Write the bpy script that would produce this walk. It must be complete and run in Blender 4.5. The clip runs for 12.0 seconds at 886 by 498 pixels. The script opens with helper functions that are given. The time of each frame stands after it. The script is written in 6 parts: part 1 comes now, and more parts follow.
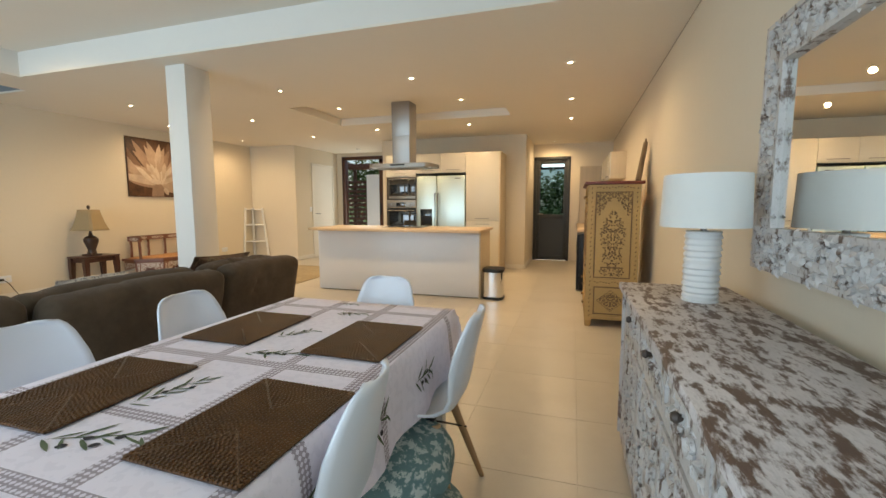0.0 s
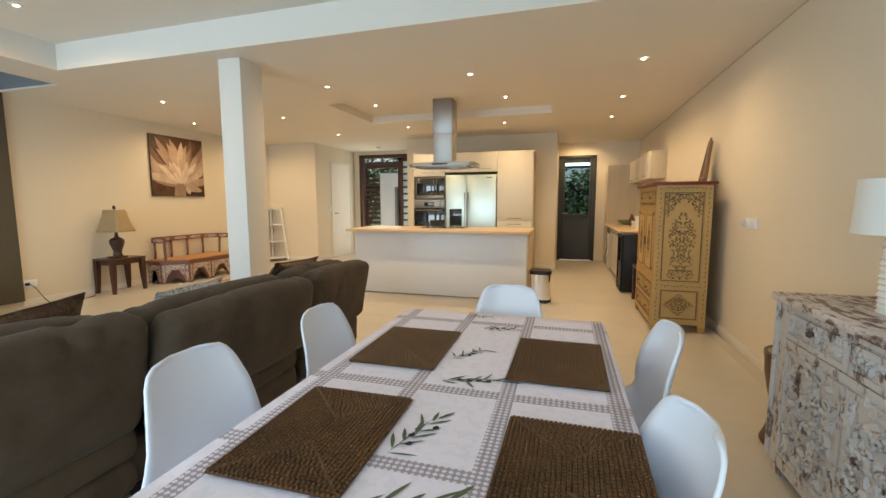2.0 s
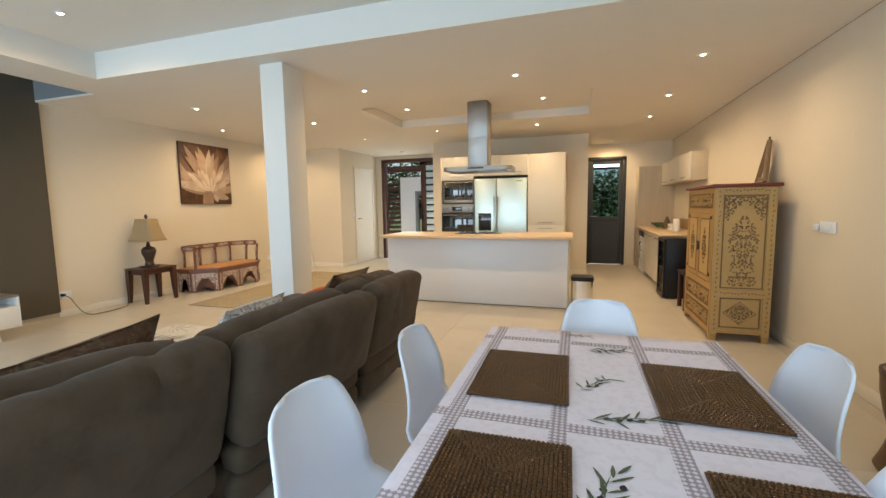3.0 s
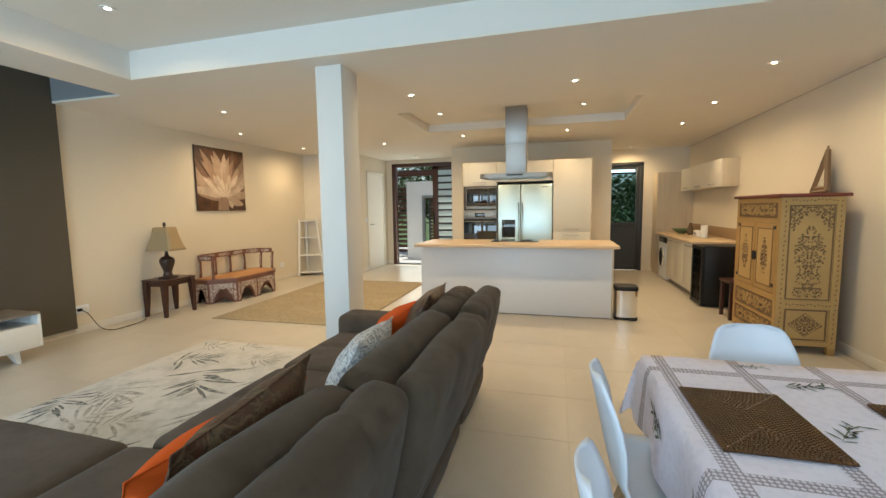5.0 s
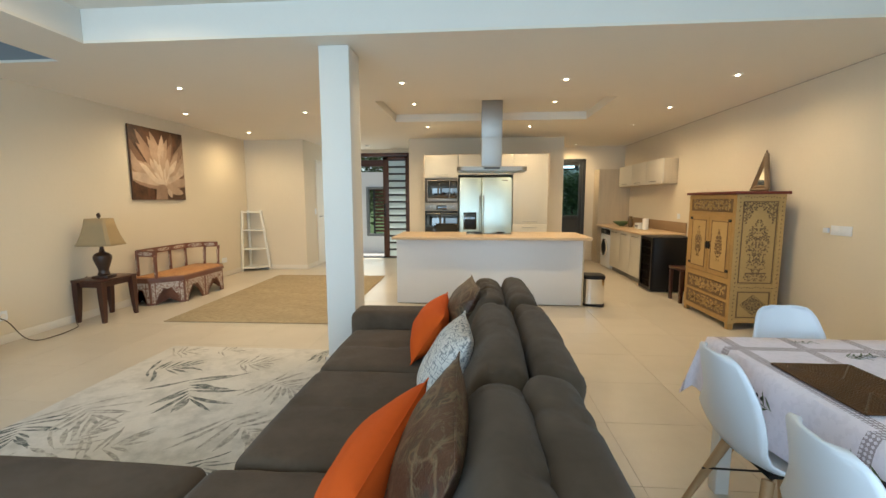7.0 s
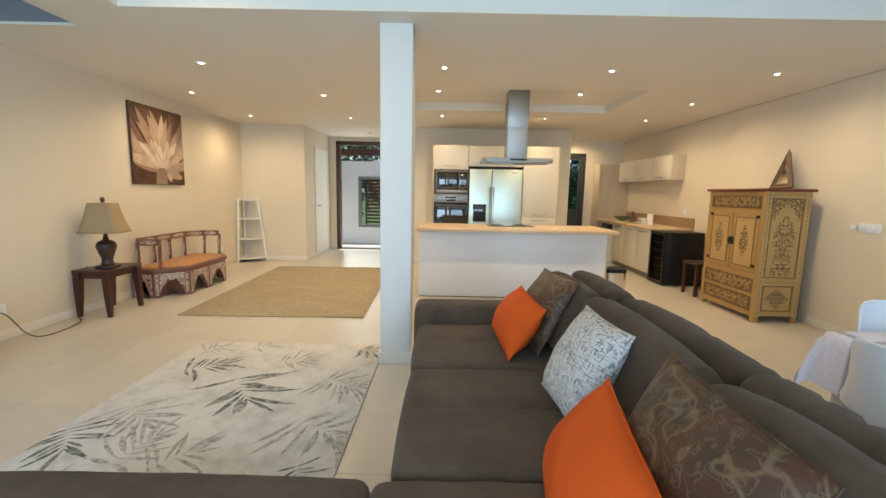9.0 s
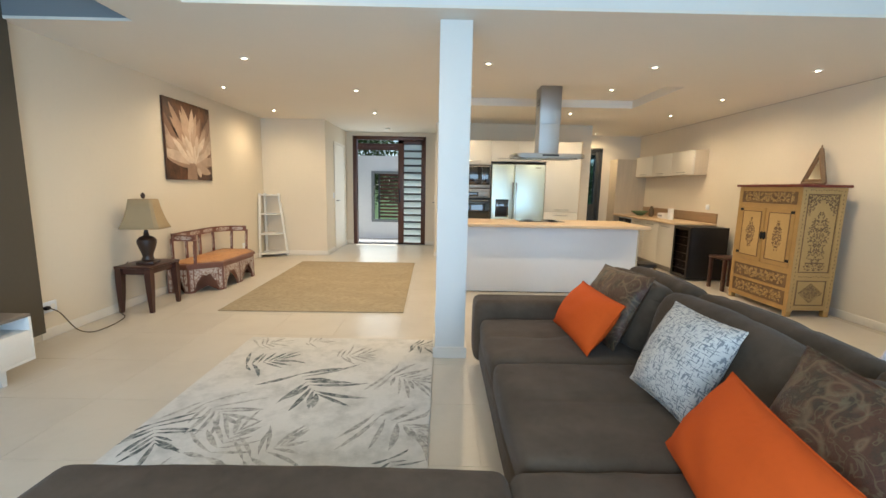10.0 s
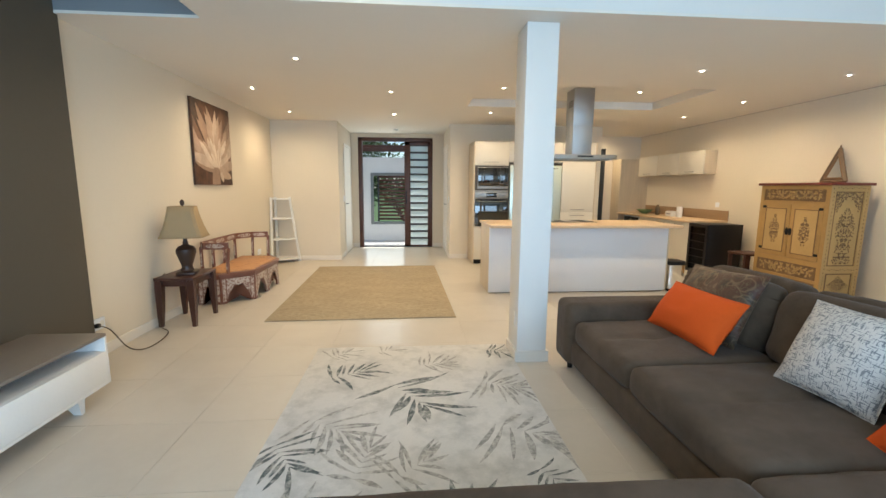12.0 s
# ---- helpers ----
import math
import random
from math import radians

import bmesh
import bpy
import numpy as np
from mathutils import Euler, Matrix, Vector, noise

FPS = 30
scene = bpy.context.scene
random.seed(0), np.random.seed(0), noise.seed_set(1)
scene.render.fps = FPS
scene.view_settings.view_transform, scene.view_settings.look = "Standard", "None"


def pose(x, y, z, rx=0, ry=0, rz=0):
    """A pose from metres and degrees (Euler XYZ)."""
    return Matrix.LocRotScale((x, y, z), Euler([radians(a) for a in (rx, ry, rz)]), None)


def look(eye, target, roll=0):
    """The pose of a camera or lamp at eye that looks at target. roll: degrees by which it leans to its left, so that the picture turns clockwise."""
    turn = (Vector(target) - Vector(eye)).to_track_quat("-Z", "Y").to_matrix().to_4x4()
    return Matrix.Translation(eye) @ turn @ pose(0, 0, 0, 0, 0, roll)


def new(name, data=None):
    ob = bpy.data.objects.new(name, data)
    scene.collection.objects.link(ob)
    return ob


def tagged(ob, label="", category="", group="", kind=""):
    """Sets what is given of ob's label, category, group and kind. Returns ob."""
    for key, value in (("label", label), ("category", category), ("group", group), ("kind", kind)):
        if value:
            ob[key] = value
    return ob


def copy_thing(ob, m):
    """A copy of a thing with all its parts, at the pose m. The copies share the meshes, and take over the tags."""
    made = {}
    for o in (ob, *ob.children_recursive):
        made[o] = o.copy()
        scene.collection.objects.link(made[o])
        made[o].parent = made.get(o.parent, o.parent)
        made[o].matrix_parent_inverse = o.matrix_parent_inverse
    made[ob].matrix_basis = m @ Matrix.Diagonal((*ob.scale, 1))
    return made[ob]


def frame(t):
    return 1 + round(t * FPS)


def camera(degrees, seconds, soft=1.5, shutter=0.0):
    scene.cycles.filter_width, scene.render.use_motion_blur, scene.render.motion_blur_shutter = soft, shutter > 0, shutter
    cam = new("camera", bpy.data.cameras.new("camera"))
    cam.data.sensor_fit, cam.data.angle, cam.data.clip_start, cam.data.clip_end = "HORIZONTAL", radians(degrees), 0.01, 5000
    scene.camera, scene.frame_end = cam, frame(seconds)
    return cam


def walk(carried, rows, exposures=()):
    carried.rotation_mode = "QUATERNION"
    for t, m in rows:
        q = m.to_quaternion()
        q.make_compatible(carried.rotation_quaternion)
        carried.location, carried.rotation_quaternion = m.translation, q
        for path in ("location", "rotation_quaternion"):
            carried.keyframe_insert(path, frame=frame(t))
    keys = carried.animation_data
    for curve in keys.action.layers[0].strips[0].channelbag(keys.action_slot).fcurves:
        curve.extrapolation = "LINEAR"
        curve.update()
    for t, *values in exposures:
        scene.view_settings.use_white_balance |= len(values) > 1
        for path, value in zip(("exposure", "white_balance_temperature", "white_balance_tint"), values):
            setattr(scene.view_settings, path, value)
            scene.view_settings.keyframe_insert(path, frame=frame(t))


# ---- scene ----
cam = camera(93.3, 12.0)
PATH = [
    (0, (0.008, 0.172, 1.189), (-0.584, 2.071, 0.981), -0.1),
    (0.5, (-0.155, 0.205, 1.196), (-0.738, 2.106, 0.983), 0.0),
    (1, (-0.308, 0.213, 1.202), (-0.898, 2.112, 0.986), 0.0),
    (1.5, (-0.485, 0.18, 1.205), (-1.047, 2.086, 0.987), 0.1),
    (2, (-0.674, 0.13, 1.218), (-1.231, 2.039, 1.001), -0.1),
    (2.5, (-0.854, 0.146, 1.219), (-1.442, 2.047, 1.013), -0.5),
    (3, (-1.038, 0.175, 1.251), (-1.64, 2.071, 1.048), -0.8),
    (5, (-1.733, 0.153, 1.327), (-2.261, 2.072, 1.134), -0.8),
    (5.5, (-1.941, 0.115, 1.342), (-2.402, 2.05, 1.137), -0.9),
    (6, (-2.135, 0.059, 1.343), (-2.507, 2.012, 1.13), -0.9),
    (6.5, (-2.305, 0.06, 1.329), (-2.57, 2.03, 1.107), -0.6),
    (8.3, (-2.871, 0.074, 1.348), (-2.855, 2.058, 1.094), 0.8),
    (8.5, (-2.96, 0.098, 1.32), (-2.95, 2.082, 1.07), 0.9),
    (9, (-3.15, 0.146, 1.306), (-3.151, 2.128, 1.039), 1.1),
    (9.5, (-3.355, 0.16, 1.309), (-3.373, 2.138, 1.016), 1.1),
    (10, (-3.591, 0.118, 1.317), (-3.577, 2.096, 1.022), 1.1),
    (10.5, (-3.801, 0.099, 1.316), (-3.79, 2.078, 1.033), 0.7),
    (11, (-4.005, 0.152, 1.31), (-3.959, 2.13, 1.02), 0.5),
    (11.5, (-4.195, 0.192, 1.32), (-4.093, 2.169, 1.036), 0.4),
    (12, (-4.431, 0.198, 1.331), (-4.276, 2.17, 1.039), 0.4),
]
EXPOSURES = [(0.0, -0.04, 7100, 10), (1.5, -0.03, 7300, 10), (3.0, 0.05, 6700, 10), (5.5, -0.01, 6450, 5), (6.5, -0.01, 6400, 5), (8.5, 0.04, 6500, 6),
             (9.5, 0.14, 6000, 7), (11.0, 0.19, 5850, 6), (12.0, 0.18, 5900, 7)]
walk(cam, [(t, look(eye, target, roll)) for t, eye, target, roll in PATH], EXPOSURES)

# ---- world and light ----
world = bpy.data.worlds.new("sky")
scene.world = world
world.use_nodes = True
_n = world.node_tree.nodes
_sky = _n.new("ShaderNodeTexSky")
_sky.sky_type, _sky.sun_disc = "NISHITA", False
_sky.sun_elevation, _sky.sun_rotation = radians(80), radians(0)
_n["Background"].inputs["Strength"].default_value = 0.15
world.node_tree.links.new(_sky.outputs[0], _n["Background"].inputs[0])

_sun = bpy.data.lights.new("sun", "SUN")
_sun.energy, _sun.angle, _sun.color = 5.0, radians(0.5), (1.0, 0.95, 0.86)
sun_ob = new("sun", _sun)
sun_ob.matrix_basis = look((0, 3.5, 20), (-0.4, 0, 0))

WIN_ENERGY, SPOT_ENERGY = 90.0, 40.0
for wx, ww, we in ((-4.75, 2.9, 1.45), (-1.35, 2.9, 0.85)):
    _a = bpy.data.lights.new("window_daylight", "AREA")
    _a.shape, _a.size, _a.size_y = "RECTANGLE", ww, 2.2
    _a.energy, _a.color = WIN_ENERGY * we, (0.59, 0.79, 1.0)
    new("window_daylight", _a).matrix_basis = look((wx, -1.72, 1.2), (wx, 5, 1.0))

_a = bpy.data.lights.new("entrance_daylight", "AREA")
_a.shape, _a.size, _a.size_y = "RECTANGLE", 0.85, 2.1
_a.energy, _a.color = 11.0, (0.90, 0.97, 0.92)
new("entrance_daylight", _a).matrix_basis = look((-5.0, 9.60, 1.15), (-5.0, 5.0, 0.9))

# ---- helpers for meshes ----
def part(name, bm, material, parent=None, label="", smooth=0.6, solid=0.0):
    """One mesh object from a bmesh, under a thing, a part or the setting."""
    bm.normal_update()
    for f in bm.faces:
        f.smooth = smooth > 0
    for e in bm.edges:
        if len(e.link_faces) == 2 and e.calc_face_angle(0) > smooth:
            e.smooth = False
    me = bpy.data.meshes.new(name)
    bm.to_mesh(me)
    bm.free()
    me.materials.append(material)
    ob = new(name, me)
    if parent is not None:
        ob.parent = parent
    if label:
        tagged(ob, label)
    if solid:
        m = ob.modifiers.new("thickness", "SOLIDIFY")
        m.thickness, m.offset = solid, 0.0
    return ob


def thing(name, m, label, category, group="", kind=""):
    ob = new(name)
    ob.empty_display_size = 0.1
    ob.matrix_basis = m
    return tagged(ob, label, category, group, kind)


def box(x0, x1, y0, y1, z0, z1, bevel=0.0, seg=2, bm=None):
    bm = bm or bmesh.new()
    r = bmesh.ops.create_cube(bm, size=1.0, matrix=Matrix.LocRotScale(
        ((x0 + x1) / 2, (y0 + y1) / 2, (z0 + z1) / 2), None, (abs(x1 - x0), abs(y1 - y0), abs(z1 - z0))))
    if bevel > 0:
        es = list({e for v in r["verts"] for e in v.link_edges})
        bmesh.ops.bevel(bm, geom=es, offset=bevel, segments=seg, profile=0.5, affect="EDGES", clamp_overlap=True)
    return bm


def lathe(profile, n=32, bm=None, at=(0, 0, 0), square=0.0):
    """A turned shape from (radius, height) pairs; square > 0 makes its plan a rounded square."""
    bm = bm or bmesh.new()
    rings = []
    for r, z in profile:
        ring = []
        for i in range(n):
            a = 2 * math.pi * i / n
            c, s_ = math.cos(a), math.sin(a)
            k = 1.0
            if square:
                k = 1.0 / ((abs(c) ** square + abs(s_) ** square) ** (1 / square))
            ring.append(bm.verts.new((at[0] + r * k * c, at[1] + r * k * s_, at[2] + z)))
        rings.append(ring)
    for a, b in zip(rings, rings[1:]):
        for i in range(n):
            bm.faces.new((a[i], a[(i + 1) % n], b[(i + 1) % n], b[i]))
    if profile[0][0] > 1e-4:
        bm.faces.new(rings[0][::-1])
    if profile[-1][0] > 1e-4:
        bm.faces.new(rings[-1])
    return bm


def tube(points, r, n=8, bm=None, r_end=None):
    """A round bar along points, from radius r to r_end."""
    bm = bm or bmesh.new()
    pts = [Vector(p) for p in points]
    rings = []
    for k, p in enumerate(pts):
        d = (pts[min(k + 1, len(pts) - 1)] - pts[max(k - 1, 0)]).normalized()
        u = d.cross(Vector((0, 0, 1)))
        if u.length < 1e-3:
            u = d.cross(Vector((1, 0, 0)))
        u.normalize()
        v = d.cross(u)
        rr = r if r_end is None else r + (r_end - r) * k / (len(pts) - 1)
        rings.append([bm.verts.new(p + rr * (math.cos(2 * math.pi * i / n) * u + math.sin(2 * math.pi * i / n) * v)) for i in range(n)])
    for a, b in zip(rings, rings[1:]):
        for i in range(n):
            bm.faces.new((a[i], a[(i + 1) % n], b[(i + 1) % n], b[i]))
    bm.faces.new(rings[0][::-1])
    bm.faces.new(rings[-1])
    return bm


def slab(outline, z0, z1, bm=None, bevel=0.0, m=None):
    """A flat plate of any outline [(x, y)], from z0 to z1, then moved by m."""
    bm = bm or bmesh.new()
    lo = [bm.verts.new((x, y, z0)) for x, y in outline]
    hi = [bm.verts.new((x, y, z1)) for x, y in outline]
    n = len(outline)
    bm.faces.new(lo[::-1])
    top = bm.faces.new(hi)
    for i in range(n):
        bm.faces.new((lo[i], lo[(i + 1) % n], hi[(i + 1) % n], hi[i]))
    if bevel:
        bmesh.ops.bevel(bm, geom=list(top.edges), offset=bevel, segments=2, profile=0.5, affect="EDGES")
    if m is not None:
        bmesh.ops.transform(bm, matrix=m, verts=lo + [v for v in bm.verts if v not in lo] if bevel else lo + hi)
    return bm


def cushion(w, d, h, n=14, edge=3.2, puff=0.6, crease=0.0, seed=0):
    """A stuffed cushion w x d x h, centred, with pinched edges and soft wrinkles."""
    bm = bmesh.new()
    grid = {}
    for side in (1, -1):
        for i in range(n + 1):
            for j in range(n + 1):
                u, v = -1 + 2 * i / n, -1 + 2 * j / n
                rim = i in (0, n) or j in (0, n)
                if side < 0 and rim:
                    grid[(side, i, j)] = grid[(1, i, j)]
                    continue
                f = ((1 - abs(u) ** edge) * (1 - abs(v) ** edge)) ** (1 - puff)
                wob = crease * noise.noise(Vector((u * 2.2 + seed * 7.3, v * 2.2, side * 3.0)))
                pin = 1 - 0.05 * (1 - abs(u) ** 2) * (abs(v) ** 6)
                pin2 = 1 - 0.05 * (1 - abs(v) ** 2) * (abs(u) ** 6)
                z = side * (h / 2) * f + wob * f
                grid[(side, i, j)] = bm.verts.new((u * w / 2 * pin2, v * d / 2 * pin, z))
    for side in (1, -1):
        for i in range(n):
            for j in range(n):
                q = [grid[(side, i, j)], grid[(side, i + 1, j)], grid[(side, i + 1, j + 1)], grid[(side, i, j + 1)]]
                bm.faces.new(q if side > 0 else q[::-1])
    return bm


def soft_box(w, d, h, r, n=10, sag=0.0, seed=0):
    """A padded block w x d x h standing on z = 0, rounded by r, its faces slightly bulged and wrinkled."""
    bm = box(-w / 2, w / 2, -d / 2, d / 2, 0, h, r, 4)
    big = [e for e in bm.edges if e.calc_length() > 0.12]
    bmesh.ops.subdivide_edges(bm, edges=big, cuts=n, use_grid_fill=True)
    bm.normal_update()
    for v in bm.verts:
        u, q, t = 2 * v.co.x / w, 2 * v.co.y / d, 2 * v.co.z / h - 1
        f = max(0, 1 - u * u) * max(0, 1 - q * q) + max(0, 1 - u * u) * max(0, 1 - t * t) + max(0, 1 - q * q) * max(0, 1 - t * t)
        k = noise.noise(Vector((v.co.x * 3.1 + seed * 5.7, v.co.y * 3.1, v.co.z * 3.1)))
        v.co += v.normal * (sag * f + 0.008 * k * min(1, f))
    return bm


# ---- materials ----
def mat(name, base, rough=0.6, metal=0.0, var=0.06, scale=6.0, bump=0.0, bump_scale=60.0, second=None, sec_scale=1.3, sec_at=0.55,
        sec_width=0.12, stretch=(1, 1, 1), spec=0.5, coat=0.0, rough_var=0.06, per_object=0.0, world=False):
    """A painted, woven or stone surface: a base colour with fine and broad variation, relief, and an optional second colour in patches."""
    m = bpy.data.materials.new(name)
    m.use_nodes = True
    nt = m.node_tree
    b = nt.nodes["Principled BSDF"]
    b.inputs["Roughness"].default_value, b.inputs["Metallic"].default_value = rough, metal
    b.inputs["Specular IOR Level"].default_value = spec
    b.inputs["Coat Weight"].default_value = coat
    co = nt.nodes.new("ShaderNodeTexCoord")
    mp = nt.nodes.new("ShaderNodeMapping")
    mp.inputs["Scale"].default_value = stretch
    nt.links.new(nt.nodes.new("ShaderNodeNewGeometry").outputs["Position"] if world else co.outputs["Object"], mp.inputs[0])

    def nz(sc, detail=4.0, rough_=0.6):
        t = nt.nodes.new("ShaderNodeTexNoise")
        t.inputs["Scale"].default_value, t.inputs["Detail"].default_value, t.inputs["Roughness"].default_value = sc, detail, rough_
        nt.links.new(mp.outputs[0], t.inputs["Vector"])
        return t

    def mix(fac, a, c, blend="MIX"):
        x = nt.nodes.new("ShaderNodeMix")
        x.data_type, x.blend_type = "RGBA", blend
        for sock, val in ((0, fac), (6, a), (7, c)):
            if hasattr(val, "is_output"):
                nt.links.new(val, x.inputs[sock])
            else:
                x.inputs[sock].default_value = val if sock == 0 else (*val, 1)[:4]
        return x.outputs[2]

    fine, broad = nz(scale * 9), nz(scale * 0.35, 3.0)
    lo = tuple(c * (1 - var * 1.6) for c in base)
    hi = tuple(min(1, c * (1 + var)) for c in base)
    col = mix(broad.outputs["Fac"], lo, hi)
    dark = tuple(c * (1 - var * 2) for c in base)
    r1 = nt.nodes.new("ShaderNodeMapRange")
    r1.inputs[1].default_value, r1.inputs[2].default_value, r1.inputs[4].default_value = 0.5, 0.8, 0.5
    nt.links.new(fine.outputs["Fac"], r1.inputs[0])
    col = mix(r1.outputs[0], col, dark)
    if second:
        patch = nz(sec_scale, 6.0, 0.68)
        r2 = nt.nodes.new("ShaderNodeMapRange")
        r2.inputs[1].default_value, r2.inputs[2].default_value = sec_at - sec_width / 2, sec_at + sec_width / 2
        nt.links.new(patch.outputs["Fac"], r2.inputs[0])
        col = mix(r2.outputs[0], col, second)
    if per_object:
        oi = nt.nodes.new("ShaderNodeObjectInfo")
        hv = nt.nodes.new("ShaderNodeHueSaturation")
        r4 = nt.nodes.new("ShaderNodeMapRange")
        r4.inputs[3].default_value, r4.inputs[4].default_value = 1 - per_object, 1 + per_object
        nt.links.new(oi.outputs["Random"], r4.inputs[0])
        nt.links.new(r4.outputs[0], hv.inputs["Value"])
        nt.links.new(col, hv.inputs["Color"])
        col = hv.outputs[0]
    nt.links.new(col, b.inputs["Base Color"])
    if rough_var:
        r3 = nt.nodes.new("ShaderNodeMapRange")
        r3.inputs[3].default_value, r3.inputs[4].default_value = max(0.02, rough - rough_var), min(1, rough + rough_var)
        nt.links.new(broad.outputs["Fac"], r3.inputs[0])
        nt.links.new(r3.outputs[0], b.inputs["Roughness"])
    if bump:
        bn = nz(bump_scale, 3.0)
        bp = nt.nodes.new("ShaderNodeBump")
        bp.inputs["Strength"].default_value, bp.inputs["Distance"].default_value = min(1, bump), 0.004
        nt.links.new(bn.outputs["Fac"], bp.inputs["Height"])
        nt.links.new(bp.outputs[0], b.inputs["Normal"])
    return m


def glow(name, colour, strength):
    m = bpy.data.materials.new(name)
    m.use_nodes = True
    b = m.node_tree.nodes["Principled BSDF"]
    b.inputs["Base Color"].default_value = (*colour, 1)
    b.inputs["Emission Color"].default_value = (*colour, 1)
    b.inputs["Emission Strength"].default_value = strength
    return m


def glass(name, tint=(0.9, 0.95, 0.95), rough=0.0):
    m = bpy.data.materials.new(name)
    m.use_nodes = True
    b = m.node_tree.nodes["Principled BSDF"]
    b.inputs["Base Color"].default_value = (*tint, 1)
    b.inputs["Transmission Weight"].default_value, b.inputs["Roughness"].default_value = 1.0, rough
    b.inputs["IOR"].default_value = 1.05 if rough == 0 else 1.3
    return m


def frosted(name, tint):
    """Opal glass: it scatters the daylight behind it through to the front."""
    m = bpy.data.materials.new(name)
    m.use_nodes = True
    nt = m.node_tree
    b = nt.nodes["Principled BSDF"]
    b.inputs["Base Color"].default_value, b.inputs["Roughness"].default_value = (*tint, 1), 0.3
    tr = nt.nodes.new("ShaderNodeBsdfTranslucent")
    tr.inputs["Color"].default_value = (*tint, 1)
    mx = nt.nodes.new("ShaderNodeMixShader")
    mx.inputs[0].default_value = 0.75
    nt.links.new(b.outputs[0], mx.inputs[1])
    nt.links.new(tr.outputs[0], mx.inputs[2])
    nt.links.new(mx.outputs[0], nt.nodes["Material Output"].inputs["Surface"])
    return m


WALL = mat("wall_paint", (0.70, 0.625, 0.505), 0.75, var=0.025, scale=3, bump=0.12, bump_scale=160)
CEIL = mat("ceiling_paint", (0.76, 0.715, 0.64), 0.85, var=0.02, scale=3, bump=0.06, bump_scale=140)
TRIM = mat("trim_paint", (0.74, 0.69, 0.61), 0.5, var=0.03)
TAUPE = mat("dark_taupe_paint", (0.082, 0.069, 0.050), 0.6, var=0.06, scale=3, bump=0.1, bump_scale=150)
TILE = mat("cream_porcelain_tile", (0.575, 0.52, 0.44), 0.30, var=0.035, scale=5.0, second=(0.53, 0.475, 0.40), sec_scale=1.7, sec_at=0.54, sec_width=0.22, per_object=0.03, rough_var=0.05, world=True)
GROUT = mat("grout", (0.56, 0.505, 0.43), 0.8, var=0.06)
COLUMN = mat("column_paint", (0.74, 0.72, 0.68), 0.7, var=0.02, bump=0.08, bump_scale=150)
CABINET = mat("cabinet_laminate", (0.62, 0.58, 0.50), 0.35, var=0.02, scale=4)
PANEL = mat("island_panel", (0.74, 0.745, 0.77), 0.38, var=0.02, scale=4)
WORKTOP = mat("light_wood_laminate", (0.62, 0.45, 0.28), 0.35, var=0.10, scale=5, stretch=(1, 9, 9), per_object=0.0)
OAK = mat("pale_oak_panel", (0.60, 0.50, 0.36), 0.45, var=0.12, scale=6, stretch=(9, 9, 0.8))
STEEL = mat("brushed_steel", (0.30, 0.29, 0.27), 0.42, metal=1.0, var=0.03, scale=30, stretch=(1, 1, 30), rough_var=0.05)
HOOD_STEEL = mat("hood_steel", (0.40, 0.39, 0.375), 0.45, metal=1.0, var=0.04, scale=30, stretch=(1, 1, 30), rough_var=0.05)
# fridge doors: the garden's green reflection is put into the steel's base colour
FRIDGE_STEEL = mat("fridge_steel_garden_tint", (0.64, 0.73, 0.68), 0.36, metal=1.0, var=0.02, scale=20, stretch=(20, 1, 1), rough_var=0.04)
CHROME = mat("chrome", (0.8, 0.8, 0.8), 0.08, metal=1.0, var=0.01, rough_var=0.02)
BLACK = mat("black_plastic", (0.008, 0.008, 0.009), 0.4, var=0.1, spec=0.3)
BLACK_GLASS = mat("black_glass", (0.008, 0.009, 0.010), 0.05, var=0.05, rough_var=0.02, spec=1.0, coat=0.6)
WHITE = mat("white_plastic", (0.75, 0.79, 0.86), 0.32, var=0.015, scale=3)
WHITE_PAINT = mat("white_painted_wood", (0.78, 0.77, 0.74), 0.45, var=0.04, scale=8)
MAHOGANY = mat("mahogany_frame", (0.085, 0.028, 0.014), 0.4, var=0.25, scale=5, stretch=(8, 8, 1))
DARK_WOOD = mat("dark_red_wood", (0.060, 0.020, 0.013), 0.35, var=0.3, scale=7, stretch=(5, 5, 1))
BEECH = mat("beech_wood", (0.50, 0.31, 0.16), 0.45, var=0.12, scale=8, stretch=(6, 6, 1))
CHARCOAL = mat("charcoal_aluminium", (0.035, 0.038, 0.040), 0.45, var=0.06)
SOFA = mat("taupe_microfibre", (0.081, 0.058, 0.039), 0.95, var=0.18, scale=4, second=(0.113, 0.083, 0.059), sec_scale=3.4, sec_at=0.56, sec_width=0.3, bump=0.35, bump_scale=420, spec=0.15)
ORANGE = mat("orange_cotton", (0.62, 0.092, 0.010), 0.85, var=0.08, scale=6, bump=0.4, bump_scale=380, spec=0.2)
BROCADE = mat("brown_brocade", (0.075, 0.027, 0.011), 0.55, var=0.35, scale=10, second=(0.036, 0.021, 0.010), sec_scale=9, sec_at=0.55, sec_width=0.12, bump=0.4, bump_scale=160)
_s = SOFA.node_tree.nodes["Principled BSDF"]
_s.inputs["Sheen Weight"].default_value, _s.inputs["Sheen Roughness"].default_value = 0.09, 0.4
_s.inputs["Sheen Tint"].default_value = (0.86, 0.93, 1.0, 1)
GREYCLOTH = mat("white_grey_fabric", (0.60, 0.57, 0.53), 0.9, var=0.06, scale=9, bump=0.5, bump_scale=300)


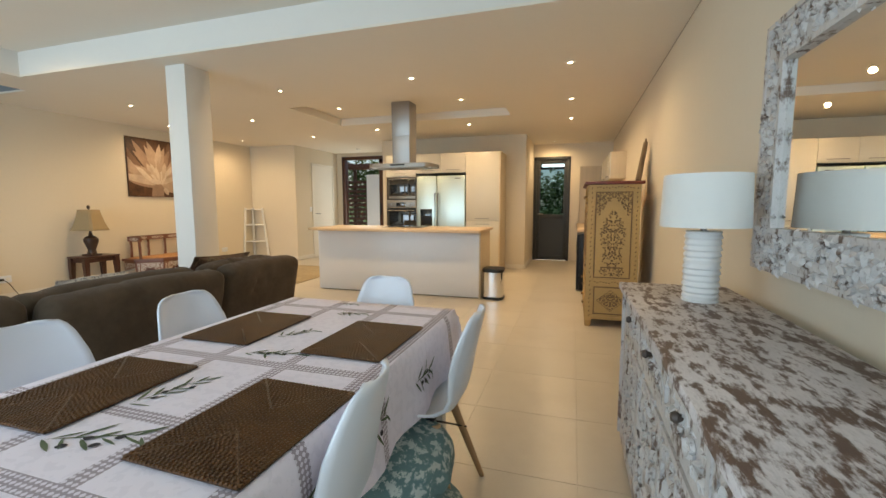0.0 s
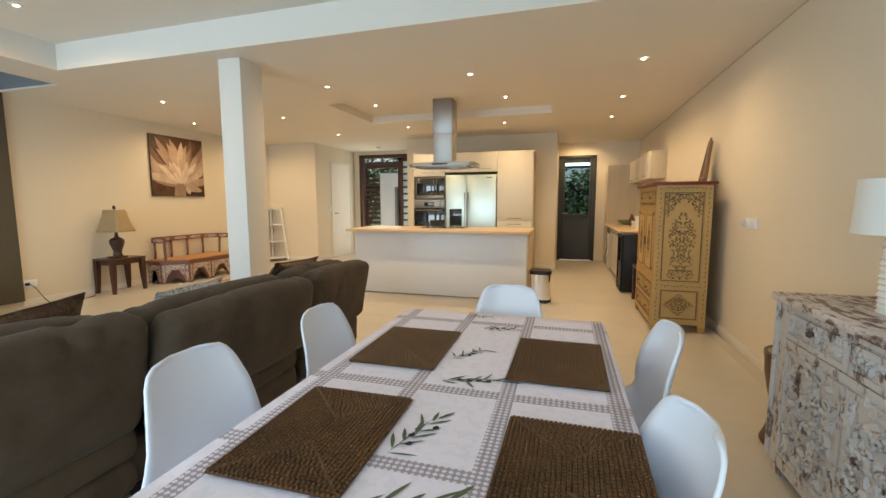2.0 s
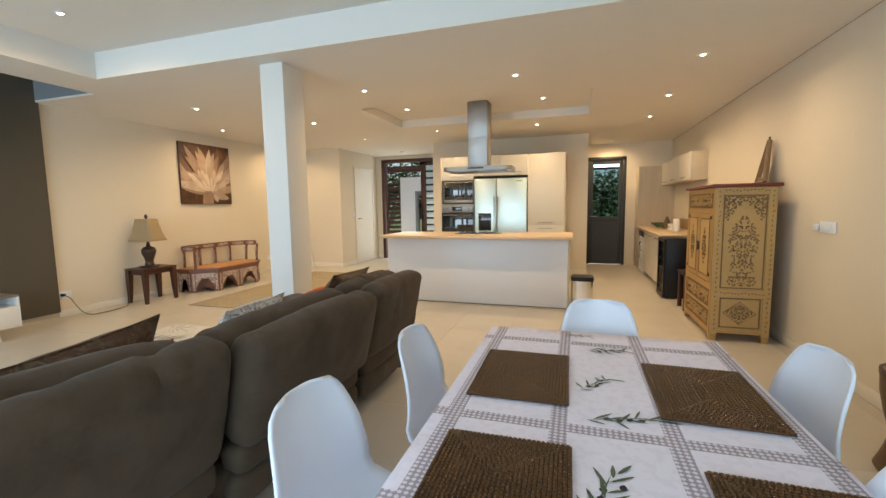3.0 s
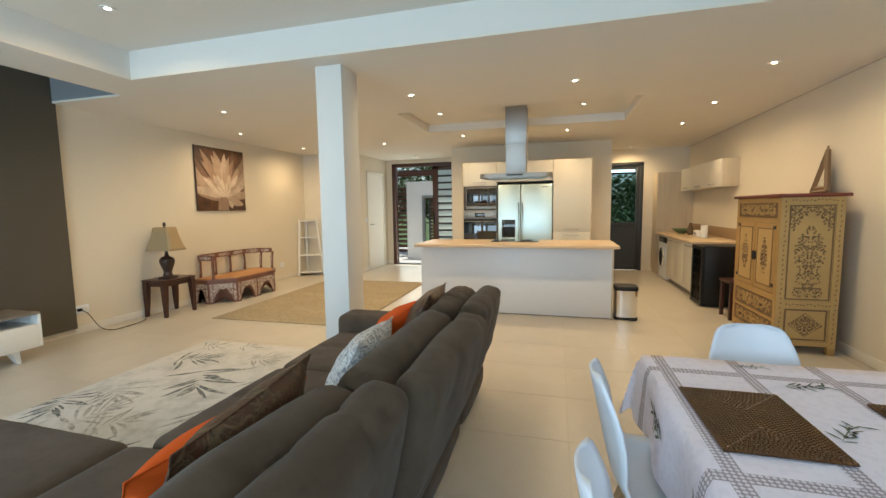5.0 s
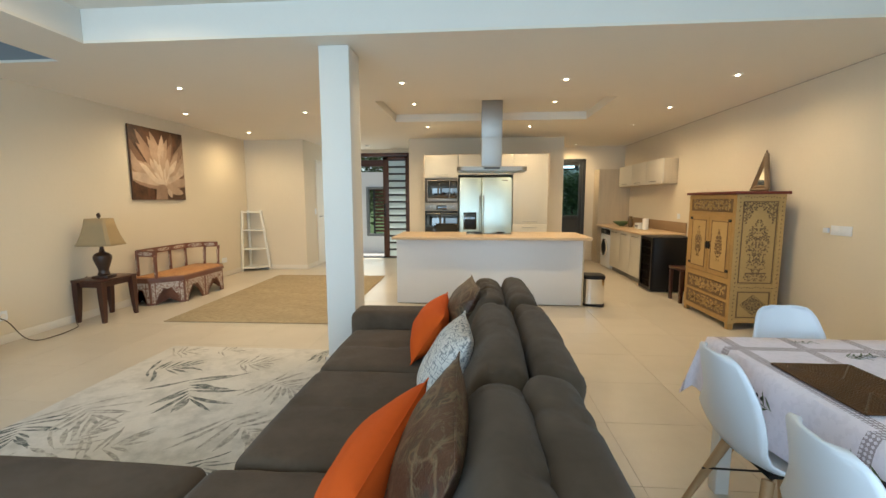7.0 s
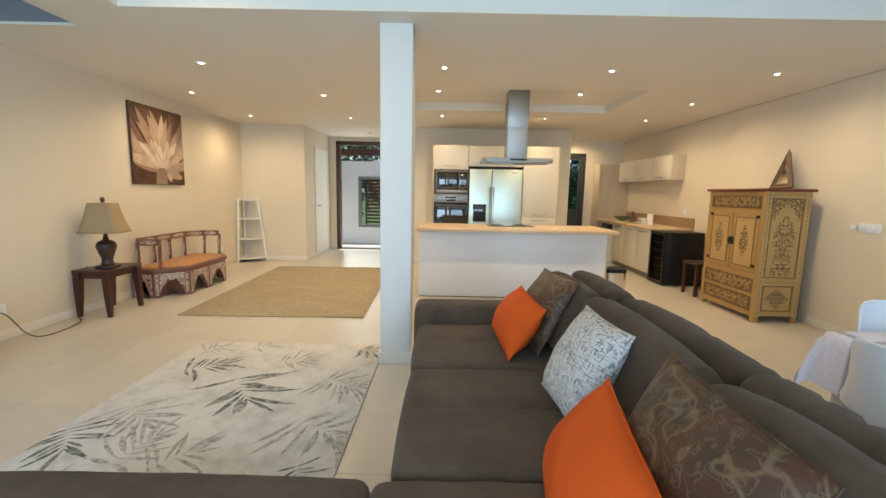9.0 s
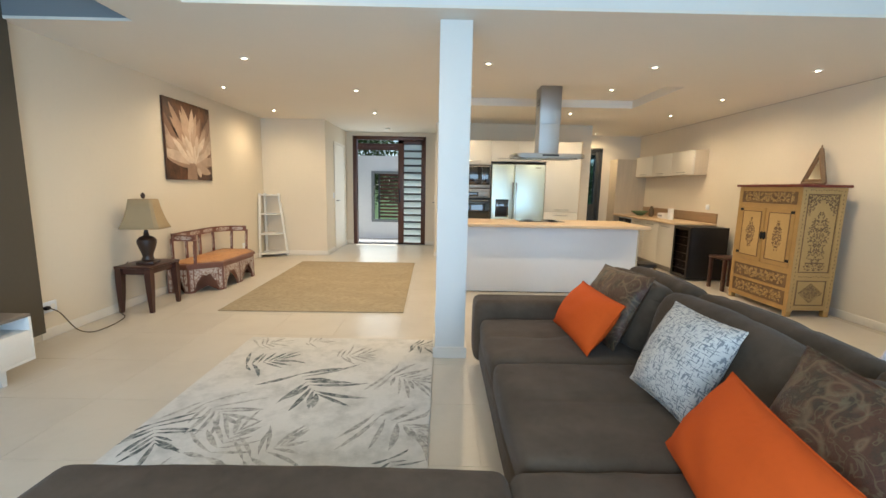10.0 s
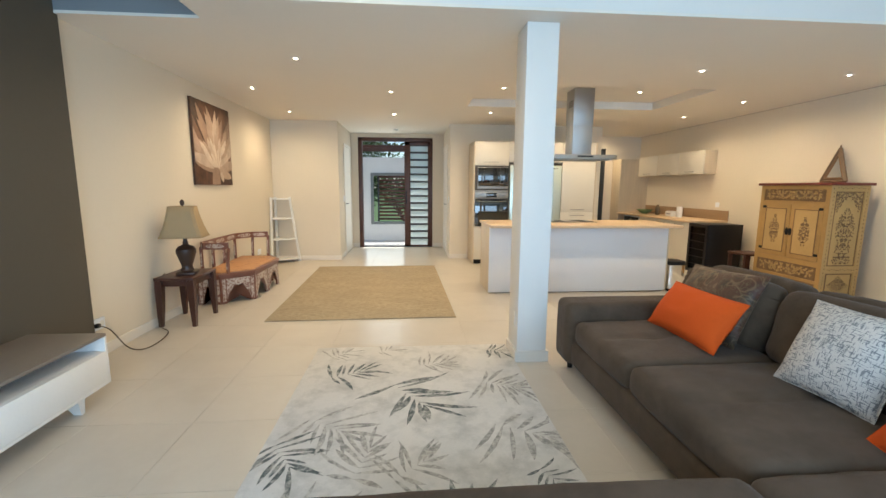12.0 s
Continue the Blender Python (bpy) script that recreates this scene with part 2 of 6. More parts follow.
def woven_dashes(m, dash):
    """Broken thin dark threads running both ways across a pale cloth."""
    nt = m.node_tree
    b = nt.nodes["Principled BSDF"]
    src = b.inputs["Base Color"].links[0].from_socket
    co = nt.nodes.new("ShaderNodeTexCoord")
    for stretch in ((34, 210, 40), (210, 34, 40)):
        mp = nt.nodes.new("ShaderNodeMapping")
        mp.inputs["Scale"].default_value = stretch
        nt.links.new(co.outputs["Object"], mp.inputs[0])
        t = nt.nodes.new("ShaderNodeTexNoise")
        t.inputs["Scale"].default_value, t.inputs["Detail"].default_value = 1.0, 1.0
        nt.links.new(mp.outputs[0], t.inputs["Vector"])
        r = nt.nodes.new("ShaderNodeMapRange")
        r.inputs[1].default_value, r.inputs[2].default_value, r.inputs[4].default_value = 0.57, 0.63, 0.85
        nt.links.new(t.outputs["Fac"], r.inputs[0])
        x = nt.nodes.new("ShaderNodeMix")
        x.data_type = "RGBA"
        x.inputs[7].default_value = (*dash, 1)
        nt.links.new(r.outputs[0], x.inputs[0])
        nt.links.new(src, x.inputs[6])
        src = x.outputs[2]
    nt.links.new(src, b.inputs["Base Color"])


woven_dashes(GREYCLOTH, (0.17, 0.175, 0.19))


def brocade_scrolls(m, line, patch):
    """Curling tan scrolls and small olive flowers woven into a dark cloth."""
    nt = m.node_tree
    b = nt.nodes["Principled BSDF"]
    src = b.inputs["Base Color"].links[0].from_socket
    co = nt.nodes.new("ShaderNodeTexCoord")
    for scale, warp, lo, hi, colour, weight in ((9.0, 1.1, 0.012, 0.060, line, 0.42), (23.0, 1.4, 0.010, 0.05, patch, 0.5)):
        t = nt.nodes.new("ShaderNodeTexNoise")
        t.inputs["Scale"].default_value, t.inputs["Detail"].default_value, t.inputs["Distortion"].default_value = scale, 1.0, warp
        nt.links.new(co.outputs["Object"], t.inputs["Vector"])
        sub = nt.nodes.new("ShaderNodeMath")
        sub.operation = "SUBTRACT"
        sub.inputs[1].default_value = 0.56
        nt.links.new(t.outputs["Fac"], sub.inputs[0])
        ab = nt.nodes.new("ShaderNodeMath")
        ab.operation = "ABSOLUTE"
        nt.links.new(sub.outputs[0], ab.inputs[0])
        r = nt.nodes.new("ShaderNodeMapRange")
        r.inputs[1].default_value, r.inputs[2].default_value, r.inputs[3].default_value, r.inputs[4].default_value = lo, hi, weight, 0.0
        nt.links.new(ab.outputs[0], r.inputs[0])
        x = nt.nodes.new("ShaderNodeMix")
        x.data_type = "RGBA"
        x.inputs[7].default_value = (*colour, 1)
        nt.links.new(r.outputs[0], x.inputs[0])
        nt.links.new(src, x.inputs[6])
        src = x.outputs[2]
    nt.links.new(src, b.inputs["Base Color"])


brocade_scrolls(BROCADE, (0.22, 0.145, 0.075), (0.13, 0.105, 0.055))
JUTE = mat("beige_jute_rug", (0.43, 0.345, 0.22), 0.95, var=0.22, scale=5, second=(0.28, 0.215, 0.13), sec_scale=18, sec_at=0.55, sec_width=0.2, stretch=(1, 2.4, 1), bump=0.9, bump_scale=160)
RUG = mat("pale_grey_rug", (0.70, 0.68, 0.65), 0.95, var=0.10, scale=7, second=(0.46, 0.45, 0.43), sec_scale=5, sec_at=0.58, sec_width=0.25, bump=0.9, bump_scale=260)
LEAF_GREY = mat("rug_leaf_grey", (0.29, 0.28, 0.27), 0.95, var=0.25, scale=14, second=(0.56, 0.54, 0.50), sec_scale=34, sec_at=0.49, sec_width=0.22, bump=0.8, bump_scale=260)
LEAF_TEAL = mat("rug_leaf_dark", (0.105, 0.122, 0.125), 0.95, var=0.3, scale=14, second=(0.50, 0.49, 0.46), sec_scale=30, sec_at=0.54, sec_width=0.22, bump=0.8, bump_scale=260)
SHADE = mat("burlap_shade", (0.36, 0.265, 0.145), 0.85, var=0.1, scale=12, bump=0.6, bump_scale=320)
WHITE_SHADE = mat("white_lamp_shade", (0.76, 0.76, 0.73), 0.8, var=0.02, bump=0.2, bump_scale=300)
CERAMIC = mat("white_ceramic", (0.80, 0.80, 0.79), 0.3, var=0.03)
MIRROR = mat("mirror_glass", (0.90, 0.91, 0.90), 0.015, metal=1.0, var=0.0, rough_var=0.0)
WASHED = mat("whitewashed_wood", (0.60, 0.575, 0.56), 0.7, var=0.18, scale=9, second=(0.15, 0.10, 0.075), sec_scale=22, sec_at=0.575, sec_width=0.10, stretch=(1.0, 1.0, 0.5), bump=0.7, bump_scale=70)
WASHED_TOP = mat("whitewashed_top", (0.64, 0.60, 0.60), 0.55, var=0.25, scale=11, second=(0.125, 0.075, 0.054), sec_scale=20.0, sec_at=0.515, sec_width=0.10, stretch=(1.7, 0.62, 1.0), bump=0.6, bump_scale=80)
ARMOIRE = mat("honey_painted_wood", (0.44, 0.26, 0.085), 0.5, var=0.16, scale=7, second=(0.36, 0.21, 0.07), sec_scale=5, sec_at=0.6, sec_width=0.25, bump=0.25, bump_scale=90)
ARMOIRE_PALE = mat("pale_painted_panel", (0.50, 0.325, 0.125), 0.55, var=0.12, scale=8, bump=0.2, bump_scale=90)
CARVE = mat("carved_brown_relief", (0.215, 0.125, 0.055), 0.6, var=0.3, scale=20)
RED_TOP = mat("dark_red_cornice", (0.16, 0.028, 0.018), 0.4, var=0.2, scale=9)
MOOR = mat("red_brown_lacquer", (0.19, 0.075, 0.045), 0.4, var=0.25, scale=10)
INLAY = mat("pearl_inlay", (0.55, 0.47, 0.40), 0.35, var=0.15, scale=30, second=(0.20, 0.085, 0.06), sec_scale=46, sec_at=0.52, sec_width=0.10)
MOOR_SEAT = mat("inlaid_tan_seat", (0.50, 0.25, 0.10), 0.45, var=0.15, scale=14, second=(0.34, 0.15, 0.06), sec_scale=18, sec_at=0.56, sec_width=0.1)
WICKER = mat("brown_wicker", (0.105, 0.040, 0.008), 0.34, spec=0.45, var=0.45, scale=30, bump=0.3, bump_scale=200)
TEAL_CLOTH = mat("teal_print_fabric", (0.14, 0.235, 0.235), 0.9, var=0.1, scale=9, second=(0.50, 0.55, 0.52), sec_scale=34, sec_at=0.53, sec_width=0.05, bump=0.3, bump_scale=300)
LEAF_GREEN = mat("olive_leaf_print", (0.12, 0.15, 0.085), 0.9, var=0.3, scale=40)
OLIVE = mat("olive_print", (0.035, 0.028, 0.035), 0.9, var=0.2, scale=40)
PLASTER = mat("outdoor_plaster", (0.82, 0.82, 0.81), 0.9, var=0.05, bump=0.3, bump_scale=90)
PAVING = mat("patio_paving", (0.66, 0.63, 0.58), 0.8, var=0.08, bump=0.3, bump_scale=60)
GRASS = mat("lawn", (0.07, 0.12, 0.03), 0.95, var=0.3, scale=5, bump=0.9, bump_scale=40)
FOLIAGE = mat("foliage", (0.065, 0.12, 0.03), 0.7, var=0.4, scale=5)
PANE = glass("clear_pane")
FROST = frosted("frosted_pane", (0.80, 0.87, 0.85))
BULB = glow("downlight_bulb", (1.0, 0.82, 0.56), 45.0)
TUBE_LIGHT = glow("tube_light", (0.95, 1.0, 1.0), 6.0)
CORD = mat("brown_cord", (0.10, 0.07, 0.04), 0.6)
RATTAN_CORE = mat("wicker_dark_core", (0.028, 0.013, 0.005), 0.8, var=0.2)

# ---- structure ----
CZ, HZ = 2.468, 2.705          # low ceiling, raised ceiling
WX, EX = -6.85, 0.735          # west and east wall faces
SY, NY = -1.75, 9.55           # south and north wall faces
BEAM_Y, BEAM_X = 3.045, -5.30  # edges of the raised ceiling
SLOT_X, SLOT_Y = -5.86, 3.39   # edges of the roof slot over the dark wall
PIER_W, PIER_E, PIER_Y = -3.70, -0.845, 7.99


def setting(name, bm, material, label, category):
    return tagged(part(name, bm, material), label, category, kind="structure")


floor = setting("floor", box(WX - 0.3, EX + 0.3, SY - 0.3, NY + 0.25, -0.2, -0.0025), GROUT, "grey-beige grout bed under the cream floor tiles", "floor")

setting("wall_west", box(WX - 0.2, WX, SY - 0.2, 7.88, 0, 3.1), WALL, "cream painted living room wall", "wall")
setting("wall_east", box(EX, EX + 0.2, SY - 0.2, NY + 0.2, 0, 3.1), WALL, "cream painted long wall behind the sideboard", "wall")
_w = box(WX - 0.2, -5.70, 7.88, NY + 0.2, 0, 3.1)
setting("wall_corner_block", _w, WALL, "cream painted wall block beside the entrance", "wall")
_p = bmesh.new()
box(PIER_W, PIER_E, PIER_Y, NY + 0.2, 0, 3.1, bm=_p)
setting("wall_pier", _p, WALL, "cream painted wall pier behind the kitchen cabinets", "wall")
FD0, FD1, FDZ = -5.55, -3.94, 2.385
_n_ = bmesh.new()
box(-5.70, FD0, NY, NY + 0.2, 0, 3.1, bm=_n_)
box(FD1, PIER_W, NY, NY + 0.2, 0, 3.1, bm=_n_)
box(FD0, FD1, NY, NY + 0.2, FDZ, 3.1, bm=_n_)
setting("wall_north", _n_, WALL, "cream painted entrance wall round the front door", "wall")
KY, KD0, KD1, KDZ = 9.44, -0.83, -0.08, 2.205
_k = bmesh.new()
box(PIER_E, KD0, KY, KY + 0.2, 0, 3.1, bm=_k)
box(KD1, EX, KY, KY + 0.2, 0, 3.1, bm=_k)
box(KD0, KD1, KY, KY + 0.2, KDZ, 3.1, bm=_k)
setting("wall_kitchen_end", _k, WALL, "cream painted wall round the dark kitchen door", "wall")
_s = bmesh.new()
box(WX, -6.2, SY - 0.2, SY, 0, 3.1, bm=_s)
box(-3.3, -2.8, SY - 0.2, SY, 0, 3.1, bm=_s)
box(0.1, EX, SY - 0.2, SY, 0, 3.1, bm=_s)
box(-6.2, -3.3, SY - 0.2, SY, 2.3, 3.1, bm=_s)
box(-2.8, 0.1, SY - 0.2, SY, 2.3, 3.1, bm=_s)
setting("wall_south", _s, WALL, "cream painted garden wall with two wide openings", "wall")
setting("wall_feature", box(WX, WX + 0.045, 0.2, 3.42, 0.07, 2.95), TAUPE, "dark taupe painted feature wall behind the media unit", "wall")

# low ceiling with its coffer over the island, the raised part and the roof slot
CF = (-3.62, -0.89, 4.99, 6.30)
_c = bmesh.new()
for x0, x1, y0, y1 in ((WX, EX, CF[3], NY + 0.2), (WX, CF[0], SLOT_Y, CF[3]), (CF[1], EX, BEAM_Y, CF[3]), (CF[0], CF[1], BEAM_Y, CF[2]),
                       (SLOT_X, CF[0], BEAM_Y, SLOT_Y), (SLOT_X, BEAM_X, SY, BEAM_Y)):
    box(x0, x1, y0, y1, CZ, CZ + 0.02, bm=_c)
setting("ceiling", _c, CEIL, "smooth off-white ceiling with recessed downlights", "ceiling")
_c = bmesh.new()
box(CF[0] - 0.1, CF[1] + 0.1, CF[2] - 0.1, CF[3] + 0.1, CZ + 0.105, CZ + 0.125, bm=_c)
for x0, x1, y0, y1 in ((CF[0] - .02, CF[0], CF[2] - .02, CF[3] + .02), (CF[1], CF[1] + .02, CF[2] - .02, CF[3] + .02), (CF[0], CF[1], CF[2] - .02, CF[2]), (CF[0], CF[1], CF[3], CF[3] + .02)):
    box(x0, x1, y0, y1, CZ + 0.02, CZ + 0.105, bm=_c)
setting("ceiling_coffer", _c, CEIL, "shallow raised coffer in the kitchen ceiling", "ceiling")
_c = bmesh.new()
box(BEAM_X, EX, SY, BEAM_Y, HZ, HZ + 0.02, bm=_c)
setting("ceiling_raised", _c, CEIL, "raised off-white ceiling over the dining side", "ceiling")
_c = bmesh.new()
box(BEAM_X, EX, BEAM_Y, BEAM_Y + 0.02, CZ + 0.02, HZ + 0.02, bm=_c)
box(BEAM_X - 0.02, BEAM_X, SY, BEAM_Y + 0.02, CZ + 0.02, HZ + 0.02, bm=_c)
setting("trim_ceiling_fascia", _c, COLUMN, "white vertical fascia at the ceiling step", "ceiling")
# slot faces: blue-grey instead of ceiling white, the recess's shade put into the colour
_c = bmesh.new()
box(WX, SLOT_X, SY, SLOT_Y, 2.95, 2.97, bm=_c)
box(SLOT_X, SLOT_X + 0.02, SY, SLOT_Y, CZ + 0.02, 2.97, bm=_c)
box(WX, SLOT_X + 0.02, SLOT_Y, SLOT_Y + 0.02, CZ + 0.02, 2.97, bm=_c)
setting("ceiling_slot", _c, mat("slot_shade_grey", (0.22, 0.235, 0.25), 0.8, var=0.04), "recessed ceiling slot over the dark wall, its shade put into the grey colour", "ceiling")
setting("roof", box(WX - 0.2, EX + 0.2, SY - 0.2, NY + 0.2, 3.1, 3.2), CEIL, "flat roof slab", "roof")
_sh = bmesh.new()
for x0, x1, y0, y1 in ((WX, EX, BEAM_Y + 0.02, NY + 0.2),):
    box(x0, x1, y0, y1, 2.75, 2.77, bm=_sh)
setting("roof_lining", _sh, CEIL, "board lining above the low ceiling", "ceiling")

# skirtings
_b = bmesh.new()
SK = 0.012
for x0, x1, y0, y1 in ((WX, WX + SK, 3.42, 7.88), (WX, -5.70, 7.88 - SK, 7.88), (-5.70, -5.70 + SK, 7.88, 8.45), (-5.70, -5.70 + SK, 9.35, NY), (-5.70, FD0, NY - SK, NY), (FD1, PIER_W, NY - SK, NY),
                       (PIER_W - SK, PIER_W, PIER_Y, 8.40), (PIER_W, -3.36, PIER_Y - SK, PIER_Y), (-1.19, PIER_E, PIER_Y - SK, PIER_Y), (PIER_E, PIER_E + SK, PIER_Y, KY), (EX - SK, EX, SY, 6.6)):
    box(x0, x1, y0, y1, 0, 0.085, bm=_b, bevel=0.003)
setting("baseboard", _b, TRIM, "cream painted skirting board", "baseboard")

# shadow gap along the east wall: its shade is a thin darker strip, not a recess
_b = bmesh.new()
box(EX - 0.005, EX, BEAM_Y, NY, CZ - 0.007, CZ, bm=_b)
box(EX - 0.005, EX, SY, BEAM_Y - 0.001, HZ - 0.007, HZ, bm=_b)
setting("trim_shadow_line", _b, mat("shadow_gap_shade", (0.46, 0.40, 0.32), 0.8), "thin strip under the ceiling, coloured as the shade of a shadow gap", "trim")

# free-standing column
_c = box(-3.618, -3.388, 3.225, 3.50, 0, CZ, 0.006, 2)
col = setting("column", _c, COLUMN, "square white painted column beside the sofa", "column")
_c = bmesh.new()
for x0, x1, y0, y1 in ((-3.634, -3.372, 3.209, 3.225), (-3.634, -3.372, 3.50, 3.516), (-3.634, -3.618, 3.225, 3.50), (-3.388, -3.372, 3.225, 3.50)):
    box(x0, x1, y0, y1, 0, 0.085, bm=_c)
part("skirting", _c, TRIM, col)
part("blank_plate", box(-3.626, -3.619, 3.30, 3.36, 0.26, 0.37, 0.002), TRIM, col, "small grey cover plate")

# inner doors in the side walls of the entrance
for nm, xf, sgn, y0, y1 in (("door_1", -5.70, 1, 8.5, 9.3), ("door_2", PIER_W, -1, 8.45, 9.3)):
    d = thing(nm, Matrix.Identity(4), "pale painted interior door in a cream frame" , "door", kind="structure")
    bm = bmesh.new()
    for a, b_, z0, z1 in ((y0 - 0.05, y0, 0, 2.1), (y1, y1 + 0.05, 0, 2.1), (y0 - 0.05, y1 + 0.05, 2.1, 2.15)):
        box(min(xf, xf + sgn * 0.02), max(xf, xf + sgn * 0.02), a, b_, z0, z1, 0.003, bm=bm)
    part("door_frame", bm, TRIM, d)
    part("leaf", box(min(xf, xf + sgn * 0.008), max(xf, xf + sgn * 0.008), y0, y1, 0.01, 2.1), TRIM, d)
    part("handle", tube([(xf + sgn * 0.01, y0 + 0.08, 1.0), (xf + sgn * 0.05, y0 + 0.08, 1.0), (xf + sgn * 0.05, y0 + 0.2, 1.0)], 0.009), STEEL, d)

# front door: mahogany frame, one sliding leaf with barred frosted panes
fd = thing("door_3", Matrix.Identity(4), "open front door with mahogany frame and barred sliding leaf", "door", kind="structure")
bm = bmesh.new()
for x0, x1, z0, z1 in ((FD0, FD0 + 0.085, 0, FDZ), (FD1 - 0.05, FD1, 0, FDZ), (FD0, FD1, FDZ - 0.075, FDZ)):
    box(x0, x1, NY - 0.02, NY + 0.14, z0, z1, 0.006, bm=bm)
part("door_frame", bm, MAHOGANY, fd)
L0, L1 = -4.555, FD1 - 0.05
bm = bmesh.new()
for x0, x1, z0, z1 in ((L0, L0 + 0.13, 0.01, FDZ - 0.08), (L1 - 0.05, L1, 0.01, FDZ - 0.08), (L0, L1, FDZ - 0.15, FDZ - 0.08), (L0, L1, 0.01, 0.04)):
    box(x0, x1, NY + 0.03, NY + 0.075, z0, z1, 0.004, bm=bm)
leaf = part("sliding_leaf", bm, MAHOGANY, fd, "mahogany-framed sliding leaf")
NB = 14
for i in range(NB):
    z0 = 0.04 + i * (FDZ - 0.19) / NB
    z1 = z0 + (FDZ - 0.19) / NB
    part("pane", box(L0 + 0.13, L1 - 0.05, NY + 0.05, NY + 0.056, z0, z1), FROST, leaf).visible_shadow = False
    part("bar", box(L0 + 0.13, L1 - 0.05, NY + 0.036, NY + 0.066, z1 - 0.021, z1 + 0.021, 0.003), CHARCOAL, leaf)
part("handle", box(L0 + 0.02, L0 + 0.05, NY + 0.005, NY + 0.03, 0.95, 1.25, 0.006), BLACK, leaf)
part("threshold", box(FD0, FD1, NY - 0.02, NY + 0.2, 0.001, 0.012, 0.003), CHARCOAL, fd)

# kitchen back door: charcoal frame, glazed upper half, solid lower half
kd = thing("door_4", Matrix.Identity(4), "charcoal aluminium back door with glazed upper half", "door", kind="structure")
bm = bmesh.new()
for x0, x1, z0, z1 in ((KD0, KD0 + 0.06, 0, KDZ), (KD1 - 0.06, KD1, 0, KDZ), (KD0, KD1, KDZ - 0.06, KDZ)):
    box(x0, x1, KY - 0.015, KY + 0.09, z0, z1, 0.004, bm=bm)
part("door_frame", bm, CHARCOAL, kd)
bm = bmesh.new()
for x0, x1, z0, z1 in ((KD0 + 0.06, KD0 + 0.13, 0.01, KDZ - 0.06), (KD1 - 0.13, KD1 - 0.06, 0.01, KDZ - 0.06), (KD0 + 0.13, KD1 - 0.13, KDZ - 0.14, KDZ - 0.06), (KD0 + 0.13, KD1 - 0.13, 0.90, 0.99), (KD0 + 0.13, KD1 - 0.13, 0.01, 0.10)):
    box(x0, x1, KY + 0.02, KY + 0.065, z0, z1, 0.003, bm=bm)
kl = part("leaf", bm, CHARCOAL, kd)
part("lower_panel", box(KD0 + 0.13, KD1 - 0.13, KY + 0.035, KY + 0.05, 0.10, 0.90), CHARCOAL, kl)
part("pane", box(KD0 + 0.13, KD1 - 0.13, KY + 0.04, KY + 0.046, 0.99, KDZ - 0.14), glass("tinted_pane", (0.34, 0.46, 0.50)), kl).visible_shadow = False
bm = tube([(KD0 + 0.095, KY + 0.02, 1.0), (KD0 + 0.095, KY - 0.02, 1.0), (KD0 + 0.2, KY - 0.02, 1.0)], 0.009)
part("handle", bm, STEEL, kl)

# garden doors behind the walk: aluminium frames
for k, (x0, x1) in enumerate(((-6.2, -3.3), (-2.8, 0.1))):
    w = thing("window_%d" % (k + 1), Matrix.Identity(4), "wide open garden opening in a charcoal aluminium frame", "window", kind="structure")
    bm = bmesh.new()
    for a, b_, z0, z1 in ((x0, x0 + 0.05, 0, 2.3), (x1 - 0.05, x1, 0, 2.3), (x0, x1, 2.25, 2.3)):
        box(a, b_, SY - 0.13, SY - 0.07, z0, z1, bm=bm)
    part("window_frame", bm, CHARCOAL, w)

# outdoors: ground, entrance court, back yard
setting("ground", box(-400, 400, -400, 400, -0.6, -0.22), GRASS, "green lawn around the house", "ground")
setting("pavement", box(-7.5, 1.5, NY + 0.2, 16, -0.2, -0.12), PAVING, "pale paved entrance court", "pavement")
cw = bmesh.new()
CY = 11.6
W0, W1, WZ0, WZ1 = -5.48, -4.2, 0.33, 1.70
for x0, x1, z0, z1 in ((-5.95, W0, -0.13, 2.10), (W1, -1.6, -0.13, 2.10), (W0, W1, -0.13, WZ0), (W0, W1, WZ1, 2.10)):
    box(x0, x1, CY, CY + 0.2, z0, z1, bm=cw)
setting("wall_court", cw, PLASTER, "pale grey plastered court wall with a louvred window", "wall")
cwin = thing("window_3", Matrix.Identity(4), "court window with grey frame and dark horizontal louvres", "window", kind="structure")
bm = bmesh.new()
for x0, x1, z0, z1 in ((W0, W0 + 0.07, WZ0, WZ1), (W1 - 0.07, W1, WZ0, WZ1), (W0 + 0.07, W1 - 0.07, WZ0, WZ0 + 0.07), (W0 + 0.07, W1 - 0.07, WZ1 - 0.07, WZ1)):
    box(x0, x1, CY - 0.03, CY + 0.1, z0, z1, 0.005, bm=bm)
part("window_frame", bm, mat("grey_frame", (0.22, 0.23, 0.23), 0.6), cwin)
for i in range(13):
    z = WZ0 + 0.14 + i * (WZ1 - WZ0 - 0.24) / 12
    part("slat", box(W0 + 0.2, W1 - 0.07, CY + 0.10, CY + 0.13, z - 0.028, z + 0.028, 0.004), MAHOGANY, cwin)
part("post", box(W0 + 0.17, W0 + 0.215, CY + 0.08, CY + 0.14, WZ0, WZ1, 0.004), CHARCOAL, cwin)

# slatted screen and pergola over the entrance court
scr = thing("slatted_screen", Matrix.Identity(4), "dark timber screen of horizontal slats in the court", "screen")
for z in range(14):
    part("slat", box(-7.6, -5.98, 12.3, 12.33, 0.0 + z * 0.145, 0.085 + z * 0.145, 0.004), MAHOGANY, scr)
for x in (-7.6, -6.05):
    part("post", box(x, x + 0.05, 12.33, 12.38, -0.13, 2.0), CHARCOAL, scr)
perg = thing("pergola", Matrix.Identity(4), "dark timber pergola beams over the entrance court", "pergola")
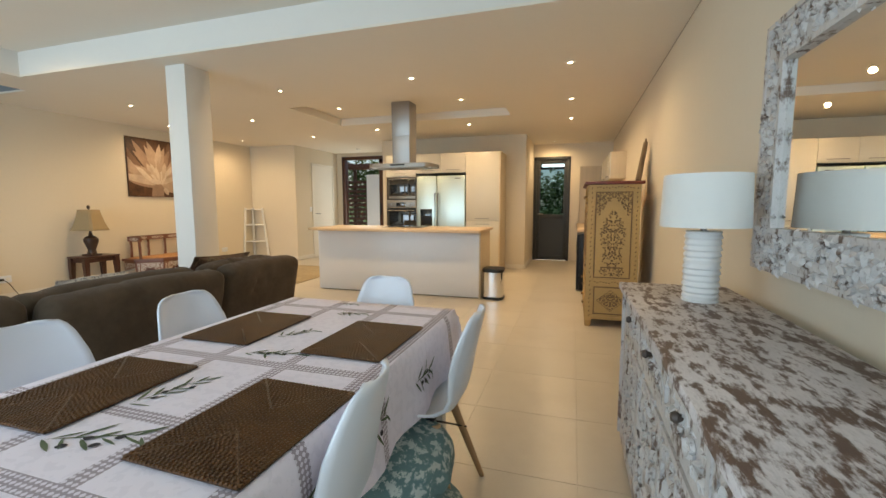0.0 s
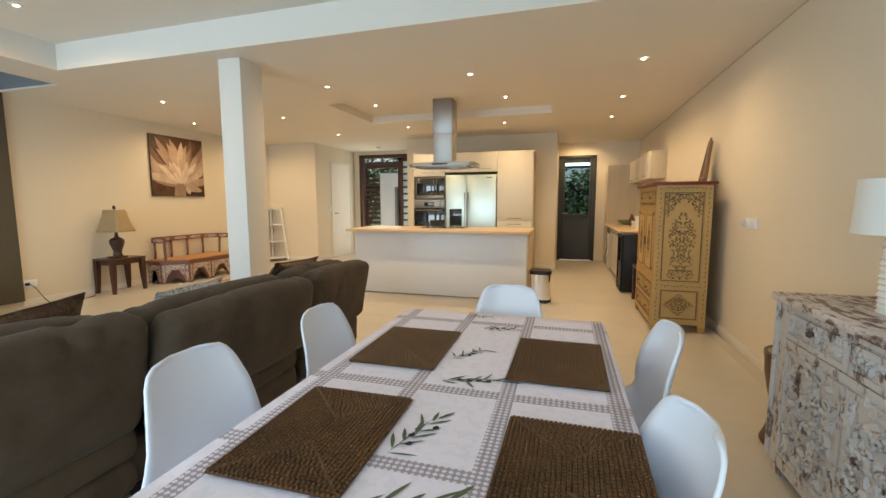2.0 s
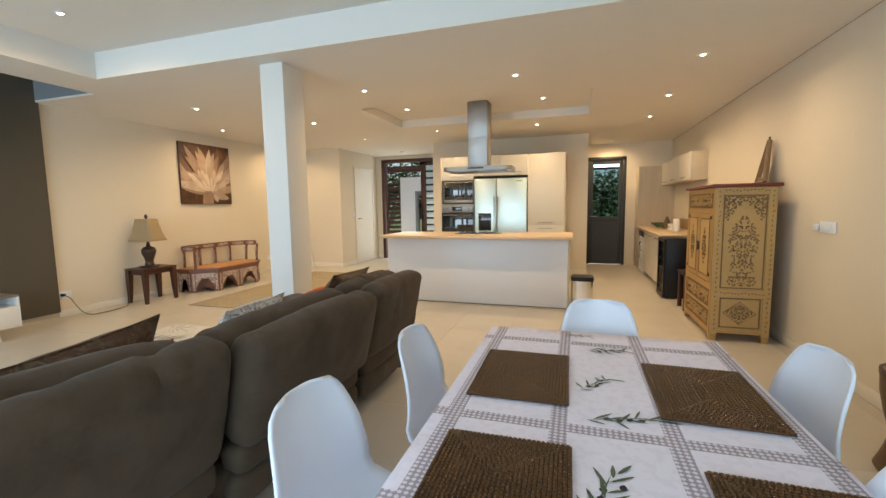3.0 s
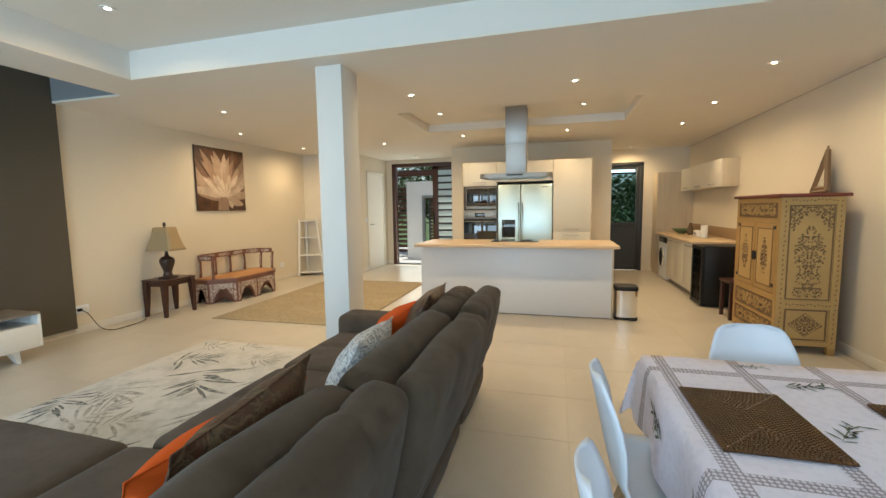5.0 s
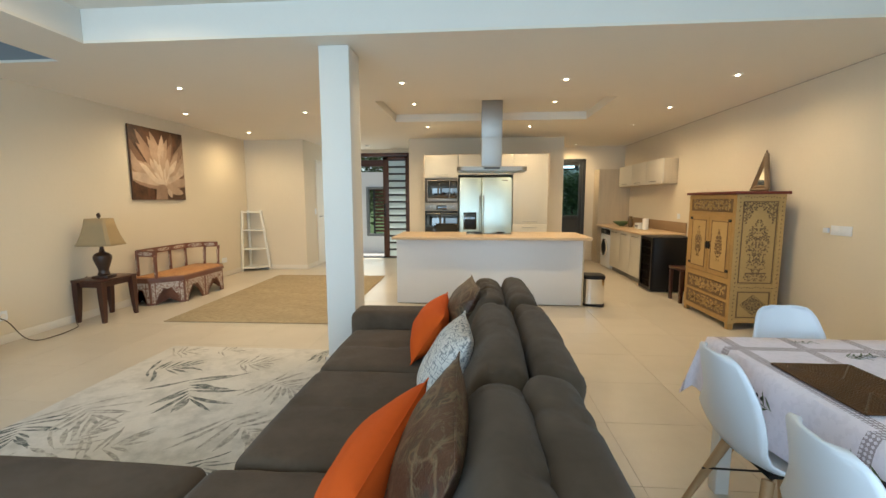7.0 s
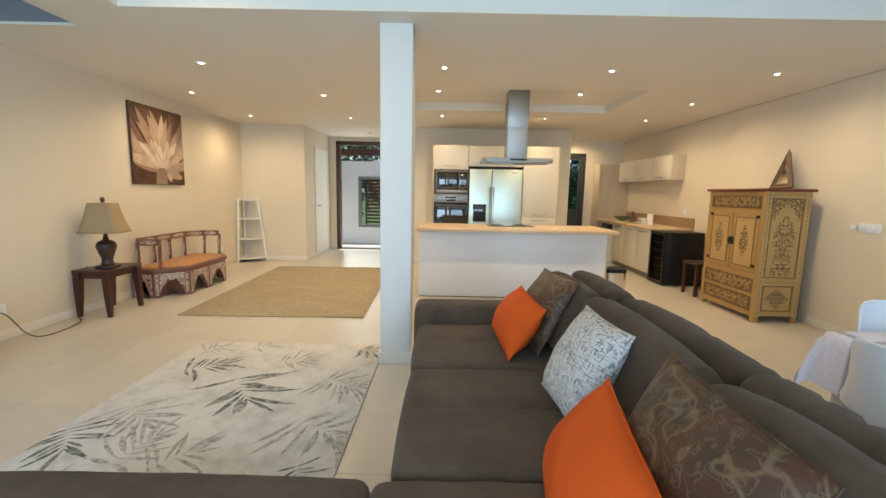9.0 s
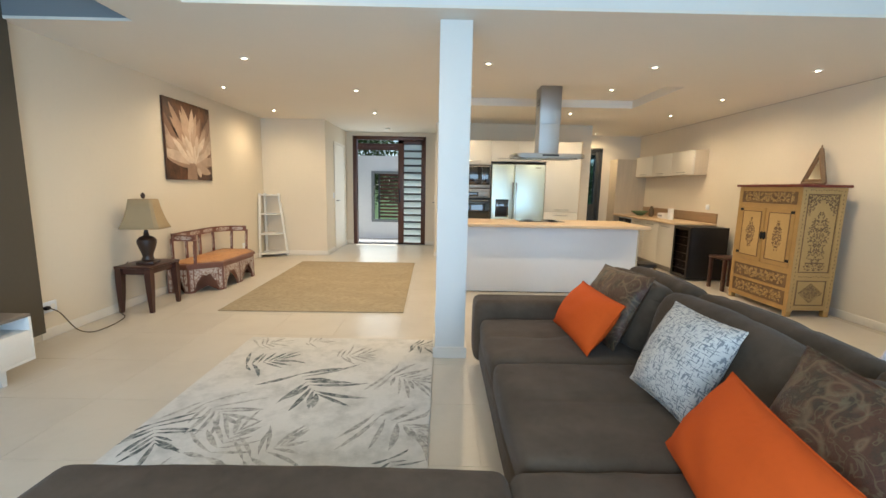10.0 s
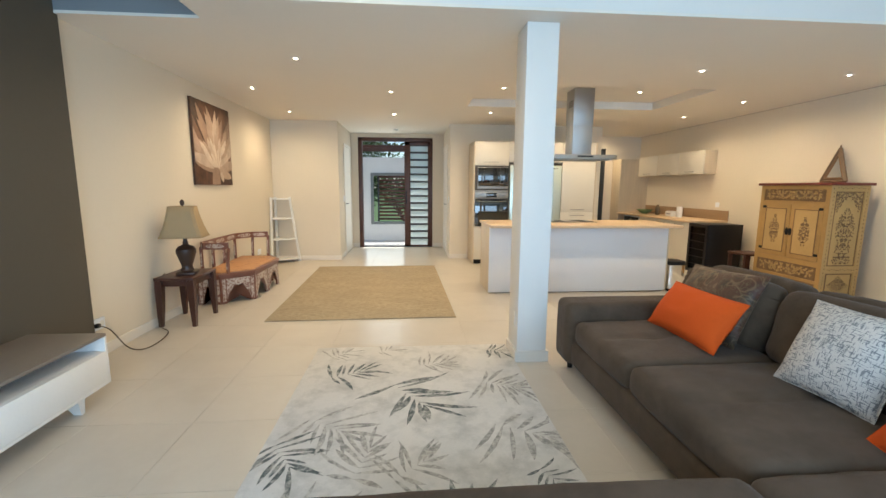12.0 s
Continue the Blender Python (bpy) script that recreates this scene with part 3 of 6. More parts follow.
for i, (y, z) in enumerate(((10.55, 2.17), (11.25, 2.30), (12.1, 2.30))):
    part("beam", box(-7.2, -2.2, y, y + 0.06, z, z + 0.09, 0.006), MAHOGANY, perg)
for x in (-6.9, -2.4):
    part("bearer", box(x, x + 0.09, 9.8, 12.6, 2.40, 2.52, 0.006), MAHOGANY, perg)
for x in (-6.9, -2.4):
    part("post", box(x, x + 0.09, 12.5, 12.59, -0.13, 2.40), MAHOGANY, perg)


def leafy(name, x, y, z0, w, h, n, seed, label, trunk=True):
    """A bush or tree: a tapered trunk with limbs and a crown of many small leaves in clumps."""
    rnd = random.Random(seed)
    t = thing(name, pose(x, y, 0), label, "tree" if trunk else "bush", group="court greenery")
    bm = bmesh.new()
    tube([(0, 0, -0.25), (0.03, 0.02, z0 * 0.5), (0, 0, z0 + h * 0.5)], 0.09 if trunk else 0.03, 8, bm, 0.02)
    clumps = []
    for k in range(9):
        a = rnd.uniform(0, 6.28)
        r = w * 0.5 * rnd.uniform(0.3, 0.85)
        c = Vector((r * math.cos(a), r * math.sin(a) * 0.7, z0 + h * rnd.uniform(0.15, 0.9)))
        tube([(0, 0, z0 * 0.7), c * 0.5 + Vector((0, 0, z0 * 0.35)), c], 0.03, 5, bm, 0.008)
        clumps.append((c, w * rnd.uniform(0.14, 0.26)))
    part("trunk", bm, MAHOGANY, t)
    verts, faces = [], []
    for k in range(n):
        c, r = clumps[k % len(clumps)]
        d = Vector((rnd.gauss(0, 1), rnd.gauss(0, 1), rnd.gauss(0, 1))) * r * 0.75
        p = c + d
        q = Euler((rnd.uniform(-1, 1), rnd.uniform(-1, 1), rnd.uniform(0, 6.28))).to_matrix()
        s_ = rnd.uniform(0.05, 0.11)
        i0 = len(verts)
        for vx, vy, vz in ((0, -1, 0), (0.42, 0, 0.12), (0, 1, 0), (-0.42, 0, 0.12)):
            verts.append(p + q @ Vector((vx, vy, vz)) * s_)
        faces.append((i0, i0 + 1, i0 + 2, i0 + 3))
    me = bpy.data.meshes.new("crown")
    me.from_pydata(verts, [], faces)
    me.materials.append(FOLIAGE)
    cr = new("crown", me)
    cr.parent = t
    return t


for sx, sy, sz, sw, sh, sn, seed in ((-6.2, 13.6, 0.9, 2.4, 2.2, 2600, 1), (-4.6, 13.4, 0.3, 2.2, 2.0, 2600, 2), (-3.2, 14.0, 1.0, 2.6, 2.4, 2600, 3), (-7.6, 14.0, 0.3, 2.6, 2.6, 2200, 4)):
    leafy("garden_tree", sx, sy, sz, sw, sh, sn, seed, "leafy green tree beyond the court wall")
for sx, sy, sw, sh, seed in ((-0.35, 13.4, 2.2, 1.7, 5), (0.7, 14.2, 2.0, 2.0, 6)):
    leafy("garden_bush", sx, sy, 0.35, sw, sh, 2600, seed, "dense green bush in the back yard", False)
hedge_rnd = random.Random(9)
for i in range(7):
    leafy("garden_tree", -9 + i * 2.2, -7.5 + hedge_rnd.uniform(-1, 1), 0.4, 3.0, 3.0, 1500, 20 + i, "leafy green garden tree beyond the lawn")
yard = bmesh.new()
box(PIER_E - 0.4, PIER_E - 0.2, KY + 0.3, 12.2, -0.1, 2.4, bm=yard)
setting("wall_yard", yard, PLASTER, "grey plastered yard wall behind the kitchen", "wall")
carp = thing("yard_canopy", Matrix.Identity(4), "dark slatted canopy with a tube light over the back yard", "canopy")
for i in range(5):
    part("beam", box(-1.0, 0.9, 10.4 + i * 0.5, 10.46 + i * 0.5, 2.18, 2.30), CHARCOAL, carp)
for x in (-0.98, 0.82):
    part("post", box(x, x + 0.07, 12.4, 12.47, -0.05, 2.4), CHARCOAL, carp)
    part("bearer", box(x, x + 0.07, 10.3, 12.6, 2.30, 2.40), CHARCOAL, carp)
part("tube_light", box(-0.75, -0.05, 10.62, 10.68, 2.10, 2.16, 0.01), TUBE_LIGHT, carp)

# downlights
DL = [(-5.45, 4.25, CZ), (-3.17, 4.25, CZ), (-1.60, 4.26, CZ), (-0.06, 4.25, CZ), (-6.27, 5.47, CZ), (-4.66, 5.50, CZ), (-0.06, 5.60, CZ),
      (-6.28, 7.05, CZ), (-4.68, 7.08, CZ), (-3.20, 6.75, CZ), (-1.62, 6.80, CZ), (-0.07, 6.80, CZ), (-0.40, 9.05, CZ),
      (-3.25, 5.62, CZ + 0.105), (-1.45, 5.66, CZ + 0.105), (-4.68, 2.42, HZ)]
first = None
for x, y, z in DL:
    if first is None:
        first = thing("downlight", pose(x, y, z), "small round recessed ceiling downlight, lit warm white", "downlight", "ceiling downlights")
        part("ring", lathe([(0.018, -0.002), (0.022, -0.0065), (0.044, -0.006), (0.046, -0.001)], 24), WHITE_PAINT, first)
        part("bulb", lathe([(0.0001, -0.007), (0.016, -0.0055), (0.018, -0.001)], 20), BULB, first)
    else:
        copy_thing(first, pose(x, y, z))
    sp = bpy.data.lights.new("downlight_beam", "SPOT")
    sp.energy, sp.color, sp.spot_size, sp.spot_blend, sp.shadow_soft_size = SPOT_ENERGY, (1.0, 0.74, 0.44), radians(172), 1.0, 0.03
    new("downlight_beam", sp).matrix_basis = pose(x, y, z - 0.03)

# ---- living side: sectional sofa and cushions ----
sofa = thing("sectional_sofa", Matrix.Identity(4), "taupe fabric L-shaped sectional sofa with loose back cushions", "sofa")
SX0, SX1 = -3.30, -2.30     # front of the seat, outer face of the base


def put(bm, m):
    bmesh.ops.transform(bm, matrix=m, verts=bm.verts)
    return bm


part("base", put(soft_box(SX1 - SX0 + 0.01, 2.84, 0.19, 0.045, 8), pose((SX0 + SX1) / 2, 1.76, 0.085)), SOFA, sofa)
part("base", put(soft_box(1.48, 0.98, 0.19, 0.045, 8, seed=3), pose(-4.04, 0.86, 0.085)), SOFA, sofa)
for i, (x0, x1, y0, y1) in enumerate(((SX0 - 0.005, -2.44, 2.19, 2.91), (SX0 - 0.005, -2.44, 1.36, 2.19), (SX0 - 0.06, -2.44, 0.36, 1.355), (-4.80, SX0 - 0.06, 0.36, 1.365))):
    c = soft_box(x1 - x0, y1 - y0 - 0.008, 0.165, 0.05, 24, 0.016, seed=i)
    for v in c.verts:
        if v.co.z > 0.1:
            wander = 0.03 * noise.noise(Vector((v.co.x * 5, i * 3.0, 0)))
            edge_fade = max(0, 1 - (2 * v.co.x / (x1 - x0)) ** 4)
            v.co.z -= 0.017 * edge_fade * math.exp(-((v.co.y - wander) / 0.032) ** 2)
            v.co.z += 0.007 * edge_fade * noise.noise(Vector((v.co.x * 7, v.co.y * 9, i)))
    part("seat_cushion", put(c, pose((x0 + x1) / 2, (y0 + y1) / 2, 0.262)), SOFA, sofa)
part("arm", put(soft_box(0.96, 0.25, 0.445, 0.05, 10, 0.008, 8), pose(-2.86, 3.045, 0.09)), SOFA, sofa)


def wrinkle(bm, amp, seed, along=(3.0, 9.0, 7.0)):
    """Soft creases of slack fabric: sharp folds where a stretched noise crosses zero, strongest in patches."""
    bm.normal_update()
    for v in bm.verts:
        p = Vector((v.co.x * along[0], v.co.y * along[1], v.co.z * along[2])) + Vector((seed * 3.7, seed * 1.9, 0))
        fold = math.exp(-(noise.noise(p) / 0.09) ** 2)
        patch = max(0.0, noise.noise(Vector((v.co.x * 2.2 + seed, v.co.y * 3.0, v.co.z * 3.0))) + 0.25)
        v.co += v.normal * (-amp * fold * patch + 0.6 * amp * noise.noise(p * 0.4))
    return bm


for i, (y0, y1, rise, dx) in enumerate(((0.36, 1.30, 0.035, -0.025), (1.335, 2.28, 0.008, 0.045), (2.315, 3.06, 0.008, 0.03))):
    b = wrinkle(soft_box(0.155, y1 - y0 - 0.01, 0.43 + rise, 0.055, 22, 0.018, seed=20 + i), 0.020, 31 + i, (4.0, 6.0, 3.0))
    part("backrest", put(b, pose(-2.288 + dx, (y0 + y1) / 2, 0.357, 0, 12, 0)), SOFA, sofa)
    high = 0.385 + rise
    c = wrinkle(soft_box(0.195, (y1 - y0) * 0.97, high, 0.075, 34, 0.026, seed=5 + i), 0.034, 11 + i, (5.0, 6.0, 17.0))
    for v in c.verts:
        v.co.x *= 1.10 - 0.55 * max(0.0, v.co.z / high - 0.5)
        v.co.z += 0.016 * noise.noise(Vector((v.co.y * 4.0, i * 5.0, 1.0)))
    part("back_cushion", put(c, pose(-2.468 + dx * 0.5, (y0 + y1) / 2 - 0.008, 0.405, 0, 17, 0)), SOFA, sofa)
    for name, thick, z, tall in (("seat_back", 0.13, 0.232, 0.135), ("base_back", 0.11, 0.095, 0.140)):
        lower = wrinkle(soft_box(thick, y1 - y0 - 0.035, tall, 0.045, 14, 0.012, seed=41 + i), 0.012, 51 + i + 10 * z)
        part(name, put(lower, pose(-2.300 + dx * 0.5, (y0 + y1) / 2, z)), SOFA, sofa)
for x, y in ((-3.24, 3.10), (-2.34, 3.10), (-3.24, 1.42), (-2.34, 0.42), (-4.68, 0.42), (-4.68, 1.28), (-2.34, 1.32)):
    part("leg", lathe([(0.018, 0), (0.026, 0.09)], 12, at=(x, y, 0)), BLACK, sofa)


def pillow(w, h, t, m, material, label, seed, crease=0.012):
    o = thing("throw_pillow", m, label, "pillow", "pillows on the sofa")
    part("cover", cushion(w, h, t * 1.15, 20, 2.3, 0.36, crease, seed), material, o, smooth=1.4)
    bm = bmesh.new()
    pts = []
    for k in range(49):
        a = k / 48 * 4
        s, f = int(a) % 4, a - int(a)
        u, v = ((-1 + 2 * f, -1), (1, -1 + 2 * f), (1 - 2 * f, 1), (-1, 1 - 2 * f))[s]
        pts.append((u * w / 2 * (1 - 0.05 * (1 - v * v) * abs(u) ** 6), v * h / 2 * (1 - 0.05 * (1 - u * u) * abs(v) ** 6), 0))
    tube(pts, 0.0028, 6, bm)
    part("piping", bm, material, o)
    return o


def lean(x, y, z, turn, tip, spin=0.0):
    """A pillow standing on its lower edge, facing west, tipped back by tip degrees, turned about z, spun in its plane."""
    return pose(x, y, z, 0, 0, turn) @ pose(0, 0, 0, 0, -90 + tip, 0) @ pose(0, 0, 0, 0, 0, 90 + spin)


pillow(0.60, 0.33, 0.17, lean(-2.715, 2.54, 0.575, 2, 34, 0), ORANGE, "orange cotton lumbar pillow leaning against another pillow", 1)
pillow(0.56, 0.46, 0.15, lean(-2.55, 2.60, 0.63, 4, 28, 3), BROCADE, "brown floral brocade pillow against the sofa back", 2)
pillow(0.42, 0.42, 0.16, lean(-2.575, 1.775, 0.625, 4, 27, 0), GREYCLOTH, "white and grey patterned square pillow on the sofa", 3)
pillow(0.60, 0.34, 0.17, lean(-2.745, 1.16, 0.565, -8, 32, -3), ORANGE, "large orange cotton pillow on the sofa corner", 4)
pillow(0.52, 0.46, 0.15, lean(-2.575, 1.05, 0.64, 3, 22, -4), BROCADE, "brown floral brocade pillow with stitched edge", 5)

# ---- dining table ----
TXL, TXR, TYN, TYF, TZ = -1.388, -0.505, 0.44, 2.0, 0.710
table = thing("dining_table", pose((TXL + TXR) / 2, (TYN + TYF) / 2, 0), "white dining table under a patterned cloth", "table")
tw, tl = (TXR - TXL) / 2 - 0.012, (TYF - TYN) / 2 - 0.012
part("tabletop", box(-tw, tw, -tl, tl, TZ - 0.035, TZ - 0.004, 0.004), WHITE_PAINT, table)
for sx in (-1, 1):
    for sy in (-1, 1):
        x, y = sx * (tw - 0.05), sy * (tl - 0.05)
        part("leg", box(x - 0.03, x + 0.03, y - 0.03, y + 0.03, 0, TZ - 0.035, 0.005), WHITE_PAINT, table)


def cloth_material():
    """White cloth with a lattice of dotted lavender bands, by place on the cloth."""
    m = bpy.data.materials.new("printed_tablecloth")
    m.use_nodes = True
    nt = m.node_tree
    b = nt.nodes["Principled BSDF"]
    b.inputs["Roughness"].default_value = 0.85
    uv = nt.nodes.new("ShaderNodeUVMap")
    sep = nt.nodes.new("ShaderNodeSeparateXYZ")
    nt.links.new(uv.outputs[0], sep.inputs[0])

    def op(kind, a, c=None):
        n = nt.nodes.new("ShaderNodeMath")
        n.operation = kind
        for i, v in enumerate((a, c)):
            if v is None:
                continue
            if hasattr(v, "is_output"):
                nt.links.new(v, n.inputs[i])
            else:
                n.inputs[i].default_value = v
        return n.outputs[0]

    def bands(axis, centres, half):
        acc = None
        for c in centres:
            d = op("LESS_THAN", op("ABSOLUTE", op("SUBTRACT", axis, c)), half)
            acc = d if acc is None else op("MAXIMUM", acc, d)
        return acc

    u, v = sep.outputs[0], sep.outputs[1]
    bu = bands(u, (-1.66, -1.335, -1.07, -0.81, -0.535, -0.21), 0.021)
    bv = bands(v, (0.22, 0.60, 0.84, 1.19, 1.85, 2.19), 0.021)
    both = op("MAXIMUM", bu, bv)
    k = 120.0
    dots = op("GREATER_THAN", op("MULTIPLY", op("SINE", op("MULTIPLY", op("ADD", u, v), k * 1.9)), op("SINE", op("MULTIPLY", op("SUBTRACT", u, v), k * 1.9))), -0.12)
    fac = op("MULTIPLY", both, op("ADD", op("MULTIPLY", dots, 0.62), 0.14))
    nz = nt.nodes.new("ShaderNodeTexNoise")
    nz.inputs["Scale"].default_value = 38.0
    nt.links.new(uv.outputs[0], nz.inputs["Vector"])
    damask = op("MULTIPLY", op("GREATER_THAN", nz.outputs["Fac"], 0.54), 0.5)
    base = nt.nodes.new("ShaderNodeMix")
    base.data_type = "RGBA"
    base.inputs[6].default_value, base.inputs[7].default_value = (0.83, 0.775, 0.865, 1), (0.74, 0.69, 0.78, 1)
    nt.links.new(damask, base.inputs[0])
    mx = nt.nodes.new("ShaderNodeMix")
    mx.data_type = "RGBA"
    mx.inputs[7].default_value = (0.22, 0.165, 0.19, 1)
    nt.links.new(fac, mx.inputs[0])
    nt.links.new(base.outputs[2], mx.inputs[6])
    nt.links.new(mx.outputs[2], b.inputs["Base Color"])
    return m


cloth = thing("tablecloth", pose(0, 0, 0), "white tablecloth with lavender lattice bands and olive sprigs", "tablecloth")
bm = bmesh.new()
uvl = bm.loops.layers.uv.new("UVMap")
over = 0.25


def cloth_point(u, v):
    """The place of cloth point (u, v): flat on the table, then hanging over its edges in folds."""
    cu, cv = min(max(u, TXL), TXR), min(max(v, TYN), TYF)
    du, dv = u - cu, v - cv
    drop = math.hypot(du, dv) if du * dv == 0 else max(abs(du), abs(dv)) + 0.25 * min(abs(du), abs(dv))
    if drop <= 0:
        return Vector((cu, cv, TZ + 0.001 * math.sin(9 * u) * math.sin(7 * v)))
    soft = 0.012 * (1 - math.exp(-drop / 0.02))
    along = cv if abs(du) >= abs(dv) else cu
    fold = 0.014 * (drop / over) * math.sin(along * 17 + (1.3 if du > 0 else 0.2)) + 0.035 * (drop / over) * 0.4
    sx, sy = (du > 0) - (du < 0), (dv > 0) - (dv < 0)
    if sx and sy:
        r = min(abs(du), abs(dv)) * 0.18
        return Vector((cu + sx * (soft + fold + r * (abs(du) >= abs(dv)) * 0.5 + r * 0.5), cv + sy * (soft + fold + r * 0.5 + r * 0.5 * (abs(dv) > abs(du))), TZ - drop * 0.97))
    return Vector((cu + sx * (soft + fold), cv + sy * (soft + fold), TZ - max(0, drop - 0.004)))


us = [TXL - over + i * over / 8 for i in range(8)] + [TXL + i * (TXR - TXL) / 14 for i in range(15)] + [TXR + (i + 1) * over / 8 for i in range(8)]
vs = [TYN - over + i * over / 8 for i in range(8)] + [TYN + i * (TYF - TYN) / 24 for i in range(25)] + [TYF + (i + 1) * over / 8 for i in range(8)]
gv = [[bm.verts.new(cloth_point(u, v)) for v in vs] for u in us]
for i in range(len(us) - 1):
    for j in range(len(vs) - 1):
        f = bm.faces.new((gv[i][j], gv[i + 1][j], gv[i + 1][j + 1], gv[i][j + 1]))
        for lp, (a, c) in zip(f.loops, ((i, j), (i + 1, j), (i + 1, j + 1), (i, j + 1))):
            lp[uvl].uv = (us[a], vs[c])
part("fabric", bm, cloth_material(), cloth, smooth=1.2)


def sprig(u0, v0, turn, size, seed, down=False):
    """A printed olive sprig: thin leaves and olives that follow the cloth."""
    rnd = random.Random(seed)
    leaves, fruit = bmesh.new(), bmesh.new()
    ca, sa = math.cos(radians(turn)), math.sin(radians(turn))

    def lift(a, b_):
        u, v = u0 + size * (a * ca - b_ * sa), v0 + size * (a * sa + b_ * ca)
        p = cloth_point(u, v)
        e = 0.002
        n_ = (cloth_point(u + e, v) - p).cross(cloth_point(u, v + e) - p)
        return p + n_.normalized() * 0.0022

    def leaf(bm_, a, b_, ang, ln, wd):
        outline = []
        for t_, w_ in ((0, 0), (0.2, 0.7), (0.5, 1), (0.8, 0.6), (1, 0), (0.8, -0.6), (0.5, -1), (0.2, -0.7)):
            x, y = t_ * ln, w_ * wd
            outline.append(bm_.verts.new(lift(a + x * math.cos(ang) - y * math.sin(ang), b_ + x * math.sin(ang) + y * math.cos(ang))))
        bm_.faces.new(outline)

    leaf(leaves, -0.5, 0, 0.05, 1.0, 0.012)
    for k in range(11):
        a = -0.5 + k * 0.1
        leaf(leaves, a, 0.02 * math.sin(k), (0.75 if k % 2 else -0.65) + rnd.uniform(-0.5, 0.5), rnd.uniform(0.26, 0.42), rnd.uniform(0.018, 0.030))
    for k in range(4):
        leaf(fruit, -0.25 + k * 0.16, rnd.uniform(-0.16, 0.04), rnd.uniform(-0.6, 0.6), 0.12, 0.045)
    part("sprig_print", leaves, LEAF_GREEN, cloth, "printed green olive leaves", smooth=0)
    part("olive_print", fruit, OLIVE, cloth, "printed dark olives", smooth=0)


for k, (u, v, tn, sz) in enumerate(((-0.92, 1.785, 8, 0.14), (-0.975, 1.465, 50, 0.13), (-0.92, 1.262, 15, 0.17), (-0.98, 0.95, 70, 0.17), (-0.928, 0.737, 20, 0.20), (-1.03, 1.945, 5, 0.09),
                                    (-0.385, 1.10, 95, 0.20), (-0.38, 1.52, 85, 0.18), (-0.39, 0.78, 80, 0.18), (-1.50, 1.10, 95, 0.20), (-1.50, 1.62, 85, 0.18), (-0.62, 2.13, 20, 0.16), (-1.20, 2.13, 10, 0.16))):
    sprig(u, v, tn, sz, 40 + k)

# placemats: coiled rows of wicker in four mitred quarters
MW, ML = 0.282, 0.382


def placemat():
    o = thing("placemat", pose(0, 0, TZ), "woven brown wicker rectangular placemat on the table", "placemat", "placemats on the table")
    part("core", box(-MW / 2, MW / 2, -ML / 2, ML / 2, 0.0035, 0.0075, 0.002), RATTAN_CORE, o)
    rows = 15
    verts, faces = [], []

    def bead(cx, cy, lx, ly, h):
        i0 = len(verts)
        for z, k in ((0.006, 1.0), (0.006 + h * 0.7, 0.95), (0.006 + h, 0.45)):
            for sx, sy in ((-1, -1), (1, -1), (1, 1), (-1, 1)):
                verts.append((cx + sx * lx / 2 * k, cy + sy * ly / 2 * k, z))
        for r in range(2):
            for e in range(4):
                a, b_ = i0 + r * 4 + e, i0 + r * 4 + (e + 1) % 4
                faces.append((a, b_, b_ + 4, a + 4))
        faces.append((i0 + 8, i0 + 9, i0 + 10, i0 + 11))

    for r in range(rows):
        hx, hy = MW / 2 * (1 - r / rows) - 0.004, ML / 2 - 0.004 - MW / 2 * r / rows
        ph = (r % 2) * 0.5
        for side in (-1, 1):
            n = max(1, int(2 * hx / 0.0105))
            for k in range(n):
                bead(-hx + (k + 0.5 + ph * 0.6) * 2 * hx / n, side * hy, 2 * hx / n * 0.82, 0.0078, 0.0052)
            n = max(1, int(2 * hy / 0.0105))
            for k in range(n):
                bead(side * hx, -hy + (k + 0.5 + ph * 0.6) * 2 * hy / n, 0.0078, 2 * hy / n * 0.82, 0.0052)
    for sx in (-1, 1):
        for sy in (-1, 1):
            bm_ = tube([(sx * (MW / 2 - 0.006), sy * (ML / 2 - 0.006), 0.0090), (0, sy * (ML - MW) / 2, 0.0090)], 0.0026, 6)
            part("mitre_cord", bm_, WICKER, o)
    me = bpy.data.meshes.new("weave")
    me.from_pydata(verts, [], faces)
    me.materials.append(WICKER)
    w = new("weave", me)
    w.parent = o
    tagged(w, "woven wicker strands", kind="stuff")
    return o


pm = placemat()
pm.matrix_basis = pose(-1.19, 1.482, TZ, 0, 0, 0.8)
copy_thing(pm, pose(-0.683, 1.475, TZ, 0, 0, -0.6))
copy_thing(pm, pose(-1.175, 0.903, TZ, 0, 0, 0.8))
copy_thing(pm, pose(-0.648, 0.886, TZ, 0, 0, -1.2))


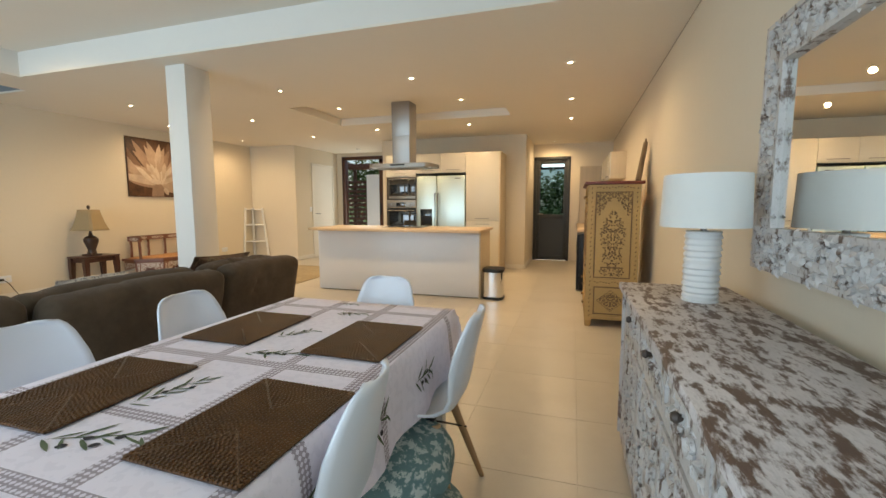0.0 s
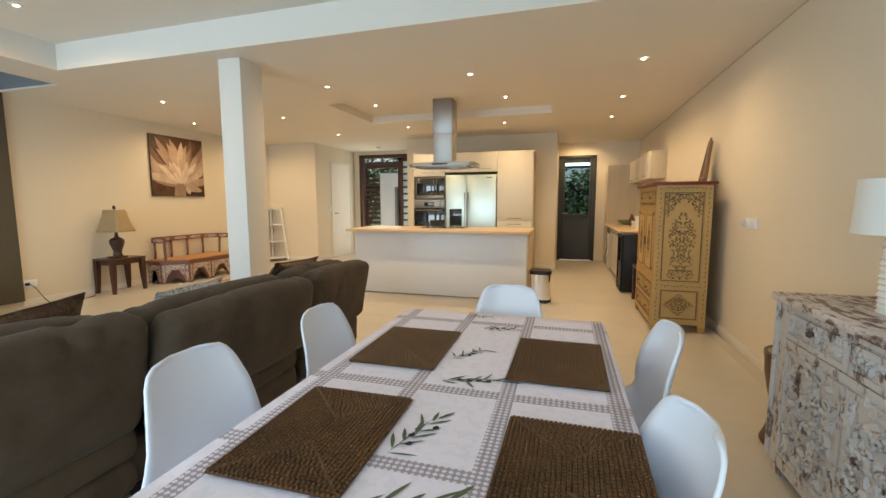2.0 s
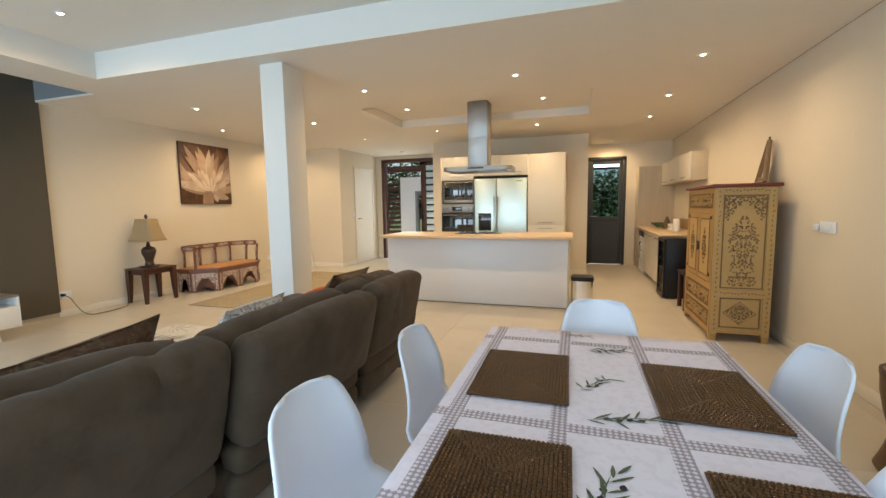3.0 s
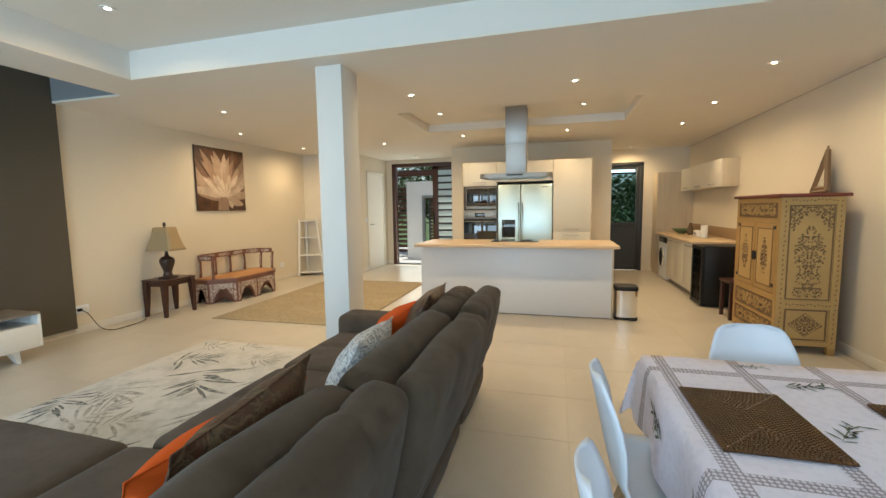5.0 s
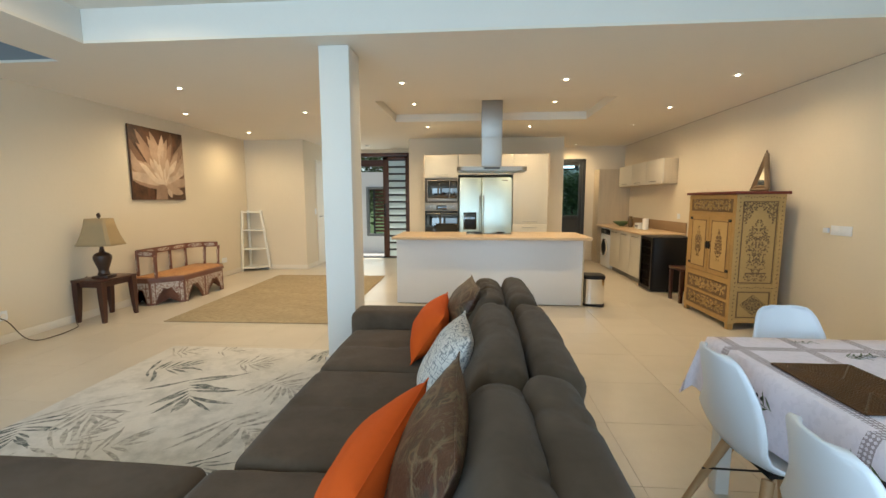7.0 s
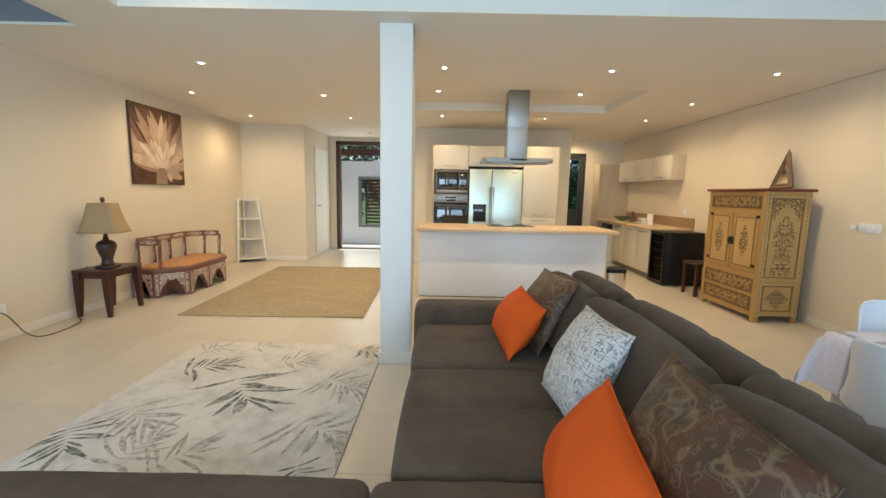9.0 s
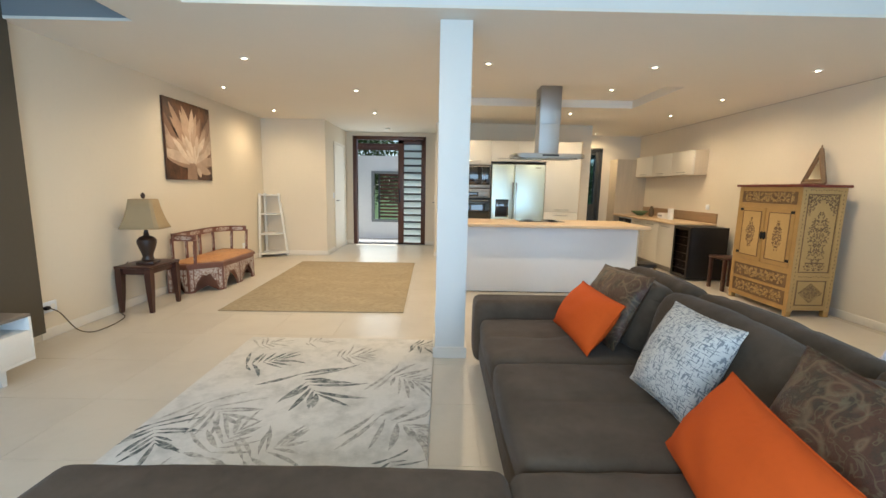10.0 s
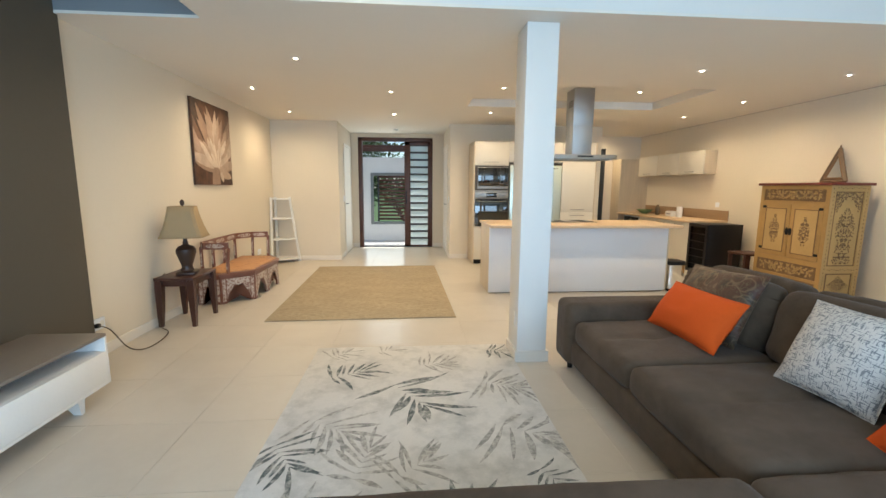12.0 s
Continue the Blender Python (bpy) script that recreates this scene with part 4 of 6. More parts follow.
# ---- moulded shell chairs ----
def shell_chair():
    o = thing("dining_chair", pose(0, 0, 0), "white moulded plastic shell chair with splayed beech legs", "chair", "chairs round the table")
    prof = [(0.225, 0.405, 0.185), (0.20, 0.428, 0.205), (0.13, 0.435, 0.222), (0.05, 0.428, 0.228), (-0.04, 0.424, 0.230), (-0.12, 0.432, 0.228), (-0.172, 0.462, 0.224), (-0.198, 0.51, 0.220), (-0.212, 0.57, 0.214),
            (-0.224, 0.63, 0.205), (-0.236, 0.69, 0.192), (-0.247, 0.74, 0.176), (-0.254, 0.775, 0.163), (-0.259, 0.80, 0.146), (-0.262, 0.815, 0.122), (-0.263, 0.821, 0.078)]
    n = 14
    bm = bmesh.new()
    rows = []
    for k, (y, z, hw) in enumerate(prof):
        hw *= 0.92 if y > -0.1 else 0.92 - 0.07 * min(1, (z - 0.42) / 0.2)
        z -= 0.012 * max(0, (z - 0.43) / 0.39)
        back = min(1, max(0, (z - 0.44) / 0.16)) if y < -0.1 else 0
        row = []
        for i in range(n + 1):
            u = -1 + 2 * i / n
            q = abs(u) ** 2.4
            row.append(bm.verts.new((u * hw, y + back * 0.048 * q * (1 - 0.5 * max(0, (z - 0.7) / 0.12)), z + (1 - back) * 0.055 * q * (1 if y < 0.2 else 0.5))))
        rows.append(row)
    for a, b_ in zip(rows, rows[1:]):
        for i in range(n):
            bm.faces.new((a[i], b_[i], b_[i + 1], a[i + 1]))
    part("shell", bm, WHITE, o, smooth=2.0, solid=0.009)
    for sx in (-1, 1):
        for sy in (-1, 1):
            leg = tube([(sx * 0.115, sy * 0.10 - 0.01, 0.405), (sx * 0.235, sy * 0.215 - 0.01, 0.0)], 0.019, 12, r_end=0.011)
            part("leg", leg, BEECH, o)
    bm = bmesh.new()
    for a, b_ in (((-0.13, 0.10), (0.13, -0.12)), ((0.13, 0.10), (-0.13, -0.12))):
        tube([(a[0], a[1], 0.395), (0, -0.01, 0.36), (b_[0], b_[1], 0.395)], 0.005, 6, bm)
    for s in (-1, 1):
        tube([(s * 0.16, 0.15, 0.26), (0, -0.01, 0.36), (-s * 0.16, -0.17, 0.26)], 0.004, 6, bm)
    part("strut_frame", bm, BLACK, o)
    part("seat_plate", box(-0.10, 0.10, -0.10, 0.09, 0.398, 0.412, 0.004), BLACK, o)
    return o


ch = shell_chair()
ch.matrix_basis = pose(-1.428, 1.00, 0, 0, 0, -92)
copy_thing(ch, pose(-1.362, 1.545, 0, 0, 0, -90))
copy_thing(ch, pose(-0.93, 1.957, 0, 0, 0, 180))
copy_thing(ch, pose(-0.560, 1.635, 0, 0, 0, 93))
copy_thing(ch, pose(-0.655, 0.97, 0, 0, 0, 98))

pouf = thing("floor_cushion", pose(-0.53, 1.34, 0), "teal and white leaf-print bean bag heaped under the table", "bean bag")


def bag(r, h, m, seed):
    """A slumped fabric bag with soft folds."""
    prof_ = [(0.0001, 0.0), (0.7, 0.0), (0.93, 0.10), (1.0, 0.30), (0.96, 0.52), (0.82, 0.74), (0.56, 0.91), (0.25, 0.985), (0.0001, 1.0)]
    bm_ = lathe([(r * a, h * b_) for a, b_ in prof_], 40)
    bmesh.ops.subdivide_edges(bm_, edges=[e for e in bm_.edges if e.calc_length() > 0.05], cuts=2, use_grid_fill=True)
    for v in bm_.verts:
        k = noise.noise(v.co * 6.5 + Vector((seed, 0, 0))) * 0.03 + noise.noise(v.co * 15 + Vector((0, seed, 0))) * 0.010
        d = Vector((v.co.x, v.co.y, (v.co.z - h * 0.4)))
        if v.co.z > 0.01:
            v.co += d.normalized() * k
    return put(bm_, m)


part("cover", bag(0.27, 0.30, pose(0, 0, 0), 1.0), TEAL_CLOTH, pouf)
part("cover", bag(0.23, 0.22, pose(-0.06, 0.12, 0.21, 10, -8, 30), 4.0), TEAL_CLOTH, pouf)

# ---- carved ornament ----
def plane(origin, right, up):
    """Maps (u, w, d) on a carved face to the thing's own space."""
    o, r, p = Vector(origin), Vector(right).normalized(), Vector(up).normalized()
    n = r.cross(p)
    return lambda u, w, d=0.0: o + r * u + p * w + n * d


def leaf_at(bm, P, u, w, ang, ln, wd, h):
    """A pointed carved leaf, ridged along its middle."""
    ca, sa = math.cos(ang), math.sin(ang)

    def q(x, y, d):
        return bm.verts.new(P(u + x * ca - y * sa, w + x * sa + y * ca, d))
    a, b_, c, d_ = q(0, 0, 0), q(ln * 0.45, wd, 0), q(ln, 0, 0), q(ln * 0.45, -wd, 0)
    m1, m2 = q(ln * 0.3, 0, h), q(ln * 0.75, 0, h * 0.8)
    for f in ((a, m1, b_), (m1, m2, b_), (m2, c, b_), (a, d_, m1), (m1, d_, m2), (m2, d_, c)):
        bm.faces.new(f)


def stuff(ob):
    return tagged(ob, kind="stuff")


def scroll(bm, P, u, w, r, turns, start, sgn, thick):
    pts = []
    for k in range(22):
        t = k / 21
        a = start + sgn * turns * 2 * math.pi * t
        rr = r * (1 - 0.8 * t)
        pts.append(P(u + rr * math.cos(a), w + rr * math.sin(a), thick * 0.4))
    tube(pts, thick, 5, bm, thick * 0.5)


def carving(P, inside, w, h, n, size, thick, seed, mirrored=True):
    """Foliage carving: leaves and scrolls inside a shape given by inside(u, w), mirrored about u = 0."""
    rnd = random.Random(seed)
    bm = bmesh.new()
    made = 0
    spots = []
    for _ in range(n * 40):
        if made >= n:
            break
        u, v = rnd.uniform(0.004 if mirrored else -w / 2, w / 2), rnd.uniform(0, h)
        if not inside(u, v) or any((u - a) ** 2 + (v - b_) ** 2 < (size * 0.62) ** 2 for a, b_ in spots):
            continue
        spots.append((u, v))
        ang = rnd.uniform(0, 6.28)
        kind = rnd.random()
        for s in ((1, -1) if mirrored else (1,)):
            if kind < 0.28:
                scroll(bm, P, s * u, v, size * 0.5, 1.1, ang if s > 0 else math.pi - ang, s, thick * 0.8)
            else:
                k = 3 if kind < 0.7 else 2
                for j in range(k):
                    a = ang + (j - (k - 1) / 2) * 0.9
                    leaf_at(bm, P, s * u, v, a if s > 0 else math.pi - a, size * (0.75 if j != 1 else 0.9), size * 0.2, thick)
        made += 1
    return bm


def frame_bars(P, u0, u1, w0, w1, t, h, bm=None):
    bm = bm or bmesh.new()
    for a0, a1, b0, b1 in ((u0, u1, w0, w0 + t), (u0, u1, w1 - t, w1), (u0, u0 + t, w0 + t, w1 - t), (u1 - t, u1, w0 + t, w1 - t)):
        pts = [P(a, b_, d) for d in (0, h) for a, b_ in ((a0, b0), (a1, b0), (a1, b1), (a0, b1))]
        vs_ = [bm.verts.new(p) for p in pts]
        for f in ((0, 1, 2, 3), (7, 6, 5, 4), (0, 4, 5, 1), (1, 5, 6, 2), (2, 6, 7, 3), (3, 7, 4, 0)):
            bm.faces.new([vs_[i] for i in f])
    bmesh.ops.recalc_face_normals(bm, faces=bm.faces)
    return bm


def board(P, u0, u1, w0, w1, h, bm=None):
    bm = bm or bmesh.new()
    vs_ = [bm.verts.new(P(a, b_, d)) for d in (0, h) for a, b_ in ((u0, w0), (u1, w0), (u1, w1), (u0, w1))]
    for f in ((3, 2, 1, 0), (4, 5, 6, 7), (0, 1, 5, 4), (1, 2, 6, 5), (2, 3, 7, 6), (3, 0, 4, 7)):
        bm.faces.new([vs_[i] for i in f])
    return bm


# ---- carved armoire ----
AX0, AX1, AY0, AY1, AZ = 0.140, 0.60, 4.45, 5.36, 1.40
arm = thing("armoire", pose(0, 0, 0), "honey-coloured carved wooden armoire with painted panels and red top", "wardrobe")
part("body", box(AX0 + 0.008, AX1, AY0 + 0.008, AY1, 0.07, AZ - 0.015, 0.004), ARMOIRE, arm)
part("top", box(AX0 - 0.035, AX1 + 0.03, AY0 - 0.03, AY1 + 0.03, AZ - 0.018, AZ + 0.012, 0.008), RED_TOP, arm, "dark red moulded cornice")
for x, y in ((AX0, AY0), (AX1 - 0.055, AY0), (AX0, AY1 - 0.055), (AX1 - 0.055, AY1 - 0.055)):
    part("foot", box(x, x + 0.055, y, y + 0.055, 0, 0.075, 0.004), ARMOIRE, arm)
# side towards the dining table
PS = plane((0.5 * (AX0 + AX1), AY0 + 0.008, 0.0), (1, 0, 0), (0, 0, 1))
hw = (AX1 - AX0) / 2
bm = bmesh.new()
for u0, u1, w0, w1 in ((-hw, -hw + 0.06, 0.06, AZ - 0.02), (hw - 0.06, hw, 0.06, AZ - 0.02), (-hw + 0.06, hw - 0.06, 0.08, 0.115), (-hw + 0.06, hw - 0.06, 0.41, 0.475), (-hw + 0.06, hw - 0.06, AZ - 0.075, AZ - 0.02)):
    board(PS, u0, u1, w0, w1, 0.010, bm)
part("side_frame", bm, ARMOIRE_PALE, arm)
bm = frame_bars(PS, -hw + 0.066, hw - 0.066, 0.485, AZ - 0.085, 0.010, 0.006)
frame_bars(PS, -hw + 0.072, hw - 0.072, 0.125, 0.40, 0.012, 0.006, bm)
part("panel_moulding", bm, CARVE, arm)
part("side_panel", board(PS, -hw + 0.06, hw - 0.06, 0.115, AZ - 0.075, 0.002), ARMOIRE_PALE, arm)
bm = bmesh.new()
rnd_ = random.Random(3)
for side in (-1, 1):
    for k in range(30):
        w = 0.10 + k * 0.0425
        leaf_at(bm, lambda u, v, d=0: PS(u, v, d + 0.010), side * (hw - 0.030), w, 1.1 + rnd_.uniform(-0.5, 0.5), 0.026, 0.006, 0.003)
for w in (0.442, AZ - 0.047):
    for k in range(13):
        leaf_at(bm, lambda u, v, d=0: PS(u, v, d + 0.010), -0.16 + k * 0.0265, w, rnd_.uniform(-0.6, 0.6), 0.022, 0.006, 0.003)
stuff(part("border_carving", bm, CARVE, arm))
PT = lambda u, v, d=0: PS(u, v + 0.50, d + 0.002)


def spandrel(u, v):
    arch = 0.575 + 0.20 * (1 - min(1, (u / 0.15)) ** 1.3) - 0.02 * math.sin(u * 70)
    return v > arch and v < 0.80 and u < 0.152


def vase(u, v):
    if v < 0.08:
        return u < 0.10 and v > 0.015
    if v < 0.12:
        return u < 0.045
    if v < 0.24:
        return u < 0.085
    if v < 0.27:
        return u < 0.06
    return u < 0.105 * max(0, 1 - ((v - 0.40) / 0.23) ** 2) + 0.008 and v < 0.66


stuff(part("spandrel_carving", carving(PT, spandrel, 0.31, 0.81, 84, 0.022, 0.004, 5), CARVE, arm))
stuff(part("vase_carving", carving(PT, vase, 0.25, 0.68, 120, 0.0205, 0.004, 6), CARVE, arm))
part("vase_base", board(PT, -0.10, 0.10, 0.082, 0.094, 0.005), CARVE, arm)
PL = lambda u, v, d=0: PS(u, v + 0.13, d + 0.002)
stuff(part("diamond_carving", carving(PL, lambda u, v: abs(u) / 0.105 + abs(v - 0.132) / 0.085 < 1, 0.24, 0.26, 46, 0.020, 0.004, 7), CARVE, arm))
bm = bmesh.new()
dia = [(-0.125, 0.132), (0, 0.028), (0.125, 0.132), (0, 0.236), (-0.125, 0.132)]
tube([PL(u, v, 0.002) for u, v in dia], 0.003, 5, bm)
part("diamond_line", bm, CARVE, arm)
# front with doors and drawers, towards the room
PF = plane((AX0 + 0.008, 0.5 * (AY0 + AY1), 0.0), (0, -1, 0), (0, 0, 1))
hf = (AY1 - AY0) / 2
bm = bmesh.new()
for u0, u1, w0, w1 in ((-hf, -hf + 0.05, 0.06, AZ - 0.02), (hf - 0.05, hf, 0.06, AZ - 0.02), (-hf + 0.05, hf - 0.05, AZ - 0.06, AZ - 0.02), (-hf + 0.05, hf - 0.05, 1.155, 1.195), (-hf + 0.05, hf - 0.05, 0.46, 0.52), (-hf + 0.05, hf - 0.05, 0.27, 0.30), (-hf + 0.05, hf - 0.05, 0.06, 0.11)):
    board(PF, u0, u1, w0, w1, 0.012, bm)
part("front_frame", bm, ARMOIRE, arm)
GOLDEN = mat("golden_carving", (0.46, 0.29, 0.10), 0.5, var=0.25, scale=18)
for w0, w1, sd in ((1.20, 1.335, 11), (0.305, 0.455, 12), (0.115, 0.265, 13)):
    dr = part("drawer", board(PF, -hf + 0.055, hf - 0.055, w0, w1, 0.008), CARVE, arm)
    part("moulding", frame_bars(lambda u, v, d=0: PF(u, v, d + 0.008), -hf + 0.06, hf - 0.06, w0 + 0.005, w1 - 0.005, 0.009, 0.005), CARVE, dr)
    PD = (lambda z: (lambda u, v, d=0: PF(u, v + z, d + 0.008)))(w0)
    stuff(part("drawer_carving", carving(PD, lambda u, v: v > 0.03 and v < 0.12 and abs(u) < 0.35, 0.70, 0.14, 46, 0.042, 0.007, sd), GOLDEN, dr))
    for s in (-1, 1):
        part("knob", put(lathe([(0.006, 0), (0.007, 0.012), (0.014, 0.018), (0.012, 0.028), (0.0001, 0.03)], 12), Matrix.Translation(PF(s * 0.22, (w0 + w1) / 2, 0.008)) @ pose(0, 0, 0, 0, -90, 0)), CARVE, dr)
for s in (-1, 1):
    u0, u1 = (0.006, hf - 0.055) if s > 0 else (-hf + 0.055, -0.006)
    dd = part("door", board(PF, u0, u1, 0.525, 1.15, 0.014), ARMOIRE, arm)
    part("moulding", frame_bars(lambda u, v, d=0: PF(u, v, d + 0.014), u0 + 0.05, u1 - 0.045, 0.57, 1.105, 0.010, 0.005), CARVE, dd)
    part("door_panel", board(lambda u, v, d=0: PF(u, v, d + 0.014), u0 + 0.06, u1 - 0.055, 0.58, 1.095, 0.002), ARMOIRE_PALE, dd)
    uc = (u0 + u1) / 2 + 0.002
    PO = (lambda c: (lambda u, v, d=0: PF(u + c, v + 0.66, d + 0.016)))(uc)
    stuff(part("medallion_carving", carving(PO, lambda u, v: (abs(u) / 0.066) ** 2 + ((v - 0.18) / 0.125) ** 2 < 1 or (u < 0.018 and 0.02 < v < 0.36), 0.15, 0.38, 44, 0.022, 0.004, 15 + s), CARVE, dd))
    part("latch_plate", put(lathe([(0.0001, 0), (0.024, 0.002), (0.022, 0.006), (0.0001, 0.008)], 16), Matrix.Translation(PF(s * 0.022, 0.83, 0.014)) @ pose(0, 0, 0, 0, -90, 0) @ Matrix.Diagonal((2.0, 1, 1, 1))), BLACK, dd)
    for w in (0.58, 1.10):
        part("hinge", board(lambda u, v, d=0: PF(u, v, d + 0.014), (u1 - 0.05 if s > 0 else u0), (u1 if s > 0 else u0 + 0.05), w, w + 0.03, 0.004), BLACK, dd)

# triangular mirror on the armoire
tri = thing("triangle_mirror", pose(0.63, 4.91, AZ + 0.012, 0, 0, 0), "small triangular mirror in a weathered wooden frame", "mirror")


def tri_bar(bm, a, b_, t):
    tube([a, b_], t, 4, bm)


A, B, Cc = Vector((0.028, 0.175, 0.022)), Vector((-0.03, -0.18, 0.022)), Vector((0.055, 0.01, 0.41))
bm = bmesh.new()
for a, b_ in ((A, B), (B, Cc), (Cc, A)):
    tri_bar(bm, a, b_, 0.022)
tri_bar(bm, Cc, Cc + Vector((0, 0, 0.035)), 0.010)
part("outer_frame", bm, mat("weathered_wood", (0.20, 0.13, 0.075), 0.7, var=0.3, scale=14, bump=0.4, bump_scale=80), tri)
bm = bmesh.new()
cen = (A + B + Cc) / 3
q = [cen + (p - cen) * 0.74 for p in (A, B, Cc)]
for a, b_ in ((q[0], q[1]), (q[1], q[2]), (q[2], q[0])):
    tri_bar(bm, a, b_, 0.014)
part("inner_frame", bm, CARVE, tri)
bm = bmesh.new()
nrm = (B - A).cross(Cc - A).normalized()
f_ = [bm.verts.new(p) for p in q]
b2 = [bm.verts.new(p - nrm * 0.006) for p in q]
bm.faces.new(f_)
bm.faces.new(b2[::-1])
for i in range(3):
    bm.faces.new((f_[i], b2[i], b2[(i + 1) % 3], f_[(i + 1) % 3]))
bmesh.ops.recalc_face_normals(bm, faces=bm.faces)
part("glass", bm, MIRROR, tri)

stool = thing("wooden_stool", pose(0.33, 5.70, 0), "dark red wooden stool beside the armoire", "stool")
part("seat", box(-0.17, 0.17, -0.17, 0.17, 0.42, 0.45, 0.006), DARK_WOOD, stool)
for sx in (-1, 1):
    for sy in (-1, 1):
        part("leg", put(box(-0.02, 0.02, -0.02, 0.02, 0, 0.42, 0.004), pose(sx * 0.14, sy * 0.14, 0)), DARK_WOOD, stool)

# ---- whitewashed sideboard ----
BX0, BX1, BY0, BY1, BZ = 0.262, 0.665, 0.46, 2.315, 0.822
sb = thing("sideboard", pose(0, 0, 0), "whitewashed carved wooden sideboard with worn brown top", "sideboard")
part("body", box(BX0 + 0.01, BX1, BY0 + 0.02, BY1 - 0.02, 0.06, BZ - 0.03, 0.003), WASHED, sb)
part("top", box(BX0 - 0.035, BX1 + 0.01, BY0 - 0.03, BY1 + 0.01, BZ - 0.032, BZ, 0.007), WASHED_TOP, sb, "worn brown and white planked top")
for y in (BY0 + 0.02, BY1 - 0.09):
    for x in (BX0 + 0.01, BX1 - 0.07):
        part("foot", box(x, x + 0.06, y, y + 0.07, 0, 0.065, 0.006), WASHED, sb)
PB = plane((BX0 + 0.01, (BY0 + BY1) / 2, 0.0), (0, -1, 0), (0, 0, 1))
hb = (BY1 - BY0) / 2 - 0.02
bm = bmesh.new()
for u0, u1, w0, w1 in ((-hb, -hb + 0.06, 0.06, BZ - 0.033), (hb - 0.06, hb, 0.06, BZ - 0.033), (-hb + 0.06, hb - 0.06, 0.605, 0.635), (-hb + 0.06, hb - 0.06, 0.06, 0.11), (-hb + 0.06, hb - 0.06, BZ - 0.06, BZ - 0.033)):
    board(PB, u0, u1, w0, w1, 0.016, bm)
part("front_frame", bm, WASHED, sb)
n_d = 4
for i in range(n_d):
    u0 = -hb + 0.065 + i * (2 * hb - 0.13) / n_d
    u1 = u0 + (2 * hb - 0.13) / n_d - 0.006
    uc = (u0 + u1) / 2
    for w0, w1, nm, cnt, sz in ((0.64, BZ - 0.065, "drawer", 22, 0.060), (0.115, 0.60, "door", 46, 0.075)):
        d = part(nm, board(PB, u0, u1, w0, w1, 0.010), WASHED, sb)
        part("moulding", frame_bars(lambda u, v, dd=0: PB(u, v, dd + 0.010), u0 + 0.004, u1 - 0.004, w0 + 0.004, w1 - 0.004, 0.022, 0.010), WASHED, d)
        Pq = (lambda c, z: (lambda u, v, dd=0: PB(u + c, v + z, dd + 0.010)))(uc, w0)
        wu, wh = (u1 - u0) / 2 - 0.03, w1 - w0
        stuff(part("carving", carving(Pq, (lambda a, b_: (lambda u, v: u < a and 0.03 < v < b_ - 0.03))(wu, wh), wu * 2, wh, cnt, sz, 0.014, 60 + i * 2 + (nm == "door")), WASHED, d))
    part("knob", put(lathe([(0.007, 0), (0.009, 0.012), (0.015, 0.02), (0.010, 0.03), (0.0001, 0.032)], 12), Matrix.Translation(PB(uc, 0.715, 0.012)) @ pose(0, 0, 0, 0, -90, 0)), mat("dark_knob", (0.07, 0.05, 0.04), 0.5), sb)
PE = plane(((BX0 + BX1) / 2, BY1 - 0.02, 0), (-1, 0, 0), (0, 0, 1))
part("end_panel", frame_bars(PE, -0.22, 0.22, 0.08, BZ - 0.04, 0.05, 0.012), WASHED, sb)

lamp = thing("table_lamp", pose(0.482, 1.985, BZ) @ Matrix.Diagonal((1.12, 1.12, 1.06, 1)), "white ribbed ceramic table lamp with white drum shade", "lamp")
prof = [(0.0001, 0), (0.056, 0.0), (0.057, 0.005)]
for k in range(11):
    z = 0.008 + k * 0.0215
    prof += [(0.0515, z), (0.056 + 0.0015 * ((k * 7) % 3), z + 0.007), (0.056 - 0.001 * (k % 2), z + 0.014), (0.0515, z + 0.0205)]
prof += [(0.055, 0.248), (0.053, 0.253), (0.0001, 0.254)]
part("base", lathe(prof, 40), CERAMIC, lamp)
part("neck", lathe([(0.010, 0.25), (0.010, 0.295)], 16), STEEL, lamp)
part("shade", lathe([(0.135, 0.268), (0.129, 0.452)], 48), WHITE_SHADE, lamp, smooth=1.0)
part("spider", lathe([(0.0001, 0.290), (0.128, 0.291), (0.128, 0.294), (0.0001, 0.295)], 6), STEEL, lamp)
shade_ob = [o for o in lamp.children if o.name.startswith("shade")][0]
bm = bmesh.new()
bm.from_mesh(shade_ob.data)
bmesh.ops.delete(bm, geom=[f for f in bm.faces if len(f.verts) > 8], context="FACES_ONLY")
bm.to_mesh(shade_ob.data)
bm.free()
sm = shade_ob.modifiers.new("thickness", "SOLIDIFY")
sm.thickness = 0.003

# carved mirror over the sideboard
MY0, MY1, MZ0, MZ1 = 0.62, 2.10, 0.955, 1.835
mir = thing("wall_mirror", pose(0, 0, 0), "large wall mirror in a carved whitewashed wooden frame", "mirror")
PM = plane((EX - 0.004, (MY0 + MY1) / 2, MZ0), (0, -1, 0), (0, 0, 1))
hm, hh, fw = (MY1 - MY0) / 2, MZ1 - MZ0, 0.145
part("backing", board(PM, -hm + 0.02, hm - 0.02, 0.02, hh - 0.02, 0.012), MAHOGANY, mir)
part("frame", frame_bars(PM, -hm, hm, 0, hh, fw, 0.042), WASHED, mir)
part("bead", frame_bars(PM, -hm + fw - 0.012, hm - fw + 0.012, fw - 0.012, hh - fw + 0.012, 0.018, 0.052), WASHED, mir)
part("rim", frame_bars(PM, -hm - 0.008, hm + 0.008, -0.008, hh + 0.008, 0.018, 0.048), WASHED, mir)
part("glass", board(PM, -hm + fw, hm - fw, fw, hh - fw, 0.030), MIRROR, mir)
